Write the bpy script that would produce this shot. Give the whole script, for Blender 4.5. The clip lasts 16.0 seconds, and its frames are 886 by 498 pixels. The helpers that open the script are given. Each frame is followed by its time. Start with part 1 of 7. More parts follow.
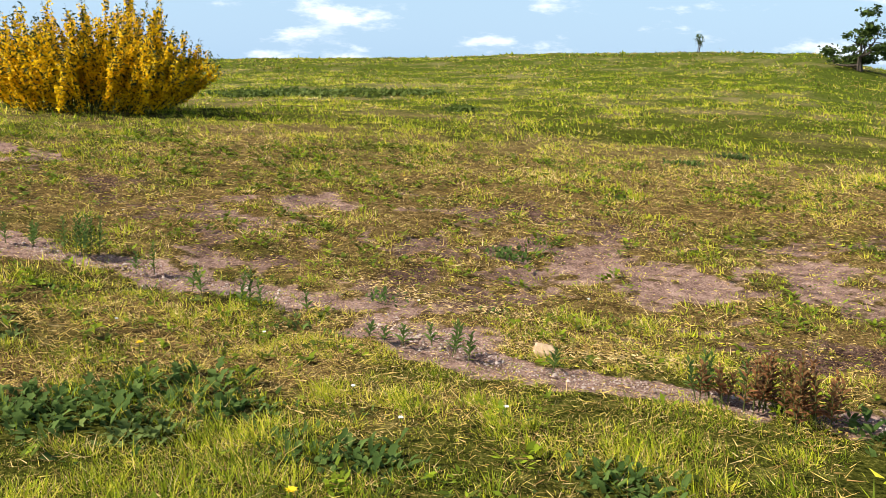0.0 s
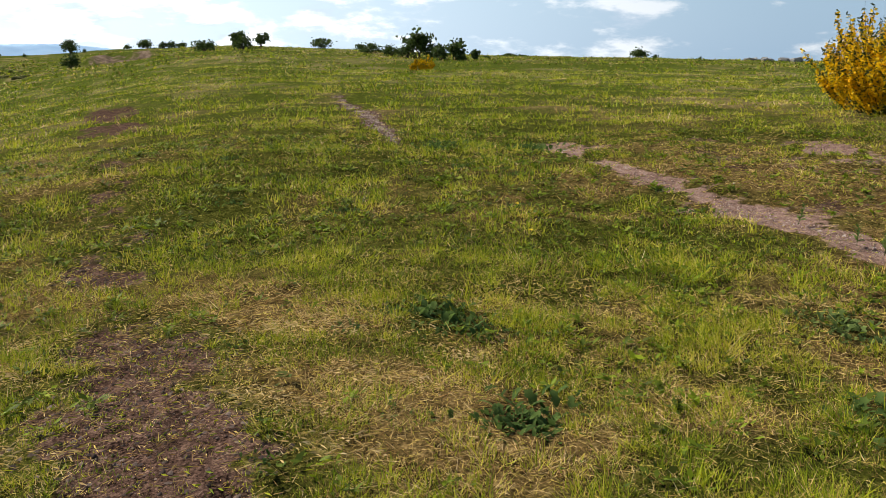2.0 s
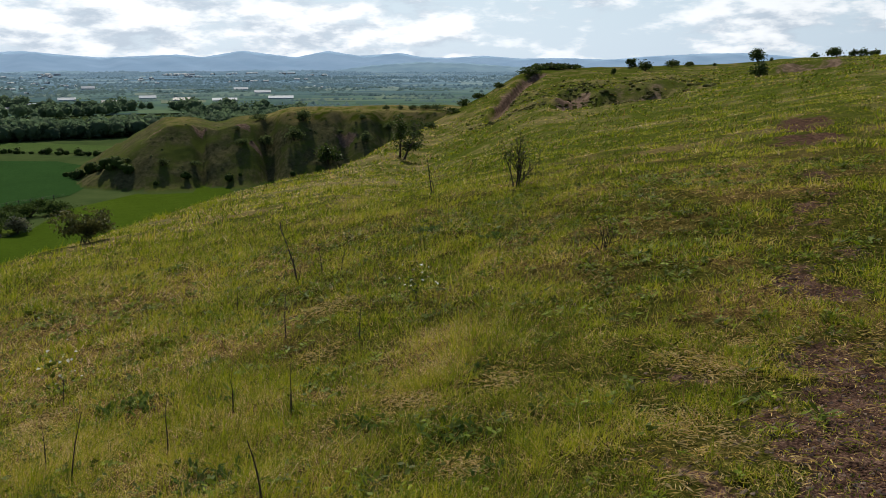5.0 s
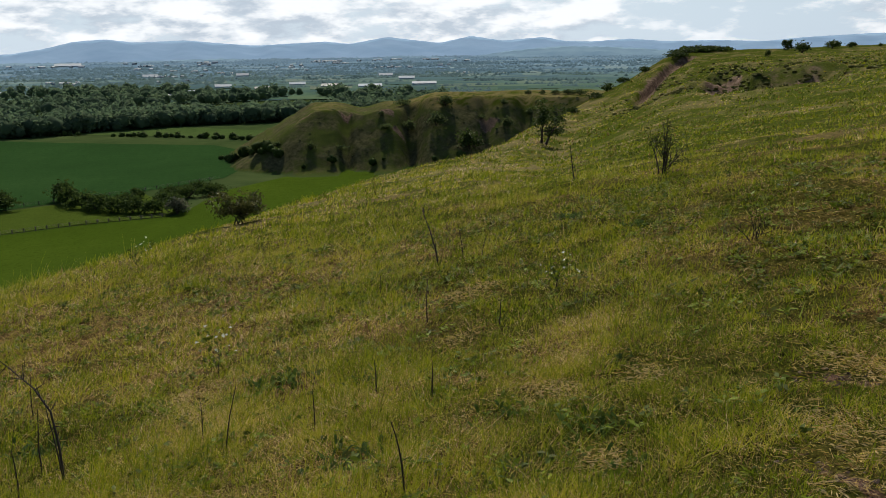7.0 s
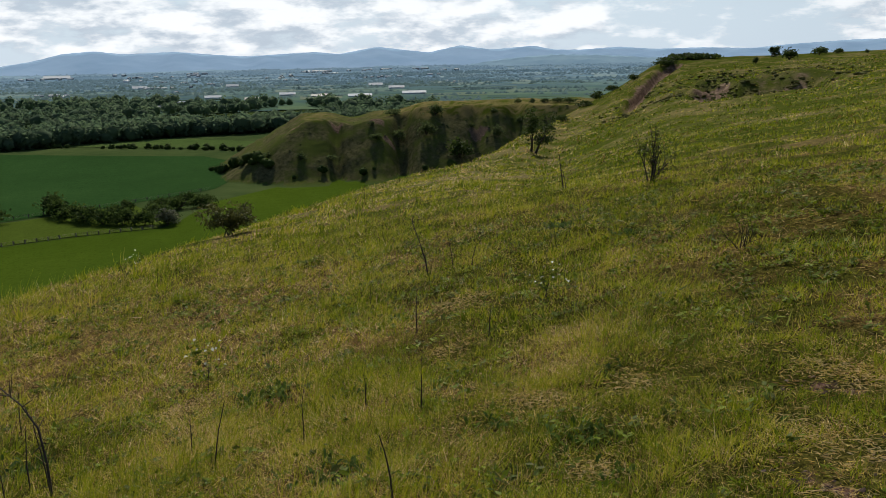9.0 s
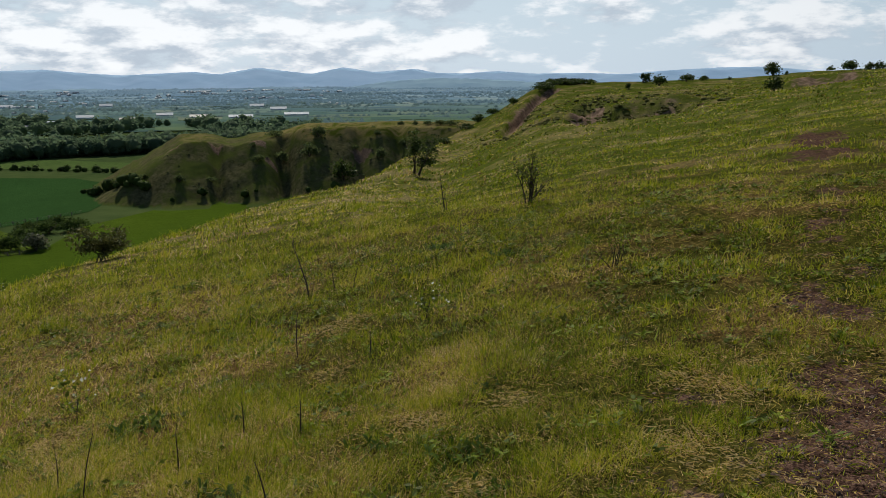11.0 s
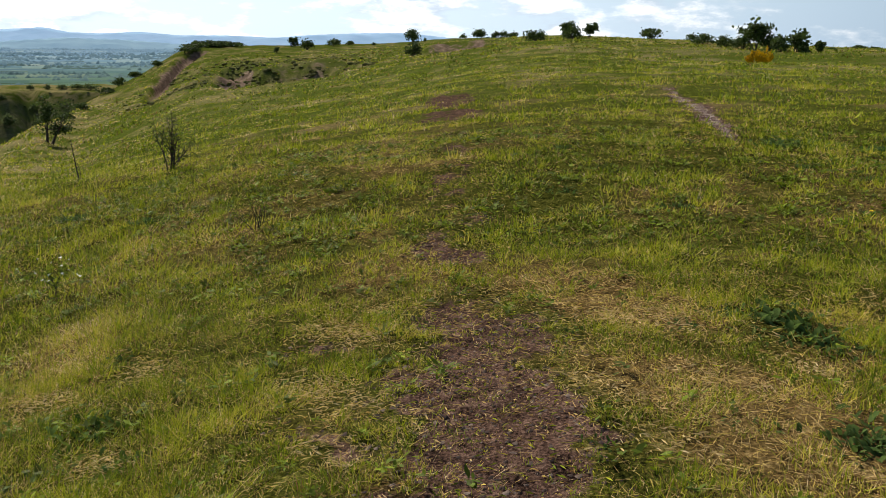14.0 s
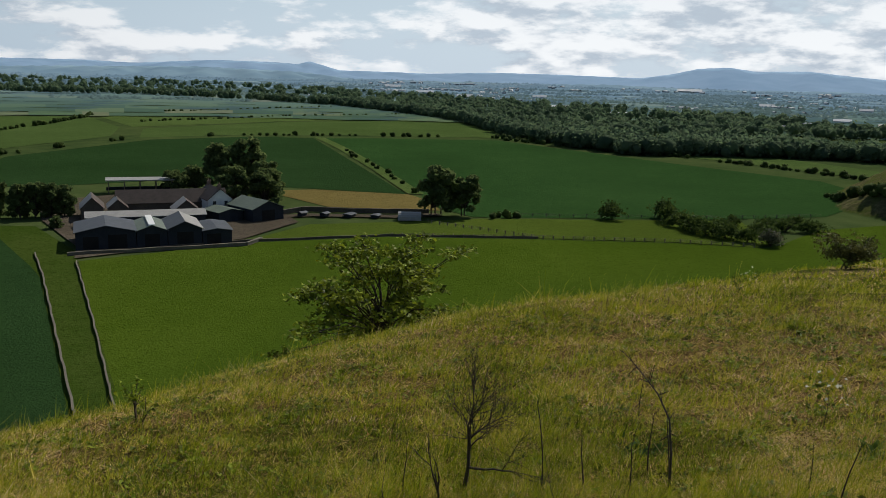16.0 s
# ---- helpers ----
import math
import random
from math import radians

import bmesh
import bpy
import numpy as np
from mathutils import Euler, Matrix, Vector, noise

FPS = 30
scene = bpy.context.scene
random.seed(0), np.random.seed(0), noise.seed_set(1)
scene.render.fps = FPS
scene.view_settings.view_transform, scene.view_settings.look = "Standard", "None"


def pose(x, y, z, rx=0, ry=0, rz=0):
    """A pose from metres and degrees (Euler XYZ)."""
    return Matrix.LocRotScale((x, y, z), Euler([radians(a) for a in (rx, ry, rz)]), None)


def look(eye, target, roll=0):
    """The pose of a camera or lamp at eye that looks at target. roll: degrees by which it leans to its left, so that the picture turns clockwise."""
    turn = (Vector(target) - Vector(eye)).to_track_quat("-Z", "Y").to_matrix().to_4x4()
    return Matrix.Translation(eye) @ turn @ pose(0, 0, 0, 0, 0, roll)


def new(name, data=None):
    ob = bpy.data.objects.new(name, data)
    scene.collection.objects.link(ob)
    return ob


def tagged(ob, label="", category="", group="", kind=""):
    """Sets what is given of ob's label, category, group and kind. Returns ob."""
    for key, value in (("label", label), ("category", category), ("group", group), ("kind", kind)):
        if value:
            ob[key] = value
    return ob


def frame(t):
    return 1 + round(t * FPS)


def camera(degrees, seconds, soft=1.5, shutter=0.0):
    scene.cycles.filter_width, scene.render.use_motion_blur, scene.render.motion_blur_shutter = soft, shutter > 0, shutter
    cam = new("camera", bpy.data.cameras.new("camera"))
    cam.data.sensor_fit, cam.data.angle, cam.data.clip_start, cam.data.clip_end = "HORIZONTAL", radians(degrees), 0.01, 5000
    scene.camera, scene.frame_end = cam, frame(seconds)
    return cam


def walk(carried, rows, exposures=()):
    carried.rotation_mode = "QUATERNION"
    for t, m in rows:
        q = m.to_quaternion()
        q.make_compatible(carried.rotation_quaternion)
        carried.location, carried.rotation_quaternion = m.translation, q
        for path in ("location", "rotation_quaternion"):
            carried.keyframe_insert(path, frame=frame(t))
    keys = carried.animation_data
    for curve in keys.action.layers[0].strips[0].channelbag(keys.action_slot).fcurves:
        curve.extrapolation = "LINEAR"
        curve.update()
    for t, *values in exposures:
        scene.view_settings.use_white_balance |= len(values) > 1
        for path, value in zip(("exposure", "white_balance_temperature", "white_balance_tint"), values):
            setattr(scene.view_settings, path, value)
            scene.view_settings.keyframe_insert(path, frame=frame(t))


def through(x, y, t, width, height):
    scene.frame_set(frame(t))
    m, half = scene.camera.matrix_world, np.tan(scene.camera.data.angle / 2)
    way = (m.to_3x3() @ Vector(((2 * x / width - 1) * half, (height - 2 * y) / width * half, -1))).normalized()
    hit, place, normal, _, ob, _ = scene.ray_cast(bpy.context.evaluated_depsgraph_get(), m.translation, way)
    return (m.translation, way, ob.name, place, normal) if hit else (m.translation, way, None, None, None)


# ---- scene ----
cam = camera(52.62, 16.0, soft=0.6)
# seconds, x, y, z, yaw, pitch, roll
ROWS = [
    (0.0, 0.077, 0.045, 1.527, 2.72, -11.84, 1.13),
    (0.5, -0.025, -0.002, 1.552, 10.55, -13.15, 1.12),
    (1.0, -0.256, 0.010, 1.566, 21.40, -12.74, 0.26),
    (1.5, -0.434, -0.107, 1.541, 41.19, -12.33, -0.01),
    (2.0, -0.444, -0.192, 1.546, 50.49, -12.44, 0.33),
    (2.5, -0.446, -0.259, 1.563, 56.15, -12.40, 0.93),
    (3.0, -0.475, -0.336, 1.569, 65.24, -12.12, 1.09),
    (3.5, -0.511, -0.411, 1.576, 66.64, -11.83, 1.08),
    (4.0, -0.597, -0.543, 1.576, 75.54, -11.40, 0.26),
    (4.5, -0.601, -0.590, 1.561, 82.21, -11.07, -0.00),
    (5.0, -0.586, -0.630, 1.550, 91.50, -11.99, -0.15),
    (7.5, -0.595, -0.659, 1.561, 100.69, -12.88, -0.95),
    (8.0, -0.621, -0.645, 1.558, 100.51, -12.90, -1.28),
    (8.5, -0.600, -0.653, 1.565, 100.94, -12.76, -1.01),
    (9.0, -0.590, -0.633, 1.582, 100.01, -12.29, -1.35),
    (9.5, -0.568, -0.596, 1.599, 94.72, -11.74, -0.88),
    (10.0, -0.579, -0.586, 1.588, 92.90, -11.30, -0.58),
    (12.5, -0.523, -0.545, 1.598, 90.79, -11.16, -0.77),
    (13.0, -0.512, -0.472, 1.593, 80.58, -11.45, -0.16),
    (13.5, -0.477, -0.405, 1.580, 72.76, -12.25, -0.05),
    (14.0, -0.475, -0.396, 1.565, 70.56, -13.23, 0.67),
    (14.5, -0.438, -0.550, 1.581, 84.74, -13.49, 1.66),
    (15.0, -0.441, -0.730, 1.581, 99.77, -13.18, 1.46),
    (15.5, -0.422, -0.872, 1.580, 116.37, -12.49, 1.10),
    (16.0, -0.382, -0.954, 1.584, 137.58, -11.30, 1.61),
]
EXPOSURES = [(0, 0.95), (0.5, 0.95), (1.0, 0.85), (1.5, 0.6), (2.0, 0.42), (2.5, 0.2), (3.0, 0.05), (3.5, 0.0), (5.0, -0.22), (7.5, -0.33), (8.5, -0.28), (9.5, -0.38), (10.0, -0.38), (12.5, -0.42), (13.0, -0.15), (13.5, 0.0), (14.0, 0.2), (14.5, 0.08), (15.0, -0.2), (15.5, -0.33), (16.0, -0.46)]
walk(cam, [(t, pose(x, y, z, 90 + pitch, 0, yaw) @ pose(0, 0, 0, 0, 0, roll)) for t, x, y, z, yaw, pitch, roll in ROWS], EXPOSURES)

# ---- light: one sun over the valley, blue sky with fair-weather cumulus ----
SUN_YAW, SUN_EL = 106.0, 42.0
a, e = radians(SUN_YAW), radians(SUN_EL)
SUN_DIR = Vector((-math.sin(a) * math.cos(e), math.cos(a) * math.cos(e), math.sin(e)))
sun = new("sun", bpy.data.lights.new("sun", "SUN"))
sun.data.energy, sun.data.angle, sun.data.color = 5.0, radians(0.55), (1.0, 0.93, 0.80)
sun.matrix_world = look((0, 0, 300), Vector((0, 0, 300)) - SUN_DIR)

world = bpy.data.worlds.new("sky")
scene.world = world
world.use_nodes = True
wt = world.node_tree
wt.nodes.clear()


def wnode(kind, **props):
    n = wt.nodes.new(kind)
    for k, v in props.items():
        n.inputs[k].default_value = v
    return n


sky = wt.nodes.new("ShaderNodeTexSky")
sky.sky_type, sky.sun_disc = "NISHITA", False
sky.sun_elevation, sky.sun_rotation = radians(SUN_EL), radians(-SUN_YAW)
sky.altitude, sky.air_density, sky.dust_density = 150, 1.0, 0.6
sky_bg = wnode("ShaderNodeBackground", Strength=0.085)
wt.links.new(sky.outputs[0], sky_bg.inputs["Color"])
# cumulus drawn on the dome of directions, squashed towards the horizon
coord = wt.nodes.new("ShaderNodeTexCoord")
split = wt.nodes.new("ShaderNodeSeparateXYZ")
wt.links.new(coord.outputs["Generated"], split.inputs[0])


def wmath(op, a, b=None, c=None):
    n = wt.nodes.new("ShaderNodeMath")
    n.operation = op
    for i, v in enumerate((a, b, c)):
        if v is None:
            continue
        if isinstance(v, (int, float)):
            n.inputs[i].default_value = v
        else:
            wt.links.new(v, n.inputs[i])
    return n.outputs[0]


flat = wt.nodes.new("ShaderNodeCombineXYZ")
wt.links.new(split.outputs["X"], flat.inputs[0])
wt.links.new(split.outputs["Y"], flat.inputs[1])
wt.links.new(wmath("MULTIPLY", split.outputs["Z"], 3.0), flat.inputs[2])


def wnoise(scale, detail, rough, shift):
    m = wt.nodes.new("ShaderNodeMapping")
    m.inputs["Location"].default_value = shift
    wt.links.new(flat.outputs[0], m.inputs[0])
    n = wnode("ShaderNodeTexNoise", Scale=scale, Detail=detail, Roughness=rough)
    wt.links.new(m.outputs[0], n.inputs["Vector"])
    return n.outputs[0]


def wramp(v, lo, hi):
    n = wt.nodes.new("ShaderNodeMapRange")
    n.interpolation_type = "SMOOTHSTEP"
    for i, val in ((1, lo), (2, hi)):
        n.inputs[i].default_value = val
    wt.links.new(v, n.inputs[0])
    return n.outputs[0]


puffs = wnoise(9.0, 10.0, 0.60, (3.1, 1.7, 0.0))
lumps = wnoise(9.0, 6.0, 0.58, (3.1, 1.7, 0.05))
banks = wnoise(2.6, 2.0, 0.5, (7.0, 2.0, 0.0))
# more cloud towards the sun's side of the sky, little behind
toward = wt.nodes.new("ShaderNodeVectorMath")
toward.operation = "DOT_PRODUCT"
wt.links.new(coord.outputs["Generated"], toward.inputs[0])
toward.inputs[1].default_value = (-math.sin(radians(115)), math.cos(radians(115)), 0)
amount = wmath("ADD", wmath("MULTIPLY_ADD", banks, 0.5, puffs), wmath("MULTIPLY", toward.outputs["Value"], 0.10))
low = wmath("SUBTRACT", 1.0, wramp(split.outputs["Z"], 0.0, 0.30))
cover = wmath("MULTIPLY", wramp(amount, 0.75, 0.89), wmath("ADD", 0.25, wmath("MULTIPLY", low, 0.75)))
bright = wramp(wmath("SUBTRACT", lumps, puffs), -0.08, 0.12)
def wmix(fac, a, b):
    n = wt.nodes.new("ShaderNodeMix")
    n.data_type = "RGBA"
    wt.links.new(fac, n.inputs[0])
    for i, v in ((6, a), (7, b)):
        if isinstance(v, tuple):
            n.inputs[i].default_value = (*v, 1)
        else:
            wt.links.new(v, n.inputs[i])
    return n.outputs[2]


side = wramp(toward.outputs["Value"], 0.0, 1.0)
tone = wmix(side, wmix(bright, (0.62, 0.66, 0.70), (0.42, 0.50, 0.60)), wmix(bright, (1.30, 1.33, 1.36), (0.64, 0.74, 0.86)))
cloud_bg = wnode("ShaderNodeBackground", Strength=1.0)
wt.links.new(tone, cloud_bg.inputs["Color"])
haze_bg = wnode("ShaderNodeBackground", Strength=1.0)
wt.links.new(wmix(side, (0.25, 0.375, 0.52), (0.78, 0.95, 1.12)), haze_bg.inputs["Color"])
mix_veil, mix_cloud = wt.nodes.new("ShaderNodeMixShader"), wt.nodes.new("ShaderNodeMixShader")
wt.links.new(wmath("MULTIPLY", low, 0.88), mix_veil.inputs[0])
wt.links.new(sky_bg.outputs[0], mix_veil.inputs[1])
wt.links.new(haze_bg.outputs[0], mix_veil.inputs[2])
wt.links.new(wmath("MULTIPLY", cover, 0.92), mix_cloud.inputs[0])
wt.links.new(mix_veil.outputs[0], mix_cloud.inputs[1])
wt.links.new(cloud_bg.outputs[0], mix_cloud.inputs[2])
out = wt.nodes.new("ShaderNodeOutputWorld")
wt.links.new(mix_cloud.outputs[0], out.inputs[0])


# ---- materials ----
class Mat:
    """A small helper to write node materials in a few lines."""

    def __init__(self, name, rough=0.8, spec=0.3):
        self.m = bpy.data.materials.new(name)
        self.m.use_nodes = True
        self.t = self.m.node_tree
        self.b = self.t.nodes["Principled BSDF"]
        self.b.inputs["Roughness"].default_value = rough
        self.b.inputs["Specular IOR Level"].default_value = spec

    def node(self, kind, **props):
        n = self.t.nodes.new(kind)
        for k, v in props.items():
            n.inputs[k].default_value = v
        return n

    def link(self, a, b):
        self.t.links.new(a, b)

    def pos(self, scale=(1, 1, 1)):
        g, m = self.node("ShaderNodeNewGeometry"), self.node("ShaderNodeMapping")
        m.inputs["Scale"].default_value = scale
        self.link(g.outputs["Position"], m.inputs[0])
        return m.outputs[0]

    def local(self, scale=(1, 1, 1)):
        g, m = self.node("ShaderNodeTexCoord"), self.node("ShaderNodeMapping")
        m.inputs["Scale"].default_value = scale
        self.link(g.outputs["Object"], m.inputs[0])
        return m.outputs[0]

    def noise(self, scale, detail=4.0, rough=0.55, at=None):
        n = self.node("ShaderNodeTexNoise", Scale=scale, Detail=detail, Roughness=rough)
        self.link(at or self.pos(), n.inputs["Vector"])
        return n.outputs[0]

    def attr(self, name):
        n = self.node("ShaderNodeAttribute")
        n.attribute_name = name
        return n.outputs["Fac"]

    def island(self):
        return self.node("ShaderNodeNewGeometry").outputs["Random Per Island"]

    def piece(self):
        return self.node("ShaderNodeObjectInfo").outputs["Random"]

    def fit(self, v, lo, hi, to0=0.0, to1=1.0):
        n = self.node("ShaderNodeMapRange")
        n.interpolation_type = "SMOOTHSTEP"
        for i, val in ((1, lo), (2, hi), (3, to0), (4, to1)):
            n.inputs[i].default_value = val
        self.link(v, n.inputs[0])
        return n.outputs[0]

    def math(self, op, a, b=None):
        n = self.node("ShaderNodeMath")
        n.operation = op
        for i, v in enumerate((a, b)):
            if isinstance(v, (int, float)):
                n.inputs[i].default_value = v
            elif v is not None:
                self.link(v, n.inputs[i])
        return n.outputs[0]

    def mix(self, fac, a, b, blend="MIX"):
        n = self.node("ShaderNodeMix")
        n.data_type, n.blend_type = "RGBA", blend
        if isinstance(fac, (int, float)):
            n.inputs[0].default_value = fac
        else:
            self.link(fac, n.inputs[0])
        for i, v in ((6, a), (7, b)):
            if isinstance(v, tuple):
                n.inputs[i].default_value = (*v[:3], 1)
            else:
                self.link(v, n.inputs[i])
        return n.outputs[2]

    def ramp(self, fac, *stops):
        n = self.node("ShaderNodeValToRGB")
        el = n.color_ramp.elements
        while len(el) < len(stops):
            el.new(0.5)
        for s, (p, c) in zip(el, stops):
            s.position, s.color = p, (*c, 1)
        self.link(fac, n.inputs[0])
        return n.outputs[0]

    def colour(self, c):
        if isinstance(c, tuple):
            self.b.inputs["Base Color"].default_value = (*c, 1)
        else:
            self.link(c, self.b.inputs["Base Color"])
        return self

    def bump(self, h, strength=0.4, dist=0.02):
        n = self.node("ShaderNodeBump", Strength=strength, Distance=dist)
        self.link(h, n.inputs["Height"])
        self.link(n.outputs[0], self.b.inputs["Normal"])
        return self

    def leafy(self, through=0.35):
        """Thin leaves let light through: a translucent share beside the surface."""
        tr, mx = self.node("ShaderNodeBsdfTranslucent"), self.node("ShaderNodeMixShader")
        mx.inputs[0].default_value = through
        src = self.b.inputs["Base Color"]
        if src.is_linked:
            self.link(src.links[0].from_socket, tr.inputs[0])
        else:
            tr.inputs[0].default_value = src.default_value
        o = self.t.nodes["Material Output"]
        self.link(self.b.outputs[0], mx.inputs[1])
        self.link(tr.outputs[0], mx.inputs[2])
        self.link(mx.outputs[0], o.inputs[0])
        return self


def leaf_mat(name, dark, light, through=0.35, rough=0.55, scale=0.35):
    m = Mat(name, rough, 0.1)
    v = m.math("ADD", m.math("MULTIPLY", m.island(), 0.65), m.math("MULTIPLY", m.noise(scale, 2.0), 0.4))
    return m.colour(m.ramp(v, (0.1, dark), (0.9, light))).leafy(through).m


def ground_mat():
    m = Mat("hill_ground", 1.0, 0.0)
    p = m.pos()
    big, mid, fine, grit = m.noise(0.05, 3.0), m.noise(0.55, 4.0), m.noise(7.0, 5.0, 0.65), m.noise(60.0, 3.0, 0.7)
    green = m.ramp(fine, (0.25, (0.026, 0.037, 0.006)), (0.55, (0.068, 0.086, 0.012)), (0.8, (0.14, 0.14, 0.028)))
    straw = m.ramp(fine, (0.2, (0.07, 0.06, 0.025)), (0.6, (0.2, 0.165, 0.07)), (0.9, (0.34, 0.27, 0.14)))
    dry = m.fit(m.math("ADD", m.attr("dry"), m.math("MULTIPLY", m.math("SUBTRACT", mid, 0.5), 0.5)), 0.2, 0.75)
    turf = m.mix(dry, green, straw)
    lea = m.ramp(m.noise(0.03, 6.0, 0.65), (0.35, (0.035, 0.06, 0.02)), (0.65, (0.07, 0.095, 0.032)))
    turf = m.mix(m.attr("lea"), turf, lea)
    # where the blades stand: earth and rotted thatch, darkened for the shade between them
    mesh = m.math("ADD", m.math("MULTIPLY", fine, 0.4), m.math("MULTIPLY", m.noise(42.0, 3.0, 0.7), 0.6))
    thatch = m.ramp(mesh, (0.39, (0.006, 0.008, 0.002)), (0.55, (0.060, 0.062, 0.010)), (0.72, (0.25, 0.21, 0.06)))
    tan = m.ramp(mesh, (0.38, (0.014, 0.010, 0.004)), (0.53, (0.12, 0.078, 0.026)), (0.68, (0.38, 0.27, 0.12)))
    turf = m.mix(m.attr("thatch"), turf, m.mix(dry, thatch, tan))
    wild = m.ramp(m.noise(0.5, 6.0, 0.7), (0.32, (0.035, 0.038, 0.016)), (0.55, (0.095, 0.090, 0.042)), (0.8, (0.18, 0.16, 0.085)))
    wild = m.mix(m.fit(m.noise(0.07, 5.0, 0.7), 0.42, 0.62), wild, m.ramp(fine, (0.3, (0.04, 0.055, 0.012)), (0.7, (0.10, 0.12, 0.03))))
    turf = m.mix(m.fit(m.math("ADD", m.attr("heath"), m.math("MULTIPLY", m.math("SUBTRACT", mid, 0.5), 0.5)), 0.3, 0.6), turf, wild)
    soil = m.ramp(m.math("ADD", m.math("MULTIPLY", grit, 0.6), m.math("MULTIPLY", fine, 0.4)),
                  (0.36, (0.045, 0.027, 0.021)), (0.5, (0.20, 0.124, 0.096)), (0.66, (0.46, 0.315, 0.255)))
    humus = m.ramp(m.math("ADD", m.math("MULTIPLY", grit, 0.6), m.math("MULTIPLY", fine, 0.4)),
                   (0.40, (0.008, 0.005, 0.004)), (0.52, (0.080, 0.046, 0.033)), (0.68, (0.26, 0.165, 0.12)))
    soil = m.mix(m.fit(m.attr("pale"), 0.2, 0.7), humus, soil)
    d = m.math("ADD", m.attr("dirt"), m.math("MULTIPLY", m.math("SUBTRACT", fine, 0.5), 0.9))
    c = m.mix(m.fit(d, 0.42, 0.62), turf, soil)
    # red burnt shale showing in the old workings
    shale = m.ramp(m.noise(1.4, 6.0, 0.7), (0.3, (0.045, 0.031, 0.022)), (0.5, (0.14, 0.098, 0.07)), (0.72, (0.28, 0.205, 0.155)))
    s = m.math("ADD", m.attr("shale"), m.math("MULTIPLY", m.math("SUBTRACT", m.noise(0.35, 5.0, 0.65), 0.5), 1.1))
    c = m.mix(m.fit(s, 0.4, 0.6), c, shale)
    m.colour(c)
    m.bump(m.math("ADD", m.math("MULTIPLY", fine, 0.8), m.math("MULTIPLY", grit, 0.25)), 0.8, 0.05)
    return m.m


def field_mat(name, a, b, rows=0.0):
    m = Mat(name, 1.0, 0.0)
    v = m.math("ADD", m.math("MULTIPLY", m.noise(0.014, 5.0, 0.65), 0.6), m.math("MULTIPLY", m.noise(0.22, 5.0, 0.75), 0.4))
    c = m.ramp(v, (0.32, tuple(q * 0.8 for q in a)), (0.5, a), (0.68, b))
    m.colour(m.mix(m.fit(m.noise(1.1, 3.0, 0.7), 0.5, 0.75), c, tuple(q * 0.6 for q in a)))
    return m.bump(m.noise(1.5, 4.0, 0.7), 0.9, 0.4).m


def haze_tint_mat(name, low, high, glow=0.0):
    """Far country with the haze of miles of air put into its colour and glow."""
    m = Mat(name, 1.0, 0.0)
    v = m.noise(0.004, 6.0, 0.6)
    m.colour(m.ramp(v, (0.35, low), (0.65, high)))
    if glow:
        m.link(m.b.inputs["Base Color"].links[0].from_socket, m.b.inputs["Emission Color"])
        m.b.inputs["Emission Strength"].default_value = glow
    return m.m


GROUND = ground_mat()
LEAF_HAW = leaf_mat("hawthorn_leaves", (0.02, 0.035, 0.01), (0.09, 0.13, 0.028))
LEAF_ASH = leaf_mat("young_leaves", (0.026, 0.046, 0.008), (0.30, 0.36, 0.03), 0.32)
LEAF_WOOD = leaf_mat("woodland_leaves", (0.060, 0.095, 0.036), (0.165, 0.215, 0.075), 0.5, 1.0, 0.03)
# bluer than the nearer woods: a little haze put into the colour
LEAF_BELT = leaf_mat("haze_tinted_belt_leaves", (0.066, 0.112, 0.068), (0.150, 0.212, 0.112), 0.5, 1.0, 0.03)
LEAF_THICKET = leaf_mat("thicket_leaves", (0.026, 0.05, 0.012), (0.085, 0.125, 0.028), 0.4, 0.9, 0.08)
# haze put into the farthest woods as blue colour and glow
LEAF_FAR = haze_tint_mat("haze_tinted_woods_farthest", (0.100, 0.160, 0.215), (0.130, 0.195, 0.245), 0.55)
FLOWER_YELLOW = leaf_mat("broom_flowers", (0.72, 0.40, 0.004), (0.95, 0.68, 0.012), 0.4)
BROOM_GREEN = leaf_mat("broom_twigs", (0.03, 0.045, 0.012), (0.10, 0.12, 0.03), 0.15)


def bark_mat(name, a, b):
    m = Mat(name, 0.9, 0.15)
    v = m.noise(6.0, 6.0, 0.7, m.local((1, 1, 0.25)))
    return m.colour(m.ramp(v, (0.3, a), (0.7, b))).bump(v, 0.6, 0.02).m


BARK = bark_mat("bark", (0.03, 0.024, 0.018), (0.10, 0.08, 0.06))
DEAD = bark_mat("dead_twigs", (0.028, 0.022, 0.02), (0.095, 0.078, 0.068))


# ---- the lie of the land ----
FOOT = (-0.45, -0.45)
PLAIN = -50.0


def lerp_list(v, rows, k):
    return np.interp(v, [r[0] for r in rows], [r[k] for r in rows])


# skyline of the hilltop: yaw, distance, elevation in degrees
RIM = [(-60, 60, 0.3), (-24, 60, -0.3), (-19.3, 62, 0.85), (-13, 65, 0.76), (-4.6, 70, 0.54), (3, 76, 0.19), (9.4, 82, 0.03), (16, 88, -0.2),
       (29, 95, -0.48), (39, 102, -0.4), (48, 115, -0.3), (57.6, 165, 0.0), (63, 178, 0.17), (70, 172, 0.0), (74, 165, -0.3),
       (80, 155, -0.52), (85.4, 150, -0.55), (87, 145, -1.1), (88.7, 138, -2.1), (90.4, 125, -3.05), (92.1, 112, -3.97), (94.6, 58, -6.1)]
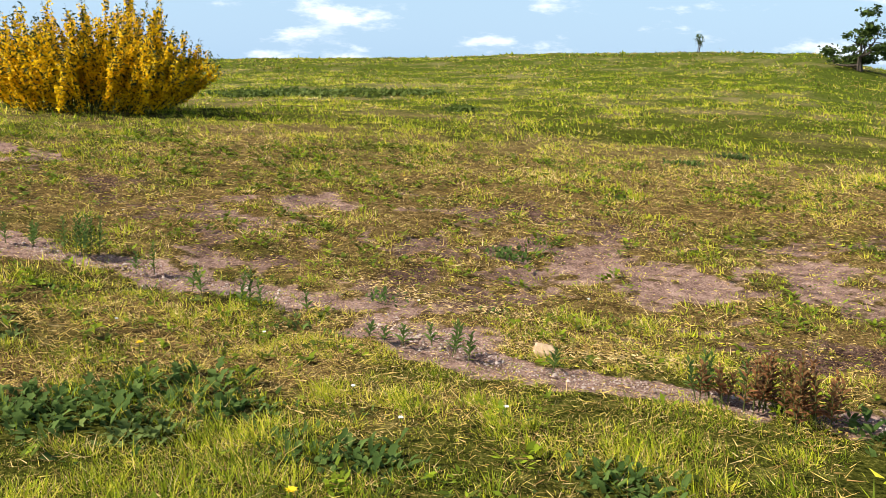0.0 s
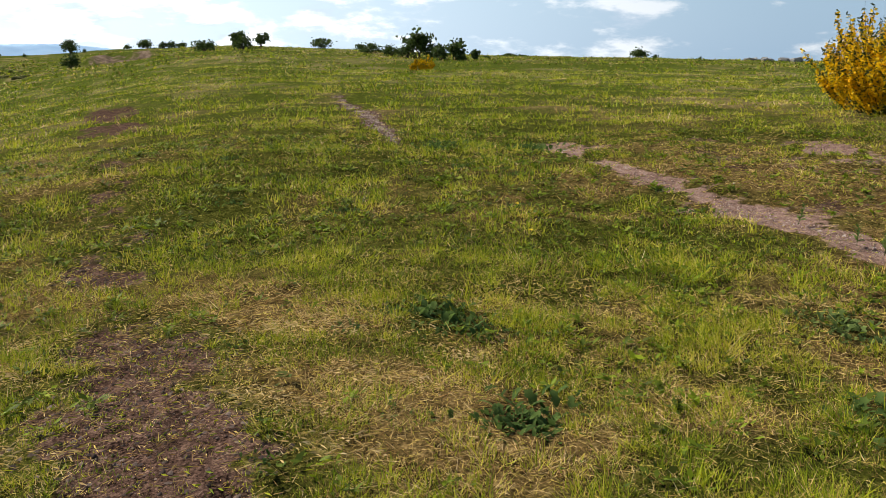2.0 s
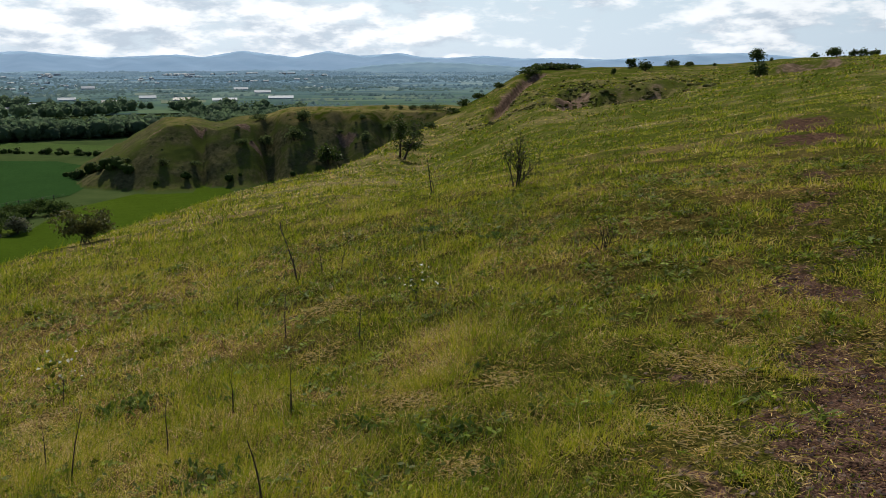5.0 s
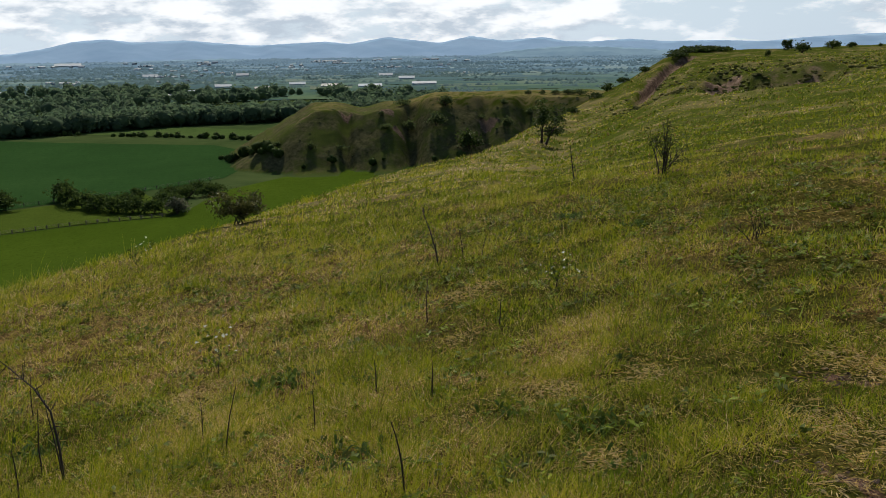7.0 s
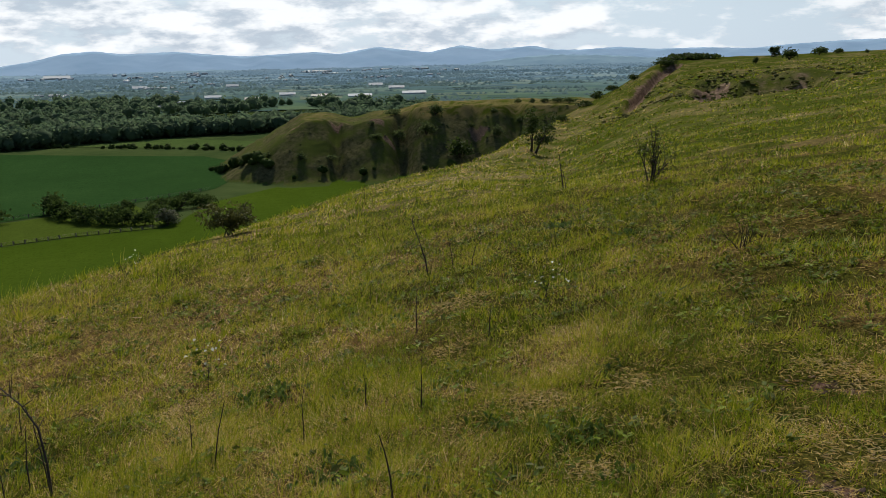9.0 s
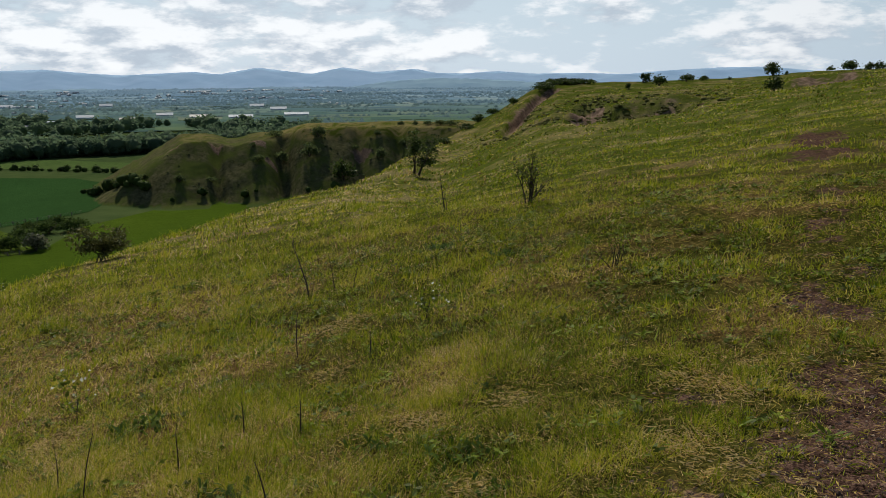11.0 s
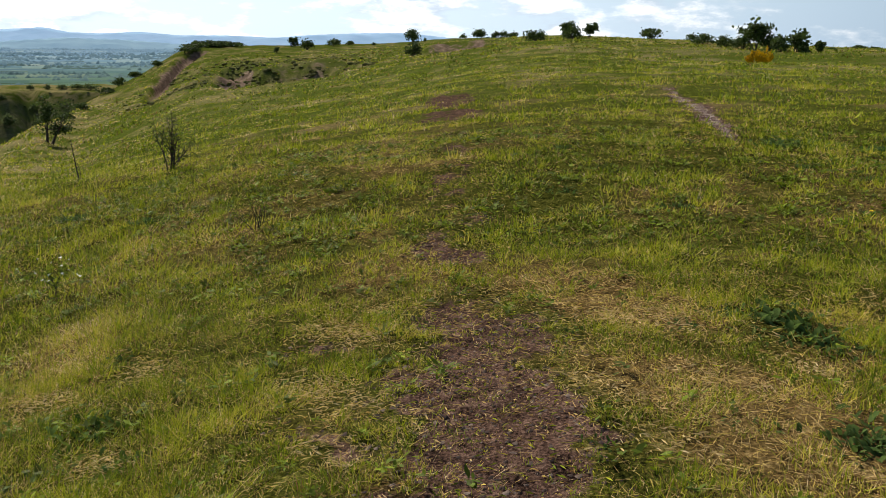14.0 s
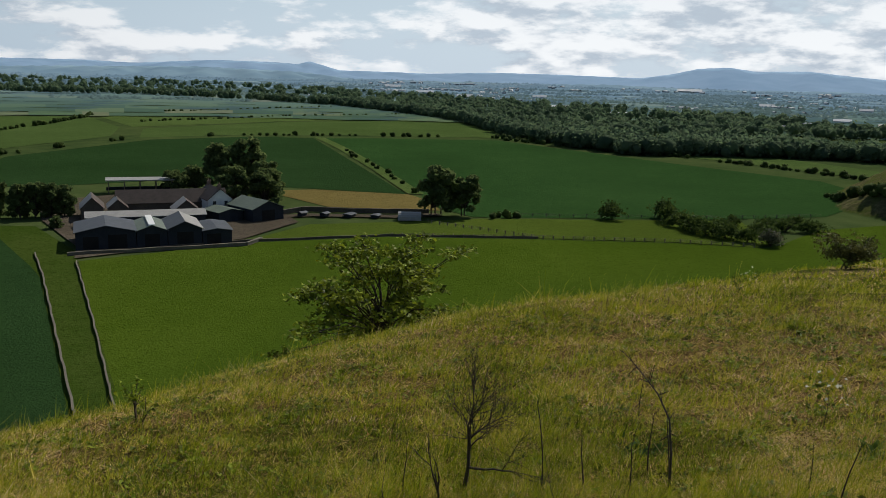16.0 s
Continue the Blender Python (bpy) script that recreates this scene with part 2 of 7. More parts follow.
# edge of the hill, where the scarp begins: yaw, distance
BROW = [(250, 26), (205, 11), (175, 9.5), (165, 9.5), (155, 10.5), (140, 13.5), (126, 19), (117, 26), (104, 44), (97, 57), (94.2, 70),
        (92.6, 100), (91, 122), (88.7, 140), (86, 160), (80, 200), (65, 300), (30, 300), (-20, 220), (-60, 160), (-100, 90)]


def polar(yaw, r):
    return FOOT[0] - np.sin(np.radians(yaw)) * r, FOOT[1] + np.cos(np.radians(yaw)) * r


def outside(x, y, loop):
    """Signed distance to a closed outline: positive outside it."""
    x, y = np.asarray(x, float), np.asarray(y, float)
    best, inside = np.full(x.shape, 1e9), np.zeros(x.shape, bool)
    for (ax, ay), (bx, by) in zip(loop, loop[1:] + loop[:1]):
        dx, dy = bx - ax, by - ay
        t = np.clip(((x - ax) * dx + (y - ay) * dy) / (dx * dx + dy * dy), 0, 1)
        best = np.minimum(best, np.hypot(x - ax - t * dx, y - ay - t * dy))
        cross = (ay > y) != (by > y)
        inside ^= cross & (x < ax + (y - ay) * dx / (dy if abs(dy) > 1e-9 else 1e-9))
    return np.where(inside, -best, best)


BROW_LOOP = [polar(yaw, r) for yaw, r in BROW]


def waves(x, y, size, seed=0.0):
    """Cheap smooth unevenness between -1 and 1."""
    x, y = x / size, y / size
    return (np.sin(1.3 * x + 0.7 * y + seed) + np.sin(-0.9 * x + 1.6 * y + 2.1 * seed + 1.0) + np.sin(2.3 * x - 1.9 * y + 0.7 * seed + 4.0)
            + 0.6 * np.sin(3.7 * x + 3.1 * y + 1.3 * seed)) / 3.6


BUMPS = [(-1.2, 0.3, 0.12, 2.0), (-2.5, 1.2, 0.2, 3.5), (0.8, 7.2, -0.27, 4.0), (-10, -3.4, -0.24, 4.0), (-6.7, 16.5, 0.38, 6.0), (-4.2, -11.2, -0.3, 4.0), (-15.7, 0.2, 0.25, 4.5), (-14, -12.5, 0.28, 5.0), (-39.5, 30.8, -0.3, 6.0)]


def smooth(v, lo, hi):
    t = np.clip((v - lo) / (hi - lo), 0, 1)
    return t * t * (3 - 2 * t)


def spoil_heap(x, y):
    """The old tip across the field: two steep flat-topped banks with a ravine between them."""
    X, Y = x - FOOT[0], y - FOOT[1]
    r, yaw = np.hypot(X, Y), np.degrees(np.arctan2(-X, Y))
    # how far the lip stands back, by bearing: a rounded left end, the ravine, and the higher bank behind it
    lip = 409 + 9 * np.exp(-((yaw - 106.6) / 0.35) ** 2) + 17 * np.exp(-((yaw - 102.4) / 0.75) ** 2) + 6 * smooth(102.4 - yaw, 0, 2)
    lip = lip + 7 * np.exp(-((yaw - 97.7) / 0.45) ** 2) + 10 * np.exp(-((yaw - 95.2) / 0.6) ** 2) + 1.2 * waves(x, y, 9.0, 4.0)
    top = -26.3 + 4.2 * smooth(103.4 - yaw, 0, 2.6) + 0.9 * waves(x, y, 9.0, 3.0) - 2.4 * np.exp(-((yaw - 105.6) / 1.0) ** 2)
    end = np.maximum(0, (yaw - 108.6)) * 7.2
    side = np.hypot(np.maximum(0, lip - r), end)
    back = np.maximum(0, r - 470)
    face = 0.63 * side
    ribs = 0.10 * np.sin(side * 1.9 + 0.8 * np.sin(yaw * 5)) + 0.3 * waves(x, y, 3.2, 1.0) + 0.3 * np.sin(yaw * 9 + 3 * np.sin(yaw * 2.3))
    return top - face + ribs * np.clip(side / 6, 0, 1) - 0.4 * back - 60 * smooth(90.0 - yaw, 0, 6) - 60 * smooth(yaw, 118, 124)


# ---- worn ground ----
def segment_mask(x, y, pts, widths):
    """1 on a strip along the points, falling to 0 at its edge."""
    out = np.zeros(np.shape(x))
    for (a, wa), (b, wb) in zip(zip(pts, widths), zip(pts[1:], widths[1:])):
        dx, dy = b[0] - a[0], b[1] - a[1]
        t = np.clip(((x - a[0]) * dx + (y - a[1]) * dy) / (dx * dx + dy * dy), 0, 1)
        w = wa + (wb - wa) * t
        out = np.maximum(out, np.clip(1.25 - np.hypot(x - a[0] - t * dx, y - a[1] - t * dy) / w, 0, 1))
    return out


SCAR = [polar(85.6, 141), polar(86.6, 127), polar(87.4, 117), polar(88.4, 87)]


def land(x, y):
    """Height of the ground."""
    x, y = np.asarray(x, float), np.asarray(y, float)
    X, Y = x - FOOT[0], y - FOOT[1]
    r, yaw = np.hypot(X, Y), np.degrees(np.arctan2(-X, Y))
    yaw = np.where(yaw < -120, yaw + 360, yaw)
    d = -math.sin(radians(155)) * X + math.cos(radians(155)) * Y
    near = -0.1277 - 0.016 * X + 0.0076 * Y - 0.0923 * (d + np.sqrt(d * d + 4))
    for bx, by, h, w in BUMPS:
        near = near + h * np.exp(-((x - bx) ** 2 + (y - by) ** 2) / (2 * w * w))
    rim, el = lerp_list(yaw, RIM, 1), lerp_list(yaw, RIM, 2)
    rim_z = 1.58 + rim * np.tan(np.radians(el))
    w = np.clip((r - 18) / (rim - 18), 0, 1) ** 1.25
    top = near * (1 - w) + rim_z * w - 0.035 * np.maximum(0, r - rim)
    k = np.clip((yaw - 93.0) / 6.0, 0, 1)
    k = np.where(yaw > 99, 1, k)
    top = top * (1 - k) + near * k
    s = np.maximum(outside(x, y, BROW_LOOP) + 0.6, 0)
    knee, steep = 7.5, 0.62
    drop = np.where(s < knee, steep * s * s / (2 * knee), steep * (s - knee / 2))
    rough = 0.035 * waves(x, y, 0.7, 2.0) + 0.05 * waves(x, y, 2.3) + 0.10 * waves(x, y, 7.0, 5.0) * np.clip(r / 15, 0, 1)
    hill = top - drop + rough * np.clip(r / 3, 0.3, 1) + 0.5 * waves(x, y, 9.0, 2.0) * np.clip(s / 25, 0, 1)
    # old workings on the far shoulder: two dug banks with ribbed faces, and a scar down the end
    for y0, y1, edge, wide, lift, dig in ((76.2, 85.2, 79.5, 5.5, 0.62, 0.85), (66.6, 72.6, 92.0, 3.0, 0.55, 0.30)):
        inside = smooth(yaw, y0, y0 + 1.6) * (1 - smooth(yaw, y1 - 1.4, y1))
        line = edge + 1.6 * np.sin(yaw * 1.3) + 0.32 * np.sin(yaw * 13.5 + 2.6 * np.sin(yaw * 2.1) + r * 0.35) + 0.25 * np.sin(yaw * 27 + 2 * np.sin(yaw * 5.0) + r * 0.6) + 0.5 * waves(x, y, 1.3, 6.0)
        up = smooth(r, line, line + wide * (1.3 + 0.5 * np.sin(yaw * 1.9)))
        hill = hill + inside * (lift * up * np.exp(-(np.maximum(0, r - edge - 6) / 8) ** 2) - dig * (1 - up) * np.exp(-((r - edge + 2) / 8) ** 2))
    broken = np.clip(1.3 - np.hypot((yaw - 81.5) / 7.5, (r - 92) / 34), 0, 1)
    hill = hill + broken * (0.22 * waves(x, y, 0.9, 8.0) + 0.2 * waves(x, y, 1.7, 9.0) + 0.12 * np.sin(r * 1.7 + 2 * np.sin(yaw * 2)))
    hill = hill - 2.3 * segment_mask(x, y, SCAR, [1.5, 1.9, 1.6, 0.9]) * (0.75 + 0.25 * np.sin(r / 1.9 + yaw * 9))
    far = PLAIN + 0 * x
    heap = spoil_heap(x, y)
    low = np.maximum(far, heap)
    return np.maximum(hill, low)


def blob(x, y, cx, cy, rx, ry, turn=0.0):
    c, n = math.cos(radians(turn)), math.sin(radians(turn))
    u, v = (x - cx) * c + (y - cy) * n, -(x - cx) * n + (y - cy) * c
    return np.clip(1.3 - np.hypot(u / rx, v / ry), 0, 1)


GRAVEL = [(-9.6, 9.3), (-7.2, 8.36), (-4.8, 7.5), (-3.4, 7.06), (-2.6, 6.8), (-1.5, 6.45), (-0.5, 5.85), (-0.1, 5.5), (0.75, 4.95), (1.6, 4.75), (2.4, 4.5), (5.0, 3.9)]
TRAIL = [(-5.2, 1.4), (-7.2, 2.05), (-9.4, 2.9), (-19.3, 6.35), (-24.4, 8.0), (-36, 17.3)]
PATH = [(-1.6, -0.1), (-2.6, 0.45), (-3.62, 0.9), (-4.55, 1.25), (-5.3, 1.48), (-5.9, 1.68)]
RUT = [(-11.2, 7.8), (-13.5, 9.1), (-16.25, 10.72), (-19.0, 12.1), (-22.2, 13.8)]


def dirt(x, y):
    """How bare the ground is, 0 to 1."""
    d = 0.95 * segment_mask(x, y, GRAVEL, [0.2, 0.24, 0.36, 0.36, 0.36, 0.4, 0.42, 0.4, 0.38, 0.34, 0.34, 0.3])
    d = np.maximum(d, 0.92 * segment_mask(x, y, PATH, [0.5, 0.56, 0.6, 0.62, 0.6, 0.4]))
    d = np.maximum(d, 0.30 * segment_mask(x, y, TRAIL, [0.5, 0.55, 0.6, 0.65, 0.6, 0.4]))
    d = np.maximum(d, 0.8 * segment_mask(x, y, [polar(80.2, 74.5), polar(78.5, 76), polar(76.0, 79)], [0.5, 0.9, 0.5]))
    d = np.maximum(d, segment_mask(x, y, RUT, [0.12, 0.3, 0.36, 0.32, 0.16]))
    for cx, cy, rx, ry, turn, f in ((-7.55, 2.13, 0.8, 0.34, -19, 0.95), (-19.6, 6.45, 2.0, 0.75, -19, 1.0), (-24.0, 8.05, 3.0, 0.75, -19, 0.95), (1.3, 8.5, 1.4, 0.7, -30, 0.8), (2.1, 7.5, 1.2, 0.45, 0, 0.8), (2.4, 5.9, 1.0, 0.5, 30, 0.7),
                                    (-2.0, 9.9, 1.9, 0.4, 8, 0.7), (-0.6, 10.75, 0.5, 0.3, 0, 0.6), (-6.2, 11.5, 1.0, 0.45, 20, 0.72), (3.4, 8.4, 1.3, 0.4, 0, 0.55),
                                    (2.3, 5.9, 1.0, 0.5, 0, 0.5), (-4.2, 10.1, 0.8, 0.5, 30, 0.5), (-6.0, 7.9, 1.6, 0.7, -20, 0.5), (-1.2, 8.0, 0.9, 0.4, 0, 0.45), (0.3, 6.9, 1.2, 0.5, 0, 0.42),
                                    (-9.2, 9.7, 1.0, 0.6, 0, 0.5), (-5.6, 0.7, 0.5, 0.22, 30, 0.5), (-4.2, 0.35, 0.6, 0.2, 20, 0.45)):
        d = np.maximum(d, f * blob(x, y, cx, cy, rx, ry, turn))
    # thin trodden turf beyond the gravel
    d = np.maximum(d, 0.40 * np.clip(1.5 * blob(x, y, 0.6, 8.3, 6.5, 2.9, 0), 0, 1))
    d = np.maximum(d, 0.30 * np.clip(1.5 * blob(x, y, -5.5, 10.3, 4.0, 2.2, -20), 0, 1))
    patchy = 0.9 * (value_noise(x, y, 0.22, 51) - 0.5) + 0.8 * (value_noise(x, y, 0.6, 52) - 0.5) + 0.5 * (value_noise(x, y, 0.08, 53) - 0.5)
    return np.clip(d + patchy * np.clip(d * 3.5 - 0.2, 0, 1) * 0.95, 0, 1)


def shale(x, y):
    """Where the burnt shale of the old workings is laid bare."""
    s = 0.9 * segment_mask(x, y, SCAR, [2.0, 2.5, 2.1, 1.1])
    yaw, r = np.degrees(np.arctan2(-(x - FOOT[0]), y - FOOT[1])), np.hypot(x - FOOT[0], y - FOOT[1])
    face = smooth(r, 77.0, 80.0) * (1 - smooth(r, 84.0, 87.5))
    s = np.maximum(s, 0.66 * face * smooth(yaw, 82.0, 82.7) * (1 - smooth(yaw, 84.2, 85.0)))
    s = np.maximum(s, 0.52 * face * smooth(yaw, 77.6, 78.2) * (1 - smooth(yaw, 80.6, 81.4)))
    s = np.maximum(s, 0.62 * smooth(r, 90.5, 92.0) * (1 - smooth(r, 95.0, 97.5)) * smooth(yaw, 67.5, 68.4) * (1 - smooth(yaw, 71.4, 72.2)))
    for a, q, rx in ((97.6, 402, 5.5), (109.2, 409, 4), (106.6, 412, 3.5), (104.0, 408, 4), (103.3, 398, 3.5)):
        s = np.maximum(s, 0.75 * blob(x, y, *polar(a, q), rx, rx * 1.3))
    return s


def heath(x, y):
    """Dark rough herbage of the steep banks, 0 to 1."""
    near_heap = np.hypot(x - polar(96.0, 400)[0], y - polar(96.0, 400)[1]) < 150
    h = np.where(near_heap & (spoil_heap(x, y) > PLAIN + 0.5), 0.66 - 0.4 * smooth(spoil_heap(x, y), -29, -24), 0.0)
    return np.maximum(h, 0.46 * np.clip(blob(x, y, *polar(80.3, 86), 11, 15), 0, 0.9))


def value_noise(x, y, size, seed):
    """Smooth random patches between 0 and 1."""
    table = np.random.RandomState(seed).rand(64, 64)
    u, v = np.asarray(x) / size, np.asarray(y) / size
    i, j = np.floor(u).astype(int), np.floor(v).astype(int)
    f, g = u - i, v - j
    f, g = f * f * (3 - 2 * f), g * g * (3 - 2 * g)
    at = lambda a, b: table[a % 64, b % 64]
    return (at(i, j) * (1 - f) + at(i + 1, j) * f) * (1 - g) + (at(i, j + 1) * (1 - f) + at(i + 1, j + 1) * f) * g


def paleness(x, y):
    """Pinkish gravel rather than dark humus."""
    d = segment_mask(x, y, GRAVEL, [0.9] * len(GRAVEL))
    for cx, cy, q in ((1.5, 8.0, 2.4), (-1.5, 9.6, 2.5), (-6.2, 11.5, 2.0), (3.4, 8.0, 2.4)):
        d = np.maximum(d, 0.6 * blob(x, y, cx, cy, q, q))
    return np.maximum(d, 0.25 * segment_mask(x, y, RUT, [1.0] * len(RUT)))


MATS = [(-5.9, 0.8, 0.5, 0.16, 15), (-4.7, 0.52, 0.75, 0.17, 15), (-4.05, 0.35, 0.3, 0.15, 15), (-4.0, 2.36, 0.3, 0.2, 20), (-4.1, 1.68, 0.5, 0.13, 20), (-4.9, 2.6, 0.3, 0.14, 0), (-4.0, 2.85, 0.25, 0.12, 0), (-3.35, 1.65, 0.3, 0.14, 20), (-5.05, 2.35, 0.35, 0.16, 30),
        (-10.1, -2.15, 0.5, 0.3, 0), (-6.25, -0.4, 0.35, 0.14, 0), (-6.05, -1.0, 0.3, 0.2, 0), (-4.75, -0.62, 0.25, 0.14, 0), (-0.2, 6.55, 0.9, 0.14, -28), (0.9, 5.45, 0.7, 0.14, -15), (-8.1, -1.9, 0.3, 0.16, 0), (-7.4, -4.1, 0.4, 0.2, 0)]
STRAW = [(-4.3, 2.1, 1.0, 0.45, 25), (-3.3, 2.2, 0.8, 0.5, 0), (-2.6, 3.2, 0.5, 0.35, 0), (-5.6, 2.6, 0.9, 0.4, 20), (-5.2, 2.5, 0.7, 0.35, 20),
         (1.5, 12.0, 5.0, 2.0, 0), (-1.0, 9.2, 3.0, 1.2, 0), (5.0, 14.0, 6.0, 2.5, 0), (-6.0, 9.6, 2.0, 0.8, 0), (-9.5, -3.0, 1.2, 0.6, 0), (-7.5, -0.8, 1.0, 0.5, 0)]


def dryness(x, y):
    """How far the turf has gone to straw, 0 to 1."""
    r = np.hypot(x - FOOT[0], y - FOOT[1])
    d = 0.34 + 0.55 * (value_noise(x, y, 1.7, 3) - 0.5) + 0.5 * (value_noise(x, y, 0.45, 4) - 0.5) + 0.35 * (value_noise(x, y, 6.0, 5) - 0.5)
    for cx, cy, rx, ry, turn in STRAW:
        d = np.maximum(d, d + 0.55 * blob(x, y, cx, cy, rx, ry, turn))
    # lusher strip beside the trail, drier flank above the valley
    d = d - 0.28 * blob(x, y, -10.5, 5.8, 6.0, 2.2, -25) - 0.15 * blob(x, y, -5.6, -0.5, 2.4, 1.3, 20)
    d = d + 0.19 * np.clip((-y - 2.0) / 7.0, 0, 1) + 0.28 * np.clip(1.4 * blob(x, y, 1.5, 11.5, 10.0, 5.5), 0, 1)
    return np.clip(d, 0, 1)


def mesh_object(name, verts, faces, mats, parent=None, smooth=False, attrs=()):
    me = bpy.data.meshes.new(name)
    verts = np.asarray(verts, np.float32)
    faces = np.asarray(faces, np.int32)
    k = faces.shape[1]
    me.vertices.add(len(verts))
    me.vertices.foreach_set("co", verts.ravel())
    me.loops.add(faces.size)
    me.loops.foreach_set("vertex_index", faces.ravel())
    me.polygons.add(len(faces))
    me.polygons.foreach_set("loop_start", np.arange(0, faces.size, k, dtype=np.int32))
    if smooth:
        me.polygons.foreach_set("use_smooth", np.ones(len(faces), bool))
    for key, values in attrs:
        at = me.attributes.new(key, "FLOAT", "POINT")
        at.data.foreach_set("value", np.asarray(values, np.float32))
    me.update(calc_edges=True)
    for m in mats:
        me.materials.append(m)
    ob = new(name, me)
    ob.parent = parent
    return ob


yaws = np.concatenate([np.arange(-42, 66, 0.55), np.arange(66, 90, 0.16), np.arange(90, 115, 0.25), np.arange(115, 182, 0.55), np.arange(182, 318, 4.0)])
rad = np.concatenate([np.linspace(0.05, 1.2, 8), np.geomspace(1.3, 30, 130), np.geomspace(30.9, 74, 34), np.arange(75, 100, 0.7), np.arange(101, 152, 1.6), np.geomspace(155, 374, 30), np.arange(376, 432, 1.2), np.geomspace(434, 620, 20), np.geomspace(650, 4950, 24)])
YY, RR = np.meshgrid(yaws, rad)
gx, gy = polar(YY, RR)
gz = land(gx, gy) - 0.05 * np.clip(dirt(gx, gy) - 0.3, 0, 1)
n_y, n_r = len(yaws), len(rad)
i = np.arange(n_r - 1)[:, None] * n_y
j = np.arange(n_y)[None, :]
j2 = (j + 1) % n_y
quads = np.stack([i + j, i + n_y + j, i + n_y + j2, i + j2], -1).reshape(-1, 4)[:, ::-1]
# thatch also carries the painted shade: full to 12 m, gone by 34 m
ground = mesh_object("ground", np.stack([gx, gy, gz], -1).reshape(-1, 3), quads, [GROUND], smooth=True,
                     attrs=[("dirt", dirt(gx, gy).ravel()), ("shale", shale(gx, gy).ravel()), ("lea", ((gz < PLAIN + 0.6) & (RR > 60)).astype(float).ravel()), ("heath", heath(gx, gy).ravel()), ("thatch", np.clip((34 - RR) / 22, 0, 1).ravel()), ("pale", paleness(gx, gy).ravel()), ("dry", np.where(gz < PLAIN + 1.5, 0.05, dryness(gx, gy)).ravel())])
tagged(ground, "grassy hilltop falling away to a broad green plain", "ground", kind="structure")


# ---- builders ----


def part(name, verts, faces, mat, parent=None, label="", smooth=False):
    """One mesh object; faces may be of mixed size."""
    me = bpy.data.meshes.new(name)
    me.from_pydata([tuple(map(float, v)) for v in verts], [], [tuple(int(i) for i in f) for f in faces])
    if smooth:
        me.polygons.foreach_set("use_smooth", np.ones(len(me.polygons), bool))
    me.materials.append(mat)
    ob = new(name, me)
    ob.parent = parent
    if label:
        ob["label"] = label
    return ob


def fast_part(name, verts, faces, mat, parent=None, label="", smooth=False):
    ob = mesh_object(name, verts, faces, [mat], parent, smooth)
    if label:
        ob["label"] = label
    return ob


def thing(name, label, category, m=None, group="", kind=""):
    ob = new(name)
    if m is not None:
        ob.matrix_world = m
    return tagged(ob, label, category, group, kind)


def at_land(x, y, sink=0.03, turn=0.0, size=1.0):
    return Matrix.LocRotScale((x, y, float(land(x, y)) - sink), Euler((0, 0, radians(turn))), (size,) * 3)


def at_polar(yaw, r, sink=0.03, turn=0.0, size=1.0):
    return at_land(*[float(v) for v in polar(yaw, r)], sink, turn, size)


def tubes(paths, sides=5):
    """Tapered tubes along paths of (point, radius)."""
    V, F, n0 = [], [], 0
    for path in paths:
        pts = np.array([p for p, _ in path], float)
        radii = [q for _, q in path]
        for k, (p, q) in enumerate(zip(pts, radii)):
            d = pts[min(k + 1, len(pts) - 1)] - pts[max(k - 1, 0)]
            d /= np.linalg.norm(d) + 1e-9
            s = np.cross(d, (0.3, 0.9, 0.2) if abs(d[2]) > 0.8 else (0, 0, 1))
            s /= np.linalg.norm(s) + 1e-9
            u = np.cross(d, s)
            for a in np.arange(sides) * 2 * np.pi / sides:
                V.append(p + q * (math.cos(a) * s + math.sin(a) * u))
        for k in range(len(pts) - 1):
            for a in range(sides):
                b = (a + 1) % sides
                F.append((n0 + k * sides + a, n0 + k * sides + b, n0 + (k + 1) * sides + b, n0 + (k + 1) * sides + a))
        n0 += len(pts) * sides
    return np.array(V), np.array(F)


def leaves(centres, size, r, flat=0.35, long=1.6, fold=0.25):
    """A bent two-sided leaf of four corners at each centre."""
    n = len(centres)
    d = r.normal(size=(n, 3))
    d[:, 2] *= 0.7
    d /= np.linalg.norm(d, axis=1, keepdims=True)
    w = np.cross(d, r.normal(size=(n, 3)) + (0, 0, flat * 3))
    w /= np.linalg.norm(w, axis=1, keepdims=True) + 1e-9
    up = np.cross(w, d)
    s = (size * r.uniform(0.6, 1.3, n))[:, None]
    c = np.asarray(centres)
    V = np.stack([c - d * s * long / 2, c + w * s * 0.5 + up * s * fold, c + d * s * long / 2, c - w * s * 0.5 + up * s * fold], 1).reshape(-1, 3)
    i = np.arange(n)[:, None] * 4
    return V, np.concatenate([i + (0, 1, 2), i + (0, 2, 3)])


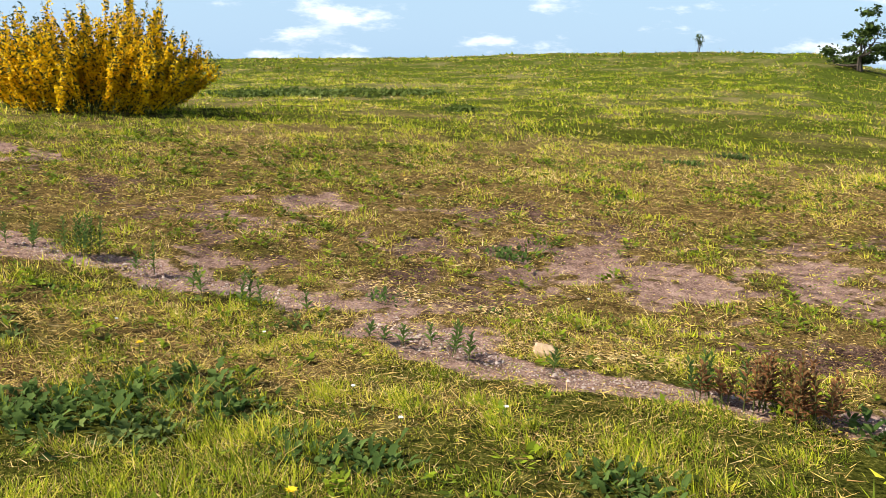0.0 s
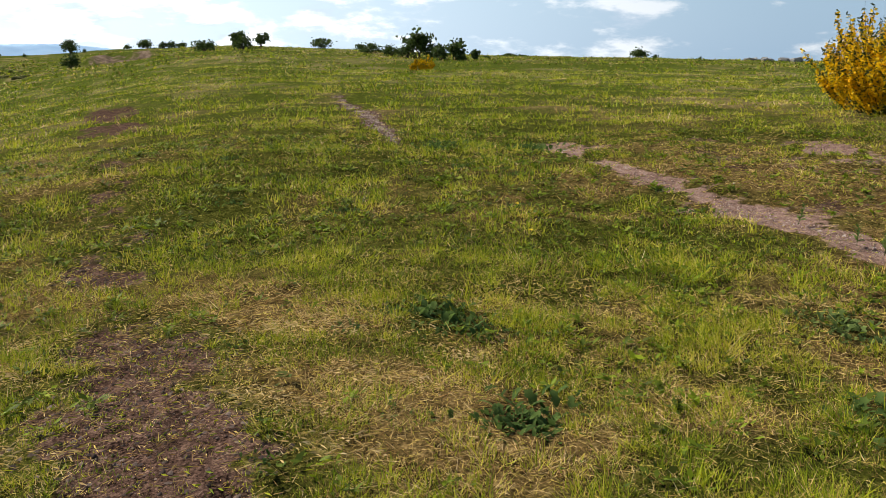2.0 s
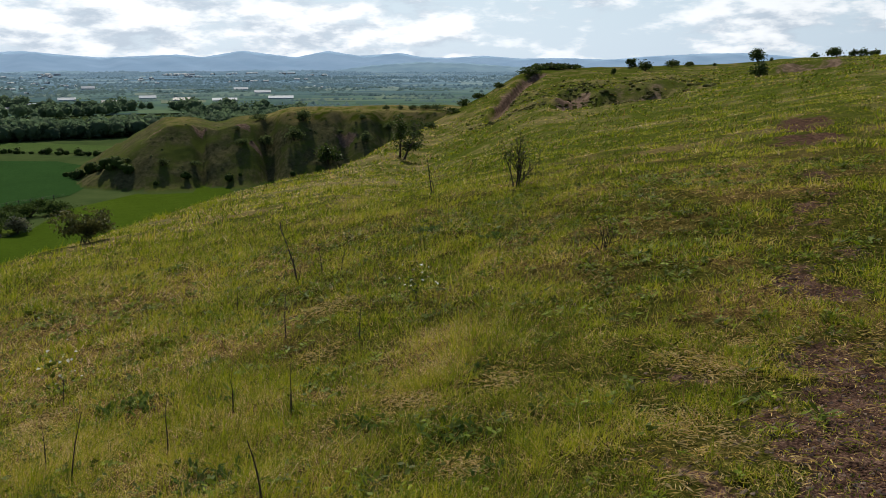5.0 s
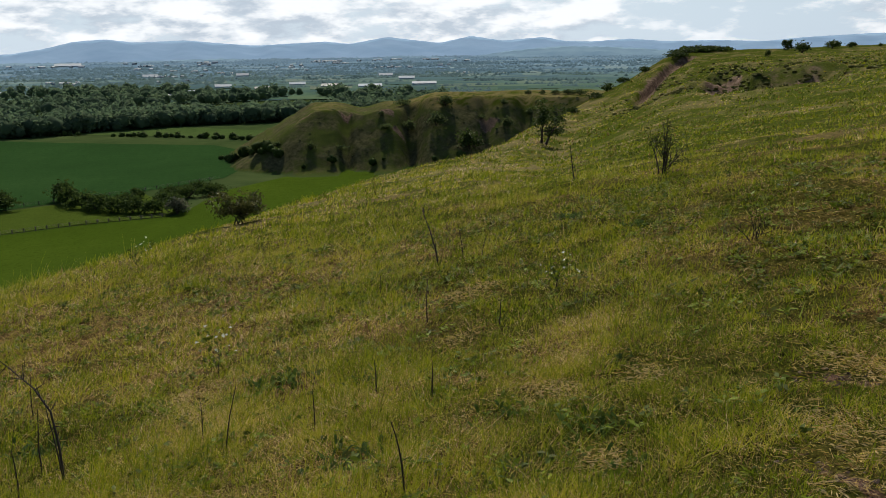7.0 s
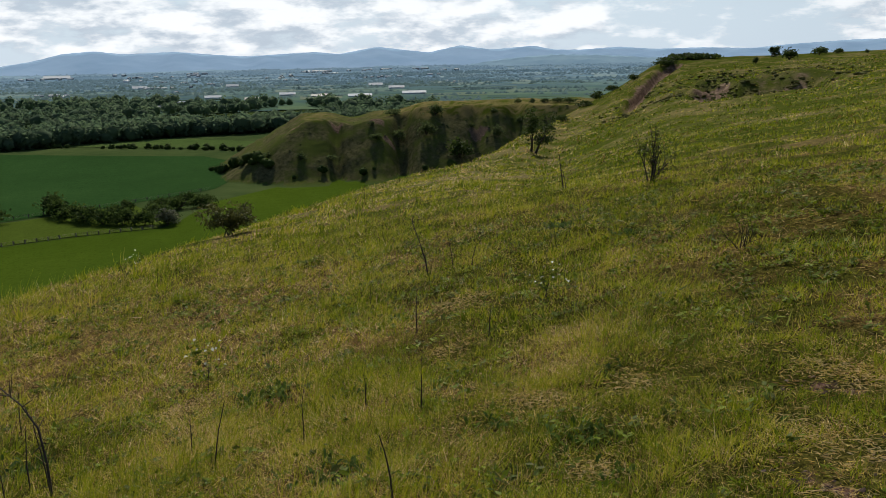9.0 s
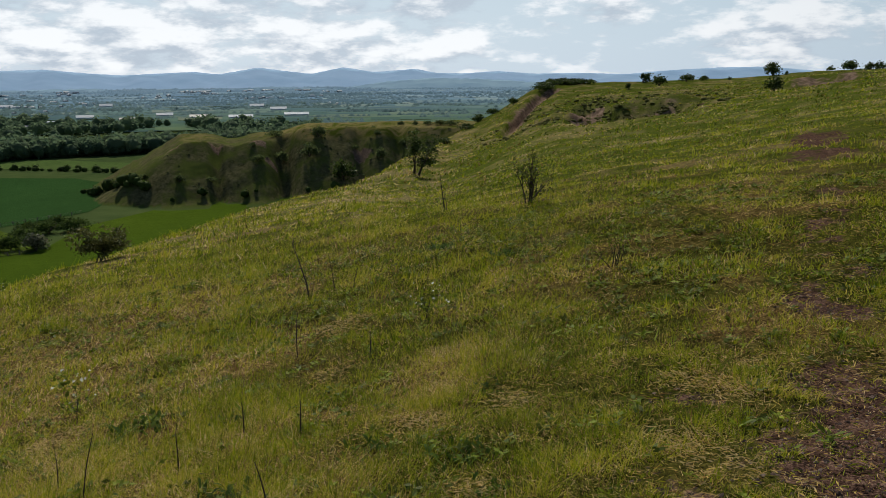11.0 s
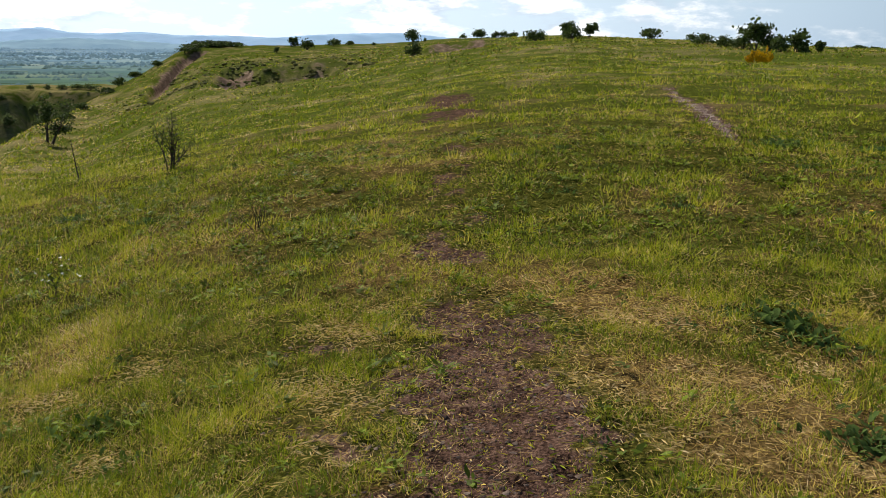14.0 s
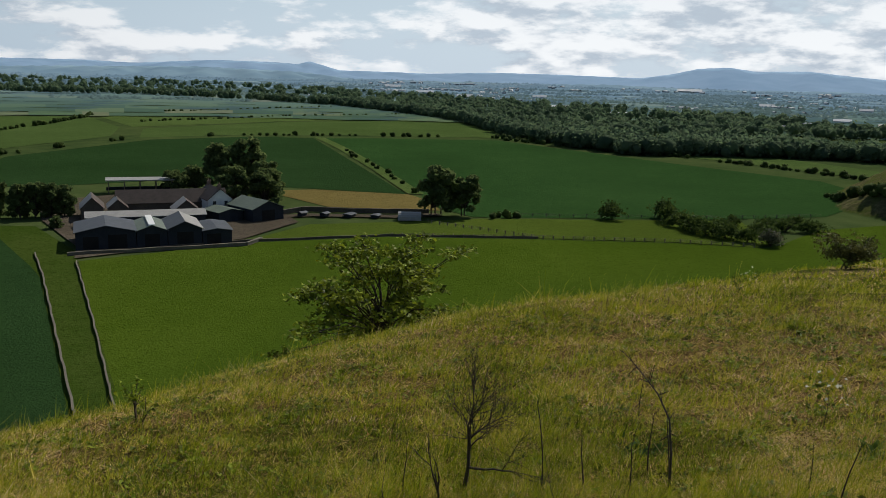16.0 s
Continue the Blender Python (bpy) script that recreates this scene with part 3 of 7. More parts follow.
def grow(r, start, heading, length, radius, depth, spread=0.6, wander=0.18, lift=0.1, kids=(2, 4), wind=(0, 0, 0), segs=4):
    """Branches of a tree as paths, and the tips and stems where leaves sit."""
    paths, tips = [], []

    def branch(p, h, L, q, level):
        path = [(p.copy(), q)]
        for k in range(segs):
            h = h + r.normal(size=3) * wander + np.array([0, 0, lift]) + np.array(wind)
            h /= np.linalg.norm(h)
            p = p + h * L / segs
            path.append((p.copy(), q * (1 - 0.62 * (k + 1) / segs)))
            if level < depth and k >= (1 if level == 0 else 0):
                for _ in range(r.randint(kids[0], kids[1]) if k == segs - 1 else r.randint(0, kids[1] - 1)):
                    hh = h + r.normal(size=3) * spread
                    hh /= np.linalg.norm(hh)
                    branch(p.copy(), hh, L * r.uniform(0.5, 0.78), q * (1 - 0.62 * (k + 1) / segs) * 0.75, level + 1)
            if level >= depth - 1:
                tips.append(p.copy())
        paths.append(path)

    branch(np.array(start, float), np.array(heading, float), length, radius, 0)
    return paths, np.array(tips)


def make_tree(name, label, category, m, seed, height, trunk=0.4, depth=3, leaf=0.12, per_tip=9, fuzz=0.22, mat=None, bark=None, spread=0.65, wind=(0, 0, 0),
              stems=1, lift=0.12, squash=1.0, flat=0.35, group="", kids=(2, 4), sides=4, thick=0.045, cap=1500, gaps=0.0, low=0.08):
    r = np.random.RandomState(seed)
    t = thing(name, label, category, m, group)
    P, T = [], []
    for k in range(stems):
        off = r.normal(size=3) * (0.05 * height if stems > 1 else 0) * (1, 1, 0)
        head = r.normal(size=3) * (0.45 if stems > 1 else 0.12) + (0, 0, 1.0)
        p, q = grow(r, off, head, height * trunk, thick * height / math.sqrt(stems), depth, spread, 0.16, lift, kids, wind)
        P += p
        T.append(q)
    T = np.concatenate(T)
    # fit to the height wanted
    top = max(T[:, 2].max(), 1e-3)
    k = height / top
    P = [[(pt * (k * squash, k * squash, k), q) for pt, q in path] for path in P]
    T = T * (k * squash, k * squash, k)
    big = [p for p in P if p[0][1] > 0.004 * height]
    V, F = tubes(big[-400:], sides)
    fast_part("trunk", V, F, bark or BARK, t)
    if gaps:
        T = T[np.sin(T @ r.normal(size=3) * 9 / height + np.sin(T @ r.normal(size=3) * 14 / height)) > gaps * 2 - 1]
    if len(T) * per_tip > cap:
        T = T[r.permutation(len(T))[:max(cap // per_tip, 1)]]
    c = np.repeat(T, per_tip, 0) + r.normal(size=(len(T) * per_tip, 3)) * fuzz * (1, 1, 0.6)
    c[:, 2] = np.where(c[:, 2] < low * height, low * height + r.rand(len(c)) * 0.1 * height, c[:, 2])
    V, F = leaves(c, leaf, r, flat)
    fast_part("crown", V, F, mat or LEAF_HAW, t)
    return t


def ico(level=2):
    bm = bmesh.new()
    bmesh.ops.create_icosphere(bm, subdivisions=level, radius=1.0)
    v, f = np.array([v.co[:] for v in bm.verts]), np.array([[v.index for v in f.verts] for f in bm.faces])
    bm.free()
    return v, f


def woods(name, label, places, sizes, mat, seed, category="wood", lumps=2, leaf_share=26, kind="stuff", level=2, flat=(1, 1, 1)):
    """Many distant crowns: knobbly masses ragged with loose leaf sprays."""
    r = np.random.RandomState(seed)
    bv, bf = ico(level)
    V, F, n0 = [], [], 0
    for (x, y, z), s in zip(places, sizes):
        for k in range(lumps):
            c = np.array([x, y, z + s * 0.48 * flat[2]]) + r.normal(size=3) * s * (0.22, 0.22, 0.10) * (k > 0)
            rad = s * r.uniform(0.36, 0.5) * np.array(flat) * (1, 1, 0.95) * (0.8 if k else 1)
            bump = 1 + 0.24 * np.sin(bv @ r.normal(size=3) * 4.5 + r.rand() * 6) + 0.2 * r.uniform(-1, 1, len(bv))
            V.append(c + bv * bump[:, None] * rad)
            F.append(bf + n0)
            n0 += len(bv)
        if leaf_share:
            d = r.normal(size=(leaf_share, 3))
            d /= np.linalg.norm(d, axis=1, keepdims=True)
            c = np.array([x, y, z + s * 0.5]) + d * s * (0.48, 0.48, 0.46) * r.uniform(0.85, 1.12, (leaf_share, 1))
            v, f = leaves(c, s * 0.15, r)
            V.append(v)
            F.append(f + n0)
            n0 += len(v)
    ob = mesh_object(name, np.concatenate(V), np.concatenate(F), [mat], smooth=True)
    return tagged(ob, label, category, kind=kind)


def box(x0, x1, y0, y1, z0, z1):
    v = [(x, y, z) for z in (z0, z1) for y in (y0, y1) for x in (x0, x1)]
    return v, [(0, 2, 3, 1), (4, 5, 7, 6), (0, 1, 5, 4), (2, 6, 7, 3), (0, 4, 6, 2), (1, 3, 7, 5)]


# ---- far hills ----
HILLS = [(175, -0.05), (163.7, 0.0), (159.6, 0.02), (156.5, -0.08), (151.9, 0.22), (148.5, 0.19), (146.8, 0.10), (146.3, 0.32), (145.5, 0.12), (144.4, -0.2), (141, -0.22),
         (138.7, -0.26), (134.5, -0.08), (130.3, -0.10), (125.7, -0.17), (123.8, 0.12), (122.3, 0.49), (120.6, 0.61), (119, 0.40), (116.1, 0.49), (114, 0.28),
         (111.8, 0.12), (109.6, 0.21), (107.6, 0.30), (106.2, 0.13), (103.8, 0.52), (101.6, 0.23), (100.6, 0.11), (98.6, 0.51), (96.7, 0.19), (94.1, 0.37),
         (92.8, 0.10), (91.1, 0.06), (88.9, 0.18), (86.7, 0.0), (83.9, 0.03), (81.1, -0.08), (78.8, 0.11), (75.4, 0.27), (72.9, 0.29), (70, 0.0), (60, -0.5)]


def hill_range(name, profile, dist, depth, mat, label, ease=0.0, wob=0.04):
    yaw = np.arange(profile[-1][0], profile[0][0], 0.1)
    el = np.interp(yaw, [p[0] for p in profile][::-1], [p[1] for p in profile][::-1])
    el = np.convolve(np.pad(el, 3, mode="edge"), np.array([1, 2, 3, 4, 3, 2, 1]) / 16, "valid")
    rows = []
    for f in np.linspace(0, 1, 7):
        r = dist - depth * (1 - f)
        crest = 1.58 + dist * np.tan(np.radians(el + wob * 0.5 * np.sin(yaw * 9.0) * (f == 1)))
        z = PLAIN - 4 + (crest - PLAIN + 4) * (f ** 0.8) + (1 - f) * f * 30 * np.sin(yaw * (1.9 + f))
        rows.append(np.stack([*polar(yaw, r + 40 * np.sin(yaw * 1.3)), z], -1))
    rows.append(rows[-1] + (0, 0, -60))
    v = np.concatenate(rows)
    n = len(yaw)
    i, j = np.meshgrid(np.arange(len(rows) - 1) * n, np.arange(n - 1), indexing="ij")
    q = np.stack([i + j, i + j + 1, i + n + j + 1, i + n + j], -1).reshape(-1, 4)
    return tagged(mesh_object(name, v, q, [mat], smooth=True), label, "hills", kind="structure")


# both ranges have haze painted in as a blue tint and a glow
HILL_BLUE = haze_tint_mat("haze_tinted_hills", (0.150, 0.228, 0.325), (0.182, 0.262, 0.36), 0.68)
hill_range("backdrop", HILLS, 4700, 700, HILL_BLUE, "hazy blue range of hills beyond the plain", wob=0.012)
HILL_NEAR = haze_tint_mat("haze_tinted_ridges", (0.115, 0.182, 0.240), (0.158, 0.230, 0.280), 0.60)
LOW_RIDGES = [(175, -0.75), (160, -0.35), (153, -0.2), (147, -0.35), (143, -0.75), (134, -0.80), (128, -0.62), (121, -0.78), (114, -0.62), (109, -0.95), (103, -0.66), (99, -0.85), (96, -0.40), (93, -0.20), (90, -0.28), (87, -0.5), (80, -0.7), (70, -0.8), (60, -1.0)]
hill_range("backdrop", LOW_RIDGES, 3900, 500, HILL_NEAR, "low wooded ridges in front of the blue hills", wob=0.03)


# ---- the plain: fields, tracks, walls ----
PASTURE = field_mat("grazed_pasture", (0.054, 0.090, 0.009), (0.072, 0.110, 0.013))
CROP = field_mat("young_corn", (0.028, 0.068, 0.019), (0.037, 0.083, 0.024))
CROP_LEFT = field_mat("dense_corn", (0.022, 0.050, 0.016), (0.028, 0.061, 0.020))
HAY = field_mat("pale_grass", (0.080, 0.122, 0.034), (0.108, 0.146, 0.046))
STRIP = field_mat("fenced_grass", (0.070, 0.104, 0.016), (0.092, 0.124, 0.022))
TAN = field_mat("tan_stubble", (0.149, 0.121, 0.041), (0.190, 0.149, 0.054))
LIGHT = field_mat("light_green_field", (0.066, 0.106, 0.030), (0.092, 0.132, 0.040))
VERGE = field_mat("rough_verge", (0.038, 0.066, 0.010), (0.06, 0.085, 0.018))
TRACK = field_mat("pale_track", (0.085, 0.072, 0.054), (0.135, 0.115, 0.088))


def field(label, pts, mat, lift, name="field"):
    z = PLAIN + lift
    n = len(pts)
    bm = bmesh.new()
    top = [bm.verts.new((x, y, z)) for x, y in pts]
    f = bm.faces.new(top)
    if f.normal.z < 0:
        f.normal_flip()
    bm.normal_update()
    if f.normal.z < 0:
        f.normal_flip()
    bmesh.ops.triangulate(bm, faces=[f])
    me = bpy.data.meshes.new(name)
    bm.to_mesh(me)
    bm.free()
    me.materials.append(mat)
    return tagged(new(name, me), label, "field", kind="structure")


def strip(pts, w):
    """Outline of a band of width w along the points."""
    P = np.array(pts, float)
    left, right = [], []
    for k in range(len(P)):
        d = P[min(k + 1, len(P) - 1)] - P[max(k - 1, 0)]
        d /= np.linalg.norm(d)
        n = np.array([-d[1], d[0]]) * w / 2
        left.append(tuple(P[k] + n))
        right.append(tuple(P[k] - n))
    return left + right[::-1]


WALL_LINE = [(-89, -240), (-132, -232), (-173, -216), (-210, -186), (-242, -157), (-258, -136)]
HEDGE_TWO = [(-120, -480), (-148, -518), (-262, -596), (-339, -594), (-420, -555), (-495, -503), (-500, -400), (-505, -300), (-490, -200), (-470, -150)]
field("bright green grazed pasture below the hill", [(-84, -233), (-132, -231), (-173, -215), (-210, -185), (-242, -156), (-258, -135), (-268, -135), (-306, -141), (-357, -126), (-420, -150), (-400, -90), (-330, -40),
      (-200, -20), (-60, -40), (-30, -60), (-45, -130), (-53, -137)], PASTURE, 0.15)
field("pale grass strip with a wire fence", [(-132, -233), (-173, -217), (-210, -187), (-242, -158), (-258, -137), (-268, -137), (-300, -168), (-264, -193), (-222, -224), (-199, -232), (-165, -247)], STRIP, 0.2)
field("dark green field of young corn", [(-222, -228), (-264, -197), (-300, -172), (-340, -154), (-400, -162), (-430, -180), (-458, -212), (-465, -300), (-490, -481), (-420, -530), (-378, -548), (-246, -284), (-228, -262)], CROP, 0.15)
field("dark green field of young corn", [(-105, -391), (-134, -380), (-170, -378), (-198, -345), (-240, -287), (-372, -551), (-339, -580), (-262, -582), (-148, -508), (-110, -440)], CROP_LEFT, 0.15)
field("strip of tan stubble beside the farm trees", [(-194, -325), (-192, -275), (-222, -245), (-236, -270), (-240, -285), (-215, -318)], TAN, 0.2)
field("dark field of dense corn along the track", [(-80, -300), (-72, -232), (-70, -220), (-44.2, -130), (-34, -95), (30, -120), (10, -330), (-60, -330)], CROP_LEFT, 0.15)
field("rough grass verge beside the farm track", [(-72, -232), (-70, -220), (-44.2, -130), (-50, -127), (-54, -137), (-83, -231), (-88, -247), (-92, -290), (-80, -300)], VERGE, 0.2)
field("light green strip beyond the hedge", [(-262, -600), (-339, -598), (-420, -560), (-500, -505), (-506, -400), (-510, -300), (-494, -200), (-475, -150), (-520, -150), (-570, -300), (-610, -520), (-690, -690), (-460, -720), (-300, -680)], LIGHT, 0.2)
field("light green rising field divided by hedges", [(-300, -700), (-460, -730), (-700, -700), (-900, -900), (-760, -1080), (-520, -980), (-330, -850)], HAY, 0.25)
field("light green field on the far left of the farm", [(-140, -540), (-250, -620), (-290, -700), (-320, -850), (-500, -990), (-250, -1050), (-120, -800)], LIGHT, 0.2)
field("pale grassy track between two crops", strip([(-243, -284), (-290, -372), (-340, -470), (-378, -552)], 7), HAY, 0.4)
field("pale dirt track in front of the trees", strip([(-150, -268), (-175, -262), (-199, -243), (-215, -238)], 6), TRACK, 0.45, "track")
field("pale farm yard of beaten earth", [(-84, -236), (-90, -250), (-97, -300), (-110, -340), (-150, -345), (-168, -330), (-178, -300), (-164, -252), (-134, -236)], TRACK, 0.4, "yard")


# ---- far country: a patchwork with haze painted in, bluer and glowing with distance ----
def far_country():
    m = Mat("haze_tinted_patchwork", 1.0, 0.0)
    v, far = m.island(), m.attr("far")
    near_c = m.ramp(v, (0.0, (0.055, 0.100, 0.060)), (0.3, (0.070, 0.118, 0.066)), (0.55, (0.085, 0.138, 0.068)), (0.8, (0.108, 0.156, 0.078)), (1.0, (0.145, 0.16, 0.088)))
    haze_c = m.ramp(v, (0.0, (0.110, 0.178, 0.240)), (0.6, (0.135, 0.208, 0.262)), (1.0, (0.19, 0.255, 0.265)))
    c = m.mix(far, near_c, haze_c)
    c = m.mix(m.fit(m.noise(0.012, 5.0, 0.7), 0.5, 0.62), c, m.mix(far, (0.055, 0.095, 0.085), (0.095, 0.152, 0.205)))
    # emission adds the glow of the painted haze
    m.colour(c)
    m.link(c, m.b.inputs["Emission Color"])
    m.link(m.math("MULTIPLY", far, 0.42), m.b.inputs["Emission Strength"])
    r = np.random.RandomState(5)
    rr = [900]
    while rr[-1] < 4500:
        rr.append(rr[-1] * 1.075)
    V, F, A, n0 = [], [], [], 0
    for k in range(len(rr) - 1):
        yaw = 60.0
        while yaw < 178:
            w = r.uniform(1.0, 4.2)
            j = r.uniform(-0.012, 0.012, 4)
            corner = [(yaw, rr[k] * (1 + j[0])), (yaw + w, rr[k] * (1 + j[1])), (yaw + w, rr[k + 1] * (1 + j[2])), (yaw, rr[k + 1] * (1 + j[3]))]
            z = PLAIN + 0.8 + 0.4 * r.rand()
            V += [(*polar(a, b), z) for a, b in corner]
            # share of haze tint by distance
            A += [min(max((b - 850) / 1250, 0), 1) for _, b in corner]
            F.append((n0, n0 + 1, n0 + 2, n0 + 3))
            n0 += 4
            yaw += w
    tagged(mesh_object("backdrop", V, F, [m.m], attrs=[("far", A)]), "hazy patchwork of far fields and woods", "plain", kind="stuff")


far_country()


# ---- woods and hedges of the plain ----
def scatter_wood(yaw0, yaw1, near, far, count, seed, size=(8, 14), edge=0.3):
    """Trees between two distances that change with the yaw; a share of them line the near edge."""
    r = np.random.RandomState(seed)
    out, sizes = [], []
    for _ in range(count):
        yaw = r.uniform(yaw0, yaw1)
        a = np.interp(yaw, [p[0] for p in near], [p[1] for p in near])
        b = np.interp(yaw, [p[0] for p in far], [p[1] for p in far])
        f = r.rand() * 0.08 if r.rand() < edge else r.rand() ** 1.4
        d = a + (b - a) * f
        if value_noise(*polar(yaw, d), 140, 9) < 0.25 and f > 0.06:
            continue
        x, y = polar(yaw, d)
        out.append((x, y, PLAIN))
        sizes.append(r.uniform(*size))
    return out, sizes


NEAR_EDGE = [(100, 700), (108, 650), (116, 640), (126, 600), (131, 660), (134, 740), (137, 930), (145, 1240), (155, 1480), (170, 1600)]
FAR_EDGE = [(100, 900), (108, 1000), (116, 1120), (126, 1320), (134, 1500), (145, 2000), (155, 2600), (170, 2700)]
for k, (a, b, n) in enumerate(((100, 116, 620), (116, 130, 860), (130, 146, 900), (146, 168, 620))):
    p, s = scatter_wood(a, b, NEAR_EDGE, FAR_EDGE, n, 70 + k)
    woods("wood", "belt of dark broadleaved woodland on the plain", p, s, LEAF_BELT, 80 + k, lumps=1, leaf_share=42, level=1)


def far_hedges(count, near, far, seed):
    """Lines of hedgerow trees and shelter belts that lie across the far plain, and small woods between them."""
    r = np.random.RandomState(seed)
    p, s = [], []
    for _ in range(count):
        yaw, d = r.uniform(62, 172), near + (far - near) * r.rand()
        if yaw > 108 and d < 1300:
            d += 700
        k = d / 1500
        L, tilt, deep = r.uniform(60, 300) * k, r.normal() * 0.3, (r.uniform(25, 70) if r.rand() < 0.3 else 5) * k
        for _ in range(int(L / (4.2 * k) * (2.4 if deep > 20 else 1)) + 2):
            f = r.uniform(-0.5, 0.5) * L
            dd = d + f * tilt + r.normal() * deep
            p.append((*polar(yaw + math.degrees(f / d), dd), PLAIN))
            s.append(r.uniform(4.5, 11.0) * (0.7 + 0.34 * k))
    return p, s


# haze painted in steps: the farther the woods, the bluer and more glowing
LEAF_MID = haze_tint_mat("haze_tinted_woods_mid", (0.062, 0.102, 0.108), (0.098, 0.146, 0.138), 0.22)
LEAF_VEILED = haze_tint_mat("haze_tinted_woods_far", (0.068, 0.116, 0.148), (0.098, 0.152, 0.176), 0.35)
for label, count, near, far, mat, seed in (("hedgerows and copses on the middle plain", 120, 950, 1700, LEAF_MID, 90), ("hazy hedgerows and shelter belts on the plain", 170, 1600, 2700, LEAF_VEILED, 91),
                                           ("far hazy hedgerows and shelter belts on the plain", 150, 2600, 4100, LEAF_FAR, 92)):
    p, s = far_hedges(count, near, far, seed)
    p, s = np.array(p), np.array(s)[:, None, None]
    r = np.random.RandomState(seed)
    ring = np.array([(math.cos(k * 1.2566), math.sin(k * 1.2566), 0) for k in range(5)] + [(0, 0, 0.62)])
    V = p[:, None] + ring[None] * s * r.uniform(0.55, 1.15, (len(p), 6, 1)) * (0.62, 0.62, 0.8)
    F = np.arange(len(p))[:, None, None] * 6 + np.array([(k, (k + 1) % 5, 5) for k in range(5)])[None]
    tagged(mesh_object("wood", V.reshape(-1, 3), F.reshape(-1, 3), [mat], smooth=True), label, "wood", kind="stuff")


def row_of(points, step, size, seed, jitter=1.0, gap=0.0):
    r = np.random.RandomState(seed)
    out, sizes = [], []
    for a, b in zip(points, points[1:]):
        d = math.dist(a, b)
        for k in range(int(d / step)):
            if value_noise(a[0] + k * step, a[1] + k * step, 35, seed) < gap:
                continue
            t = (k + r.rand()) * step / d
            out.append((a[0] + (b[0] - a[0]) * t + r.normal() * jitter, a[1] + (b[1] - a[1]) * t + r.normal() * jitter, PLAIN))
            sizes.append(r.uniform(*size))
    return out, sizes


for label, line, step, size, seed, gap in (
        ("straggling hawthorn hedge between the crops", HEDGE_TWO, 4.5, (1.6, 4.2), 101, 0.38),
        ("thin hedge across the light field", [(-330, -760), (-520, -800), (-700, -790)], 5, (1.5, 3.0), 102, 0.2),
        ("thin hedge across the light field", [(-420, -900), (-640, -960), (-800, -1000)], 6, (1.5, 3.5), 103, 0.25),
        ("thin hedge along the far lane", [(-150, -640), (-260, -760), (-330, -860)], 6, (2, 5), 104, 0.2),
        ("scattered bushes along the old railway", [(-470, -150), (-500, -260), (-512, -380), (-505, -500)], 4, (1.5, 4.5), 105, 0.35),
        ("bushes on the grassy track between crops", [(-245, -288), (-300, -392), (-340, -470)], 16, (2.2, 3.4), 106, 0.0),
        ("low hedge beside the pasture", [(-226, -224), (-238, -216)], 3, (2.5, 4.0), 107, 0.0),
        ("bushes round the foot of the spoil heap", [polar(114.4, 436), polar(112.8, 412), polar(111.0, 386)], 2.6, (2.0, 5.2), 108, 0.0),
        ("bushes along the foot of the spoil heap", [polar(110, 378), polar(103, 378), polar(97, 380)], 8, (1.5, 4.0), 109, 0.2)):
    p, s = row_of(line, step, size, seed, 1.2, gap)
    woods("hedge", label, [(x, y, float(land(x, y)) - 0.2) for x, y, _ in p], s, LEAF_THICKET, seed, "hedge", lumps=2, leaf_share=24)


def bush(label, x, y, height, width, seed, mat=None, group="", name="bush"):
    """A rounded shrub of many leafy sprays on short stems."""
    r = np.random.RandomState(seed)
    t = thing(name, label, "bush", at_land(x, y, 0.1), group)
    stems, c = [], []
    for _ in range(9):
        a = r.uniform(0, 2 * np.pi)
        tip = np.array([math.cos(a) * width * 0.35, math.sin(a) * width * 0.35, height * r.uniform(0.5, 0.85)]) * r.uniform(0.5, 1)
        stems.append([(np.zeros(3), 0.03 * height), (tip * (0.4, 0.4, 0.6), 0.02 * height), (tip, 0.008 * height)])
    V, F = tubes(stems, 4)
    fast_part("branchwork", V, F, BARK, t)
    n = 12
    for _ in range(n):
        a, f = r.uniform(0, 2 * np.pi), math.sqrt(r.rand())
        q = np.array([math.cos(a) * f * width * 0.42, math.sin(a) * f * width * 0.42, height * (0.30 + 0.45 * (1 - f * f) * r.uniform(0.7, 1.1))])
        c.append(q + r.normal(size=(46, 3)) * (0.13 * width, 0.13 * width, 0.14 * height))
    c = np.concatenate(c)
    c[:, 2] = np.abs(c[:, 2]) + 0.04 * height
    V, F = leaves(c, 0.10 * (height + width) * 0.5, r)
    fast_part("foliage", V, F, mat or LEAF_HAW, t)
    return t


# thicket in the pasture: tall bushes in a crooked row
r = np.random.RandomState(61)
for k, (x, y, h, w) in enumerate(((-281, -187, 7.5, 9), (-274, -181, 6.5, 8), (-268, -172, 6.0, 9), (-264, -165, 6.0, 8), (-262, -158, 5.5, 8), (-262, -151, 5.5, 8), (-263, -144, 5.0, 7), (-266, -138, 5.5, 7),
                                  (-276, -160, 4.5, 9), (-284, -150, 4.0, 8), (-292, -146, 5.0, 7), (-298, -141, 4.5, 7), (-303, -140, 4.0, 6), (-290, -165, 4.0, 5), (-296, -155, 3.5, 8), (-306, -150, 4.0, 7))):
    bush("dark rounded thorn bush in the pasture thicket", x, y, h, w, 600 + k, LEAF_THICKET, "thicket")
bush("lone round tree-like bush at the pasture edge", -262, -197, 7.0, 9.0, 640, LEAF_THICKET)
bush("grey-green blossoming bush at the end of the thicket", -263, -136, 5.5, 6.5, 641, leaf_mat("pale_blossom_leaves", (0.07, 0.085, 0.05), (0.2, 0.2, 0.13)), "thicket")

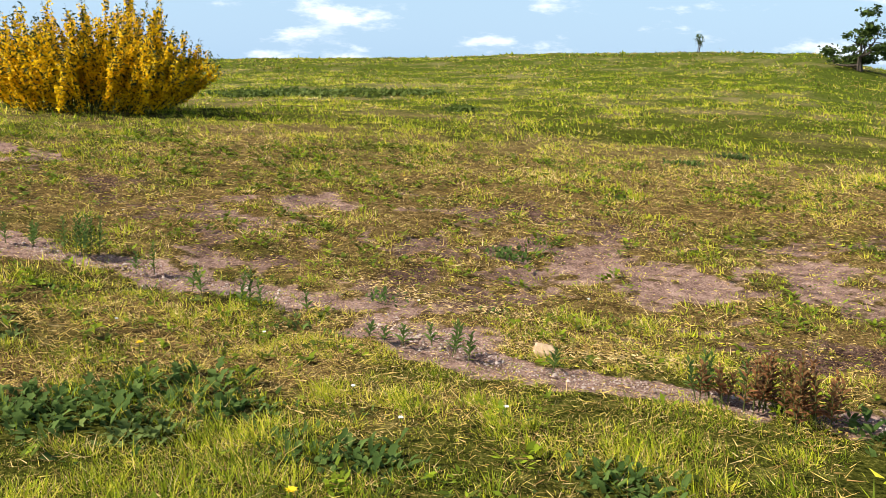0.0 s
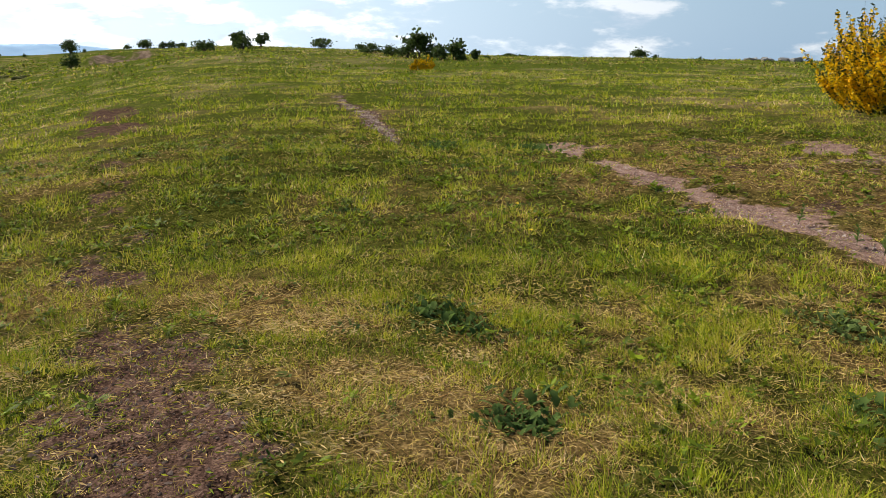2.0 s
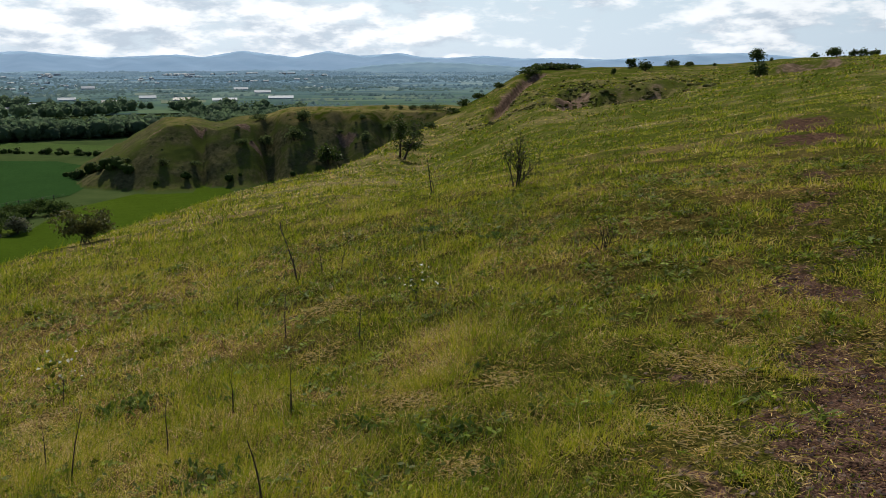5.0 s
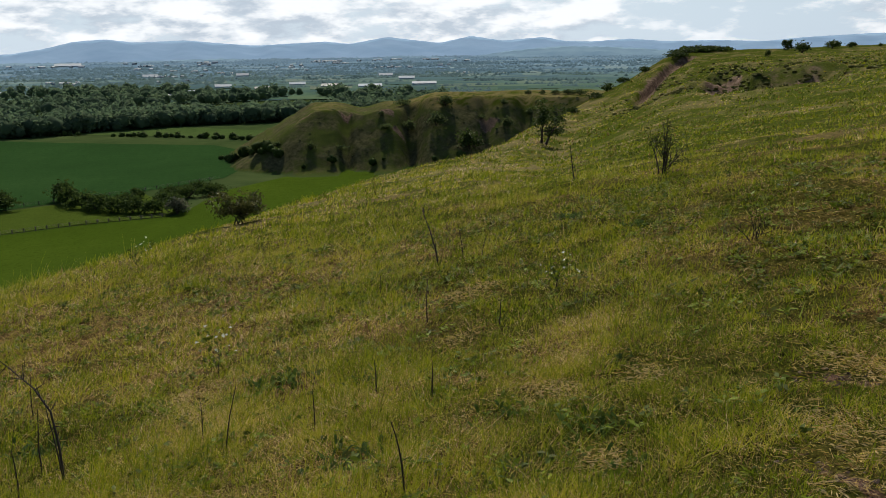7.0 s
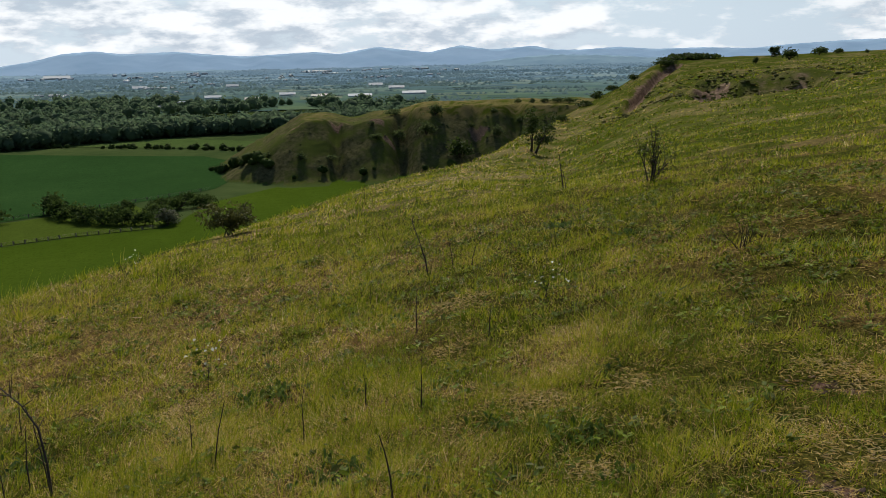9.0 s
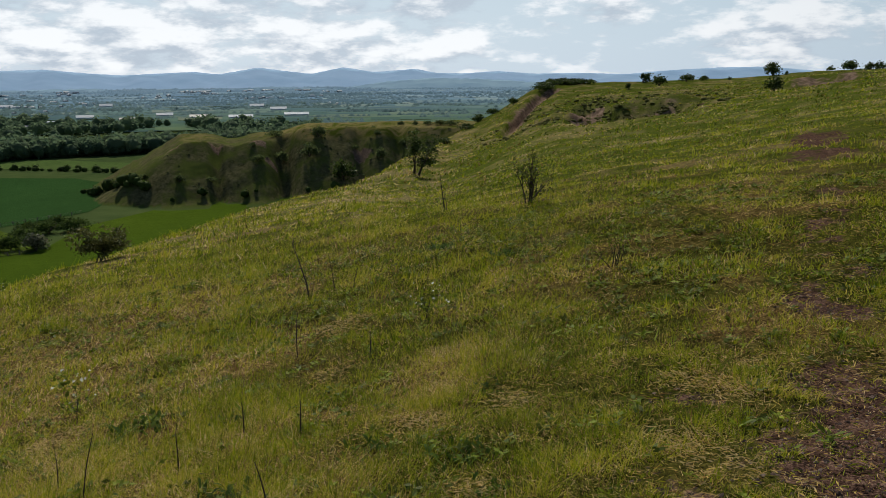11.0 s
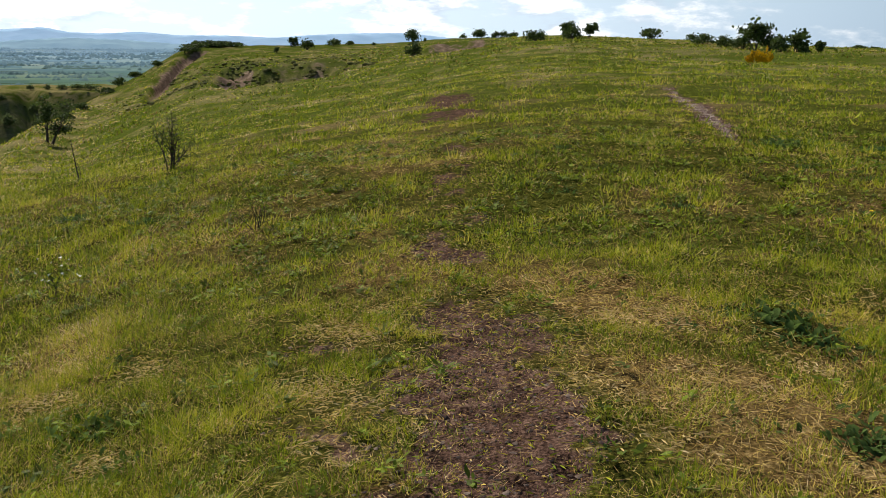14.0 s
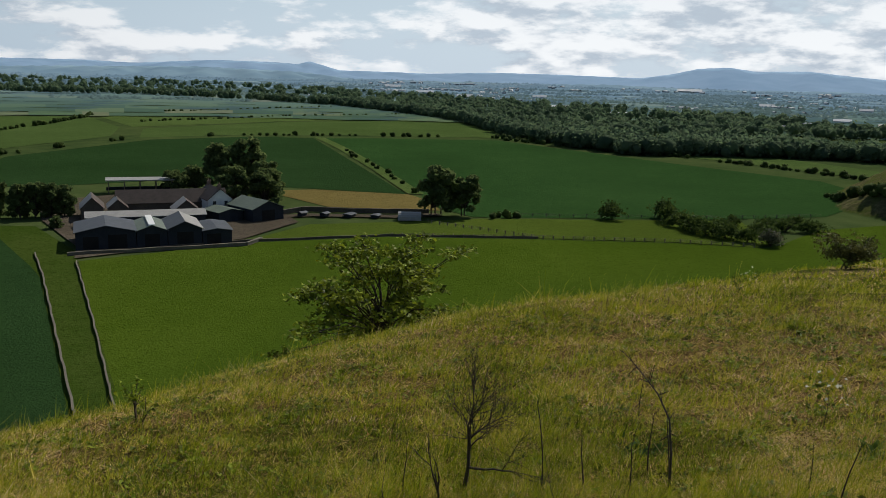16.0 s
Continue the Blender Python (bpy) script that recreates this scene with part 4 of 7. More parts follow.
# bushes clinging to the spoil heap
LEAF_HEAP = leaf_mat("grey_green_leaves", (0.055, 0.08, 0.03), (0.14, 0.175, 0.065), 0.45, 0.9, 0.1)
for k, (yaw, rr, h, w) in enumerate(((100.3, 409, 5.6, 6), (102.7, 407, 5.4, 6), (100.9, 396, 6.0, 7), (104.1, 396, 3.2, 4.5), (96.35, 396, 4.6, 5), (108.9, 385, 3.4, 4.5), (107.0, 388, 2.2, 5), (102.9, 426, 2.4, 8), (95.0, 412, 2.6, 4), (104.4, 405, 2.0, 3),
                                     (98.0, 405, 1.8, 3), (112.2, 412, 2.6, 6), (112.9, 418, 3.2, 6), (111.6, 402, 2.4, 5), (111.0, 396, 2.2, 4), (95.1, 430, 2.6, 3), (94.2, 430, 2.2, 3), (92.6, 426, 2.4, 6), (91.9, 424, 2.6, 7), (93.4, 427, 1.8, 4), (96.6, 410, 2.2, 3))):
    bush("dark bush on the bank of the spoil heap", *[float(v) for v in polar(yaw, rr)], h, w, 650 + k, LEAF_HEAP, "spoil heap bushes")
r = np.random.RandomState(64)
p, s = [], []
while len(p) < 110:
    x, y = polar(r.uniform(92, 112), r.uniform(382, 420))
    z = float(land(x, y))
    if z > PLAIN + 0.8:
        p.append((x, y, z - 0.15))
        s.append(r.uniform(0.5, 1.2))
woods("scrub", "low tufts of heather and gorse on the heap", p, s, LEAF_HEAP, 95, "scrub", lumps=1, leaf_share=8, level=1, flat=(1.5, 1.5, 0.4))
p, s = [], []
while len(p) < 800:
    yaw, rr = r.uniform(74.5, 90), r.uniform(76, 138)
    if r.rand() < 1.2 - math.hypot((yaw - 81.5) / 7.5, (rr - 88) / 30) and value_noise(*polar(yaw, rr), 2.2, 55) > 0.5:
        x, y = polar(yaw, rr)
        p.append((x, y, float(land(x, y)) - 0.12))
        s.append(r.uniform(0.2, 0.5))
LEAF_ROUGH = leaf_mat("rough_tussock_leaves", (0.075, 0.080, 0.024), (0.20, 0.19, 0.06), 0.4, 0.9, 0.5)
woods("tussocks", "dark rough tussocks on the broken ground of the workings", p, s, LEAF_ROUGH, 96, "tussocks", lumps=1, leaf_share=8, level=1, flat=(1.3, 1.3, 0.7))
bush("pale round bush at the foot of the heap", *[float(v) for v in polar(98.8, 383)], 9.0, 10.0, 670, LEAF_HAW)


# ---- the farm ----
def tin_mat(name, a, b, rough=0.5, metal=0.0):
    m = Mat(name, max(rough, 0.6), 0.12)
    v = m.noise(0.35, 5.0, 0.65)
    w = m.noise(3.0, 4.0, 0.6, m.local((1, 0.15, 1)))
    m.b.inputs["Metallic"].default_value = metal
    return m.colour(m.ramp(m.math("ADD", m.math("MULTIPLY", v, 0.6), m.math("MULTIPLY", w, 0.4)), (0.3, a), (0.7, b))).m


ROOF_GREY = tin_mat("grey_sheet_roof", (0.055, 0.063, 0.075), (0.09, 0.10, 0.115))
ROOF_PALE = tin_mat("pale_sheet_roof", (0.24, 0.24, 0.23), (0.36, 0.355, 0.34))
ROOF_GREEN = tin_mat("mossy_green_roof", (0.10, 0.13, 0.11), (0.16, 0.19, 0.15))
ROOF_SLATE = tin_mat("old_brown_slates", (0.06, 0.05, 0.045), (0.11, 0.09, 0.08), 0.8)
WALL_DARK = tin_mat("dark_blue_cladding", (0.02, 0.025, 0.035), (0.04, 0.045, 0.055), 0.7)
WALL_STONE = tin_mat("rubble_stone", (0.07, 0.06, 0.048), (0.14, 0.12, 0.095), 0.95)
WALL_PALE = tin_mat("lichened_stone", (0.11, 0.10, 0.08), (0.20, 0.18, 0.145), 0.95)
WALL_WHITE = tin_mat("whitewash", (0.62, 0.63, 0.62), (0.78, 0.78, 0.76), 0.9)
DOOR_DARK = tin_mat("dark_doorway", (0.012, 0.012, 0.014), (0.03, 0.028, 0.026), 0.8)
SKYLIGHT = tin_mat("white_rooflight", (0.6, 0.62, 0.62), (0.75, 0.76, 0.76), 0.4)
BRICK = tin_mat("chimney_brick", (0.14, 0.09, 0.07), (0.24, 0.17, 0.13), 0.9)
GLASS_DARK = tin_mat("window_glass", (0.02, 0.025, 0.03), (0.04, 0.045, 0.05), 0.15)
WOOD_GREY = tin_mat("weathered_wood", (0.12, 0.10, 0.08), (0.22, 0.19, 0.16), 0.9)


def barn(name, label, category, x, y, w, d, eave, ridge, turn, roof, wall, along="y", ridge_light=False, doors=(), chimney=None, windows=(), group=""):
    """A gabled building: walls with gables, two roof slopes with thickness, doors, windows and chimney."""
    t = thing(name, label, category, Matrix.LocRotScale((x, y, PLAIN + 0.3), Euler((0, 0, radians(turn))), None), group)
    a, b = (w / 2, d / 2) if along == "y" else (d / 2, w / 2)
    spin = (lambda p: p) if along == "y" else (lambda p: (p[1], -p[0], p[2]))
    v = [(-a, -b, 0), (a, -b, 0), (a, -b, eave), (0, -b, ridge), (-a, -b, eave), (-a, b, 0), (a, b, 0), (a, b, eave), (0, b, ridge), (-a, b, eave)]
    f = [(0, 1, 2, 3, 4), (9, 8, 7, 6, 5), (0, 4, 9, 5), (1, 6, 7, 2), (2, 7, 8, 3), (3, 8, 9, 4)]
    part("wall", [spin(p) for p in v], f, wall, t)
    o, th = 0.45, 0.16
    k = (ridge - eave) / a
    for side in (-1, 1):
        e = (side * (a + o), eave - k * o)
        prof = [(e[0], e[1] + 0.04), (0, ridge + 0.04), (0, ridge + 0.04 + th), (e[0], e[1] + 0.04 + th)]
        vv = [(px, -b - o, pz) for px, pz in prof] + [(px, b + o, pz) for px, pz in prof]
        ff = [(0, 1, 2, 3), (7, 6, 5, 4), (0, 4, 5, 1), (1, 5, 6, 2), (2, 6, 7, 3), (3, 7, 4, 0)]
        part("roof", [spin(p) for p in vv], ff, roof[0 if side < 0 else 1], t)
    if ridge_light:
        vv, ff = box(-0.9, 0.9, -b, b, ridge - 0.05, ridge + 0.32)
        part("rooflight", [spin(p) for p in vv], ff, SKYLIGHT, t, "white ridge rooflight")
    for dx, dw, dh, face in doors:
        vv, ff = box(dx - dw / 2, dx + dw / 2, (b - 0.05) * face if face > 0 else -b - 0.06, b + 0.06 if face > 0 else -b + 0.05, 0, dh)
        part("door", [spin(p) for p in vv], ff, DOOR_DARK, t)
    for dx, dz, face in windows:
        win = part("window", *[[spin(p) for p in q] if i == 0 else q for i, q in enumerate(box(dx - 0.55, dx + 0.55, b - 0.05 if face > 0 else -b - 0.05, b + 0.05 if face > 0 else -b + 0.05, dz, dz + 1.3))], GLASS_DARK, t)
        part("sill", *[[spin(p) for p in q] if i == 0 else q for i, q in enumerate(box(dx - 0.7, dx + 0.7, b - 0.05 if face > 0 else -b - 0.14, b + 0.14 if face > 0 else -b + 0.05, dz - 0.12, dz - 0.005))], WALL_STONE, win)
    if chimney is not None:
        for cy in chimney:
            st = part("chimney", *[[spin(p) for p in q] if i == 0 else q for i, q in enumerate(box(-0.5, 0.5, cy - 0.7, cy + 0.7, ridge - 0.8, ridge + 1.5))], BRICK, t)
            part("pot", *[[spin(p) for p in q] if i == 0 else q for i, q in enumerate(box(-0.18, 0.18, cy - 0.2, cy + 0.2, ridge + 1.5, ridge + 2.0))], BRICK, st)
    return t


def front(u, v):
    """A place u metres along the front of the sheds and v metres behind it."""
    return -88 - 0.937 * u - 0.349 * v, -246 + 0.349 * u - 0.937 * v


barn("cattle_shed", "long gabled farm shed with grey sheet roof", "shed", *front(8.0, 9), 15.8, 18, 4.8, 6.5, -20.4, (ROOF_GREY, ROOF_GREY), WALL_DARK, doors=((-3, 5, 4, 1), (4, 4, 3.6, 1)), group="farm sheds")
barn("cattle_shed", "narrow farm shed with a white ridge light", "shed", *front(20.2, 8.5), 8.2, 17, 4.7, 6.2, -20.4, (ROOF_GREEN, ROOF_GREEN), WALL_DARK, ridge_light=True, doors=((0, 4, 3.8, 1),), group="farm sheds")
barn("cattle_shed", "farm shed with pale weathered roof sheets", "shed", *front(29.2, 9), 9.4, 18, 4.9, 7.0, -20.4, (ROOF_PALE, ROOF_GREY), WALL_DARK, doors=((0, 4.5, 4, 1),), group="farm sheds")
barn("lean_to_shed", "low grey lean-to against the pale shed", "shed", *front(38.2, 8), 8.2, 16, 4.0, 4.6, -20.4, (ROOF_GREY, ROOF_GREY), WALL_DARK, doors=((1, 4, 3.2, 1),), group="farm sheds")
barn("store_shed", "long low store with a pale sheet roof", "shed", *front(21, 38), 36, 9, 3.4, 4.6, -20.4, (ROOF_PALE, ROOF_GREY), WALL_DARK, "x", group="farm sheds")
barn("stone_steading", "old stone steading with brown slate roof", "farm building", *front(31, 62), 36, 8.5, 4.2, 8.0, -20.4, (ROOF_SLATE, ROOF_SLATE), WALL_STONE, "x", windows=((0, 1.2, 1), (-2, 1.2, -1)), group="steading")
barn("stone_steading", "old stone wing with a sharp gable", "farm building", *front(5, 56), 7, 13, 4.0, 7.4, -20.4, (ROOF_SLATE, ROOF_PALE), WALL_STONE, group="steading")
barn("stone_steading", "old stone wing with a sharp gable", "farm building", *front(13, 57), 6, 10, 3.6, 6.2, -20.4, (ROOF_SLATE, ROOF_PALE), WALL_STONE, group="steading")
barn("stone_steading", "stone cartshed with brown slate roof", "farm building", *front(34, 47), 8, 9, 3.6, 6.8, -20.4, (ROOF_SLATE, ROOF_PALE), WALL_STONE, group="steading")
barn("farmhouse", "whitewashed farmhouse with slate roof and chimneys", "house", *front(45, 58), 8.5, 15, 5.6, 9.2, -12, (ROOF_SLATE, ROOF_SLATE), WALL_WHITE, chimney=(6.6, -6.4), windows=((-2, 1.2, 1), (2, 1.2, 1), (-2, 3.8, 1), (2, 3.8, 1)))
barn("implement_shed", "green-roofed shed with a wide gable", "shed", -157, -268, 12, 16, 4.2, 6.6, 2, (ROOF_GREEN, ROOF_GREEN), WALL_DARK, doors=((0, 5, 3.6, 1),), group="farm sheds")
barn("lean_to_shed", "low green-roofed lean-to beside the yard", "shed", -146, -270, 9, 10, 3.2, 4.2, 2, (ROOF_GREEN, ROOF_GREEN), WALL_DARK, group="farm sheds")


def dutch_barn():
    t = thing("open_barn", "open barn with a pale flat roof on posts", "barn", Matrix.LocRotScale((-151, -347, PLAIN + 0.3), Euler((0, 0, radians(-22))), None))
    part("roof", *box(-13, 13, -5, 5, 4.9, 5.3), ROOF_PALE, t)
    for px in np.linspace(-12, 12, 5):
        for py in (-4.6, 4.6):
            part("post", *box(px - 0.15, px + 0.15, py - 0.15, py + 0.15, 0, 4.9), WOOD_GREY, t)
    part("back_wall", *box(-12.9, 12.9, -4.95, -4.8, 0.0, 1.5), WALL_DARK, t)


dutch_barn()


def quonset(x, y, turn):
    t = thing("nissen_hut", "small half-round hut of pale corrugated sheet", "hut", Matrix.LocRotScale((x, y, PLAIN + 0.25), Euler((0, 0, radians(turn))), None))
    V, F, n = [], [], 20
    for k in range(n + 1):
        a = math.pi * k / n
        q = 2.7 + 0.05 * (k % 2)
        V += [(math.cos(a) * q, -4, math.sin(a) * q), (math.cos(a) * q, 4, math.sin(a) * q)]
    F = [(2 * k, 2 * k + 1, 2 * k + 3, 2 * k + 2) for k in range(n)]
    part("shell", V, F, ROOF_PALE, t)
    front = [(math.cos(math.pi * k / n) * 2.6, 3.7, math.sin(math.pi * k / n) * 2.6) for k in range(n + 1)]
    part("end_wall", front, [tuple(range(n + 1))], DOOR_DARK, t)
    part("end_wall", [(p[0], -3.7, p[2]) for p in front], [tuple(range(n + 1))], DOOR_DARK, t)


quonset(-199, -236, 50)
for k, (x, y, w, h, turn) in enumerate(((-172, -262, 4.0, 2.2, 20), (-178, -257, 4.5, 2.0, 30), (-185, -252, 6.0, 1.6, 30), (-192, -246, 5.0, 1.4, 35))):
    barn("field_shelter", "small weathered hut beside the track", "hut", x, y, w * 0.45, w * 0.75, h * 0.55, h * 0.7, turn + 90, (ROOF_GREY, ROOF_GREY), WALL_DARK, group="small huts")


def wall_run(label, line, height, thick, mat, name="field_wall", crown=True):
    """A dry-stone wall following the line, with a coping."""
    t = thing(name, label, "wall", kind="structure")
    for a, b in zip(line, line[1:]):
        L, ang = math.dist(a, b), math.atan2(b[1] - a[1], b[0] - a[0])
        for piece, z0, z1, th in (("wall_body", 0, height, thick), ("coping", height, height + 0.18, thick * 1.25)):
            n = max(2, int(L / 5))
            V, F = [], []
            for k in range(n + 1):
                u = L * k / n
                w = 0.12 * math.sin(k * 2.3 + L)
                V += [(u, -th / 2 + w, z0), (u, th / 2 + w, z0), (u, th / 2 + w, z1 + 0.08 * math.sin(k * 1.7)), (u, -th / 2 + w, z1 + 0.08 * math.sin(k * 1.7))]
            for k in range(n):
                i, j = 4 * k, 4 * k + 4
                F += [(i, i + 3, j + 3, j), (i + 3, i + 2, j + 2, j + 3), (i + 2, i + 1, j + 1, j + 2)]
            ob = part(piece, V, F, mat, t)
            ob.matrix_world = Matrix.LocRotScale((*a, PLAIN + 0.15), Euler((0, 0, ang)), None)


wall_run("dark dry-stone wall across the pasture", WALL_LINE[:4], 0.55, 0.4, WALL_STONE)
wall_run("dark dry-stone wall by the track", [(-160, -266), (-178, -272), (-200, -252), (-214, -243)], 1.5, 0.7, WALL_STONE)
wall_run("dry-stone wall along the farm drive", [(-83, -232), (-65.7, -176), (-53.5, -138), (-47, -118)], 0.4, 0.25, WALL_PALE)
wall_run("dry-stone wall along the corn field", [(-78, -248), (-71, -221), (-45, -130), (-39, -110)], 0.4, 0.3, WALL_PALE)
wall_run("dry-stone wall in front of the farm sheds", [(-84, -241), (-130, -227), (-138, -232)], 0.8, 0.6, WALL_PALE)


def fence(label, line, step, height=1.25):
    t = thing("fence", label, "fence")
    me = None
    for a, b in zip(line, line[1:]):
        L = math.dist(a, b)
        for k in range(int(L / step)):
            f = (k + 0.5) * step / L
            x, y = a[0] + (b[0] - a[0]) * f, a[1] + (b[1] - a[1]) * f
            if me is None:
                ob = part("post", *box(-0.13, 0.13, -0.13, 0.13, 0, height), WOOD_GREY, t)
                me = ob.data
            else:
                ob = new("post", me)
                ob.parent = t
            ob.location = (x, y, PLAIN + 0.1)
        ang = math.atan2(b[1] - a[1], b[0] - a[0])
        for z in (0.5, 0.85, 1.15):
            w = part("wire", *box(0, L, -0.02, 0.02, z - 0.02, z + 0.02), WOOD_GREY, t)
            w.matrix_world = Matrix.LocRotScale((*a, PLAIN + 0.1), Euler((0, 0, ang)), None)


fence("post and wire fence along the pasture", WALL_LINE[2:], 3.2)
fence("post and wire fence up the pale grass strip", [(-210, -187), (-204, -212), (-200, -228)], 3.2)
fence("post and wire fence beside the corn", [(-236, -222), (-264, -200), (-300, -174), (-338, -155)], 5.0)

# farm trees
def broad_tree(label, x, y, h, w, seed, clear=0.22, stems=1, group="farm trees"):
    """A full-grown broadleaf: trunk, rising limbs, and leaf clumps that fill an uneven dome."""
    r = np.random.RandomState(seed)
    t = thing("tree", label, "tree", at_land(x, y, 0.1), group)
    S, C = [], []
    feet = [np.array([*(r.normal(size=2) * (0.12 * w if stems > 1 else 0)), 0]) for _ in range(stems)]
    for k in range(48):
        a, f = r.uniform(0, 2 * np.pi), r.rand() ** 0.5
        z = h * (clear + (0.93 - clear) * r.rand() ** 0.8)
        room = math.sqrt(max(0.06, 1 - abs((z / h - clear - 0.22) / (1.02 - clear - 0.22)) ** 2.2)) * w * 0.42
        tip = np.array([math.cos(a) * room * f, math.sin(a) * room * f, z])
        foot = feet[k % stems]
        fork = foot + np.array([0, 0, h * clear * r.uniform(0.7, 1.3)])
        S.append([(foot, 0.028 * h / math.sqrt(stems)), (fork, 0.02 * h / math.sqrt(stems)), ((fork + tip) / 2 + (0, 0, 0.05 * h), 0.009 * h), (tip, 0.003 * h)])
        c = r.normal(size=(70, 3))
        c = c / np.linalg.norm(c, axis=1, keepdims=True) * r.uniform(0.5, 1.05, (70, 1))
        C.append(tip + c * (0.13 * w, 0.13 * w, 0.085 * h))
    V, F = tubes(S, 4)
    fast_part("trunk", V, F, BARK, t)
    V, F = leaves(np.concatenate(C), 0.036 * (h + w), r)
    fast_part("crown", V, F, LEAF_WOOD, t)


for k, (x, y, h, w, clear, n, lab) in enumerate((
        (-214, -238, 18, 15, 0.2, 3, "large spreading sycamores standing in the field"), (-222, -231, 15, 11, 0.2, 2, "large spreading sycamore standing in the field"),
        (-188, -327, 22, 17, 0.2, 1, "tall dark tree behind the farmhouse"), (-179, -332, 20, 16, 0.2, 1, "tall dark tree behind the farmhouse"),
        (-168, -303, 14, 14, 0.06, 1, "dense dark tree beside the farmhouse"), (-178, -297, 13, 14, 0.06, 1, "dense dark tree beside the farmhouse"), (-184, -306, 15, 14, 0.06, 1, "dense dark tree beside the farmhouse"),
        (-173, -343, 10, 13, 0.06, 1, "round dark tree behind the steading"), (-163, -341, 9, 12, 0.06, 1, "round dark tree behind the steading"),
        (-88, -314, 12, 9, 0.08, 1, "dense dark pine at the farm entrance"), (-93, -308, 11.5, 8, 0.08, 1, "dense dark pine at the farm entrance"), (-97.5, -307, 12, 8.5, 0.08, 1, "dense dark pine at the farm entrance"), (-102, -306, 11.5, 8.5, 0.08, 1, "dense dark pine at the farm entrance"), (-106, -304.5, 11, 8, 0.08, 1, "dense dark pine at the farm entrance"),
        (-96, -284, 4, 5, 0.05, 1, "round dark bush by the yard gate"))):
    broad_tree(lab, x, y, h, w, 700 + k, clear, n)


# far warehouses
# white sheet with haze put in as a dull blue cast
ROOF_HAZY = tin_mat("haze_tinted_white_sheet", (0.40, 0.44, 0.48), (0.52, 0.56, 0.60), 0.7)
for k, (yaw, el, w, pale) in enumerate(((101.6, 2.45, 62, 1), (102.7, 2.1, 40, 1), (105.0, 2.55, 60, 1), (107.5, 2.5, 45, 0), (109.5, 2.35, 40, 1), (111.5, 2.6, 50, 0), (114.0, 2.4, 40, 1), (116.0, 2.7, 45, 1), (117.5, 2.9, 55, 0),
                                        (119.0, 2.75, 45, 1), (121.0, 2.6, 60, 1), (122.7, 0.95, 60, 1), (124.0, 2.6, 55, 1), (126.5, 2.5, 70, 1), (128.5, 2.35, 60, 1), (130.5, 2.2, 45, 1), (133.5, 2.4, 40, 0), (136.5, 1.7, 40, 1),
                                        (139.0, 1.5, 45, 1), (141.0, 1.2, 40, 1), (118.2, 1.7, 35, 1), (112.8, 1.75, 30, 1), (104.0, 1.9, 35, 1), (131.8, 1.6, 35, 1))):
    rr = 51.6 / math.tan(radians(el))
    x, y = [float(v) for v in polar(yaw, rr)]
    L = 0.8 * w * rr / 1900
    t = thing("warehouse", "long pale-roofed warehouse on the far plain", "warehouse", Matrix.LocRotScale((x, y, PLAIN + 1), Euler((0, 0, radians(yaw))), None), "far warehouses")
    h, d = 0.0012 * rr, L * 0.3
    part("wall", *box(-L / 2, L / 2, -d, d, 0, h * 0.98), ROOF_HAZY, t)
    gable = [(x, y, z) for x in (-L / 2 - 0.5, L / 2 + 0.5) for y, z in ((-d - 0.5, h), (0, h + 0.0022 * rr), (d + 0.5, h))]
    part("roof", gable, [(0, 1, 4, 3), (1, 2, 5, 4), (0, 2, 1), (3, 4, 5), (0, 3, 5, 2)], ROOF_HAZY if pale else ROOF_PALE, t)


def town():
    """Countless small pale houses scattered over the far plain."""
    r = np.random.RandomState(33)
    V, F, n0 = [], [], 0
    for _ in range(55):
        yaw, d = r.uniform(98, 146), r.uniform(1450, 3300)
        for _ in range(r.randint(2, 9)):
            rr = d + r.normal() * 35
            x, y = polar(yaw + r.normal() * 0.5, rr)
            a, w, l, h = r.uniform(0, 3.14), 2.4 * rr / 2000, r.uniform(3, 6) * rr / 2000, 2.6 * rr / 2000
            c, q = math.cos(a), math.sin(a)
            prof = [(-w, 0), (w, 0), (w, h), (0, h * 1.7), (-w, h)]
            V += [(x + u * c - e * q, y + u * q + e * c, PLAIN + 0.8 + z) for e in (-l, l) for u, z in prof]
            F += [(n0 + k, n0 + (k + 1) % 5, n0 + 5 + (k + 1) % 5, n0 + 5 + k) for k in range(5)]
            n0 += 10
    # house colours paled and faintly blued to include haze
    m = Mat("haze_tinted_houses", 0.8, 0.2)
    m.colour(m.ramp(m.island(), (0.0, (0.26, 0.29, 0.32)), (0.5, (0.42, 0.45, 0.47)), (1.0, (0.72, 0.73, 0.73))))
    tagged(mesh_object("distant_town", V, F, [m.m]), "scattered pale houses on the far plain", "houses", kind="stuff")


town()


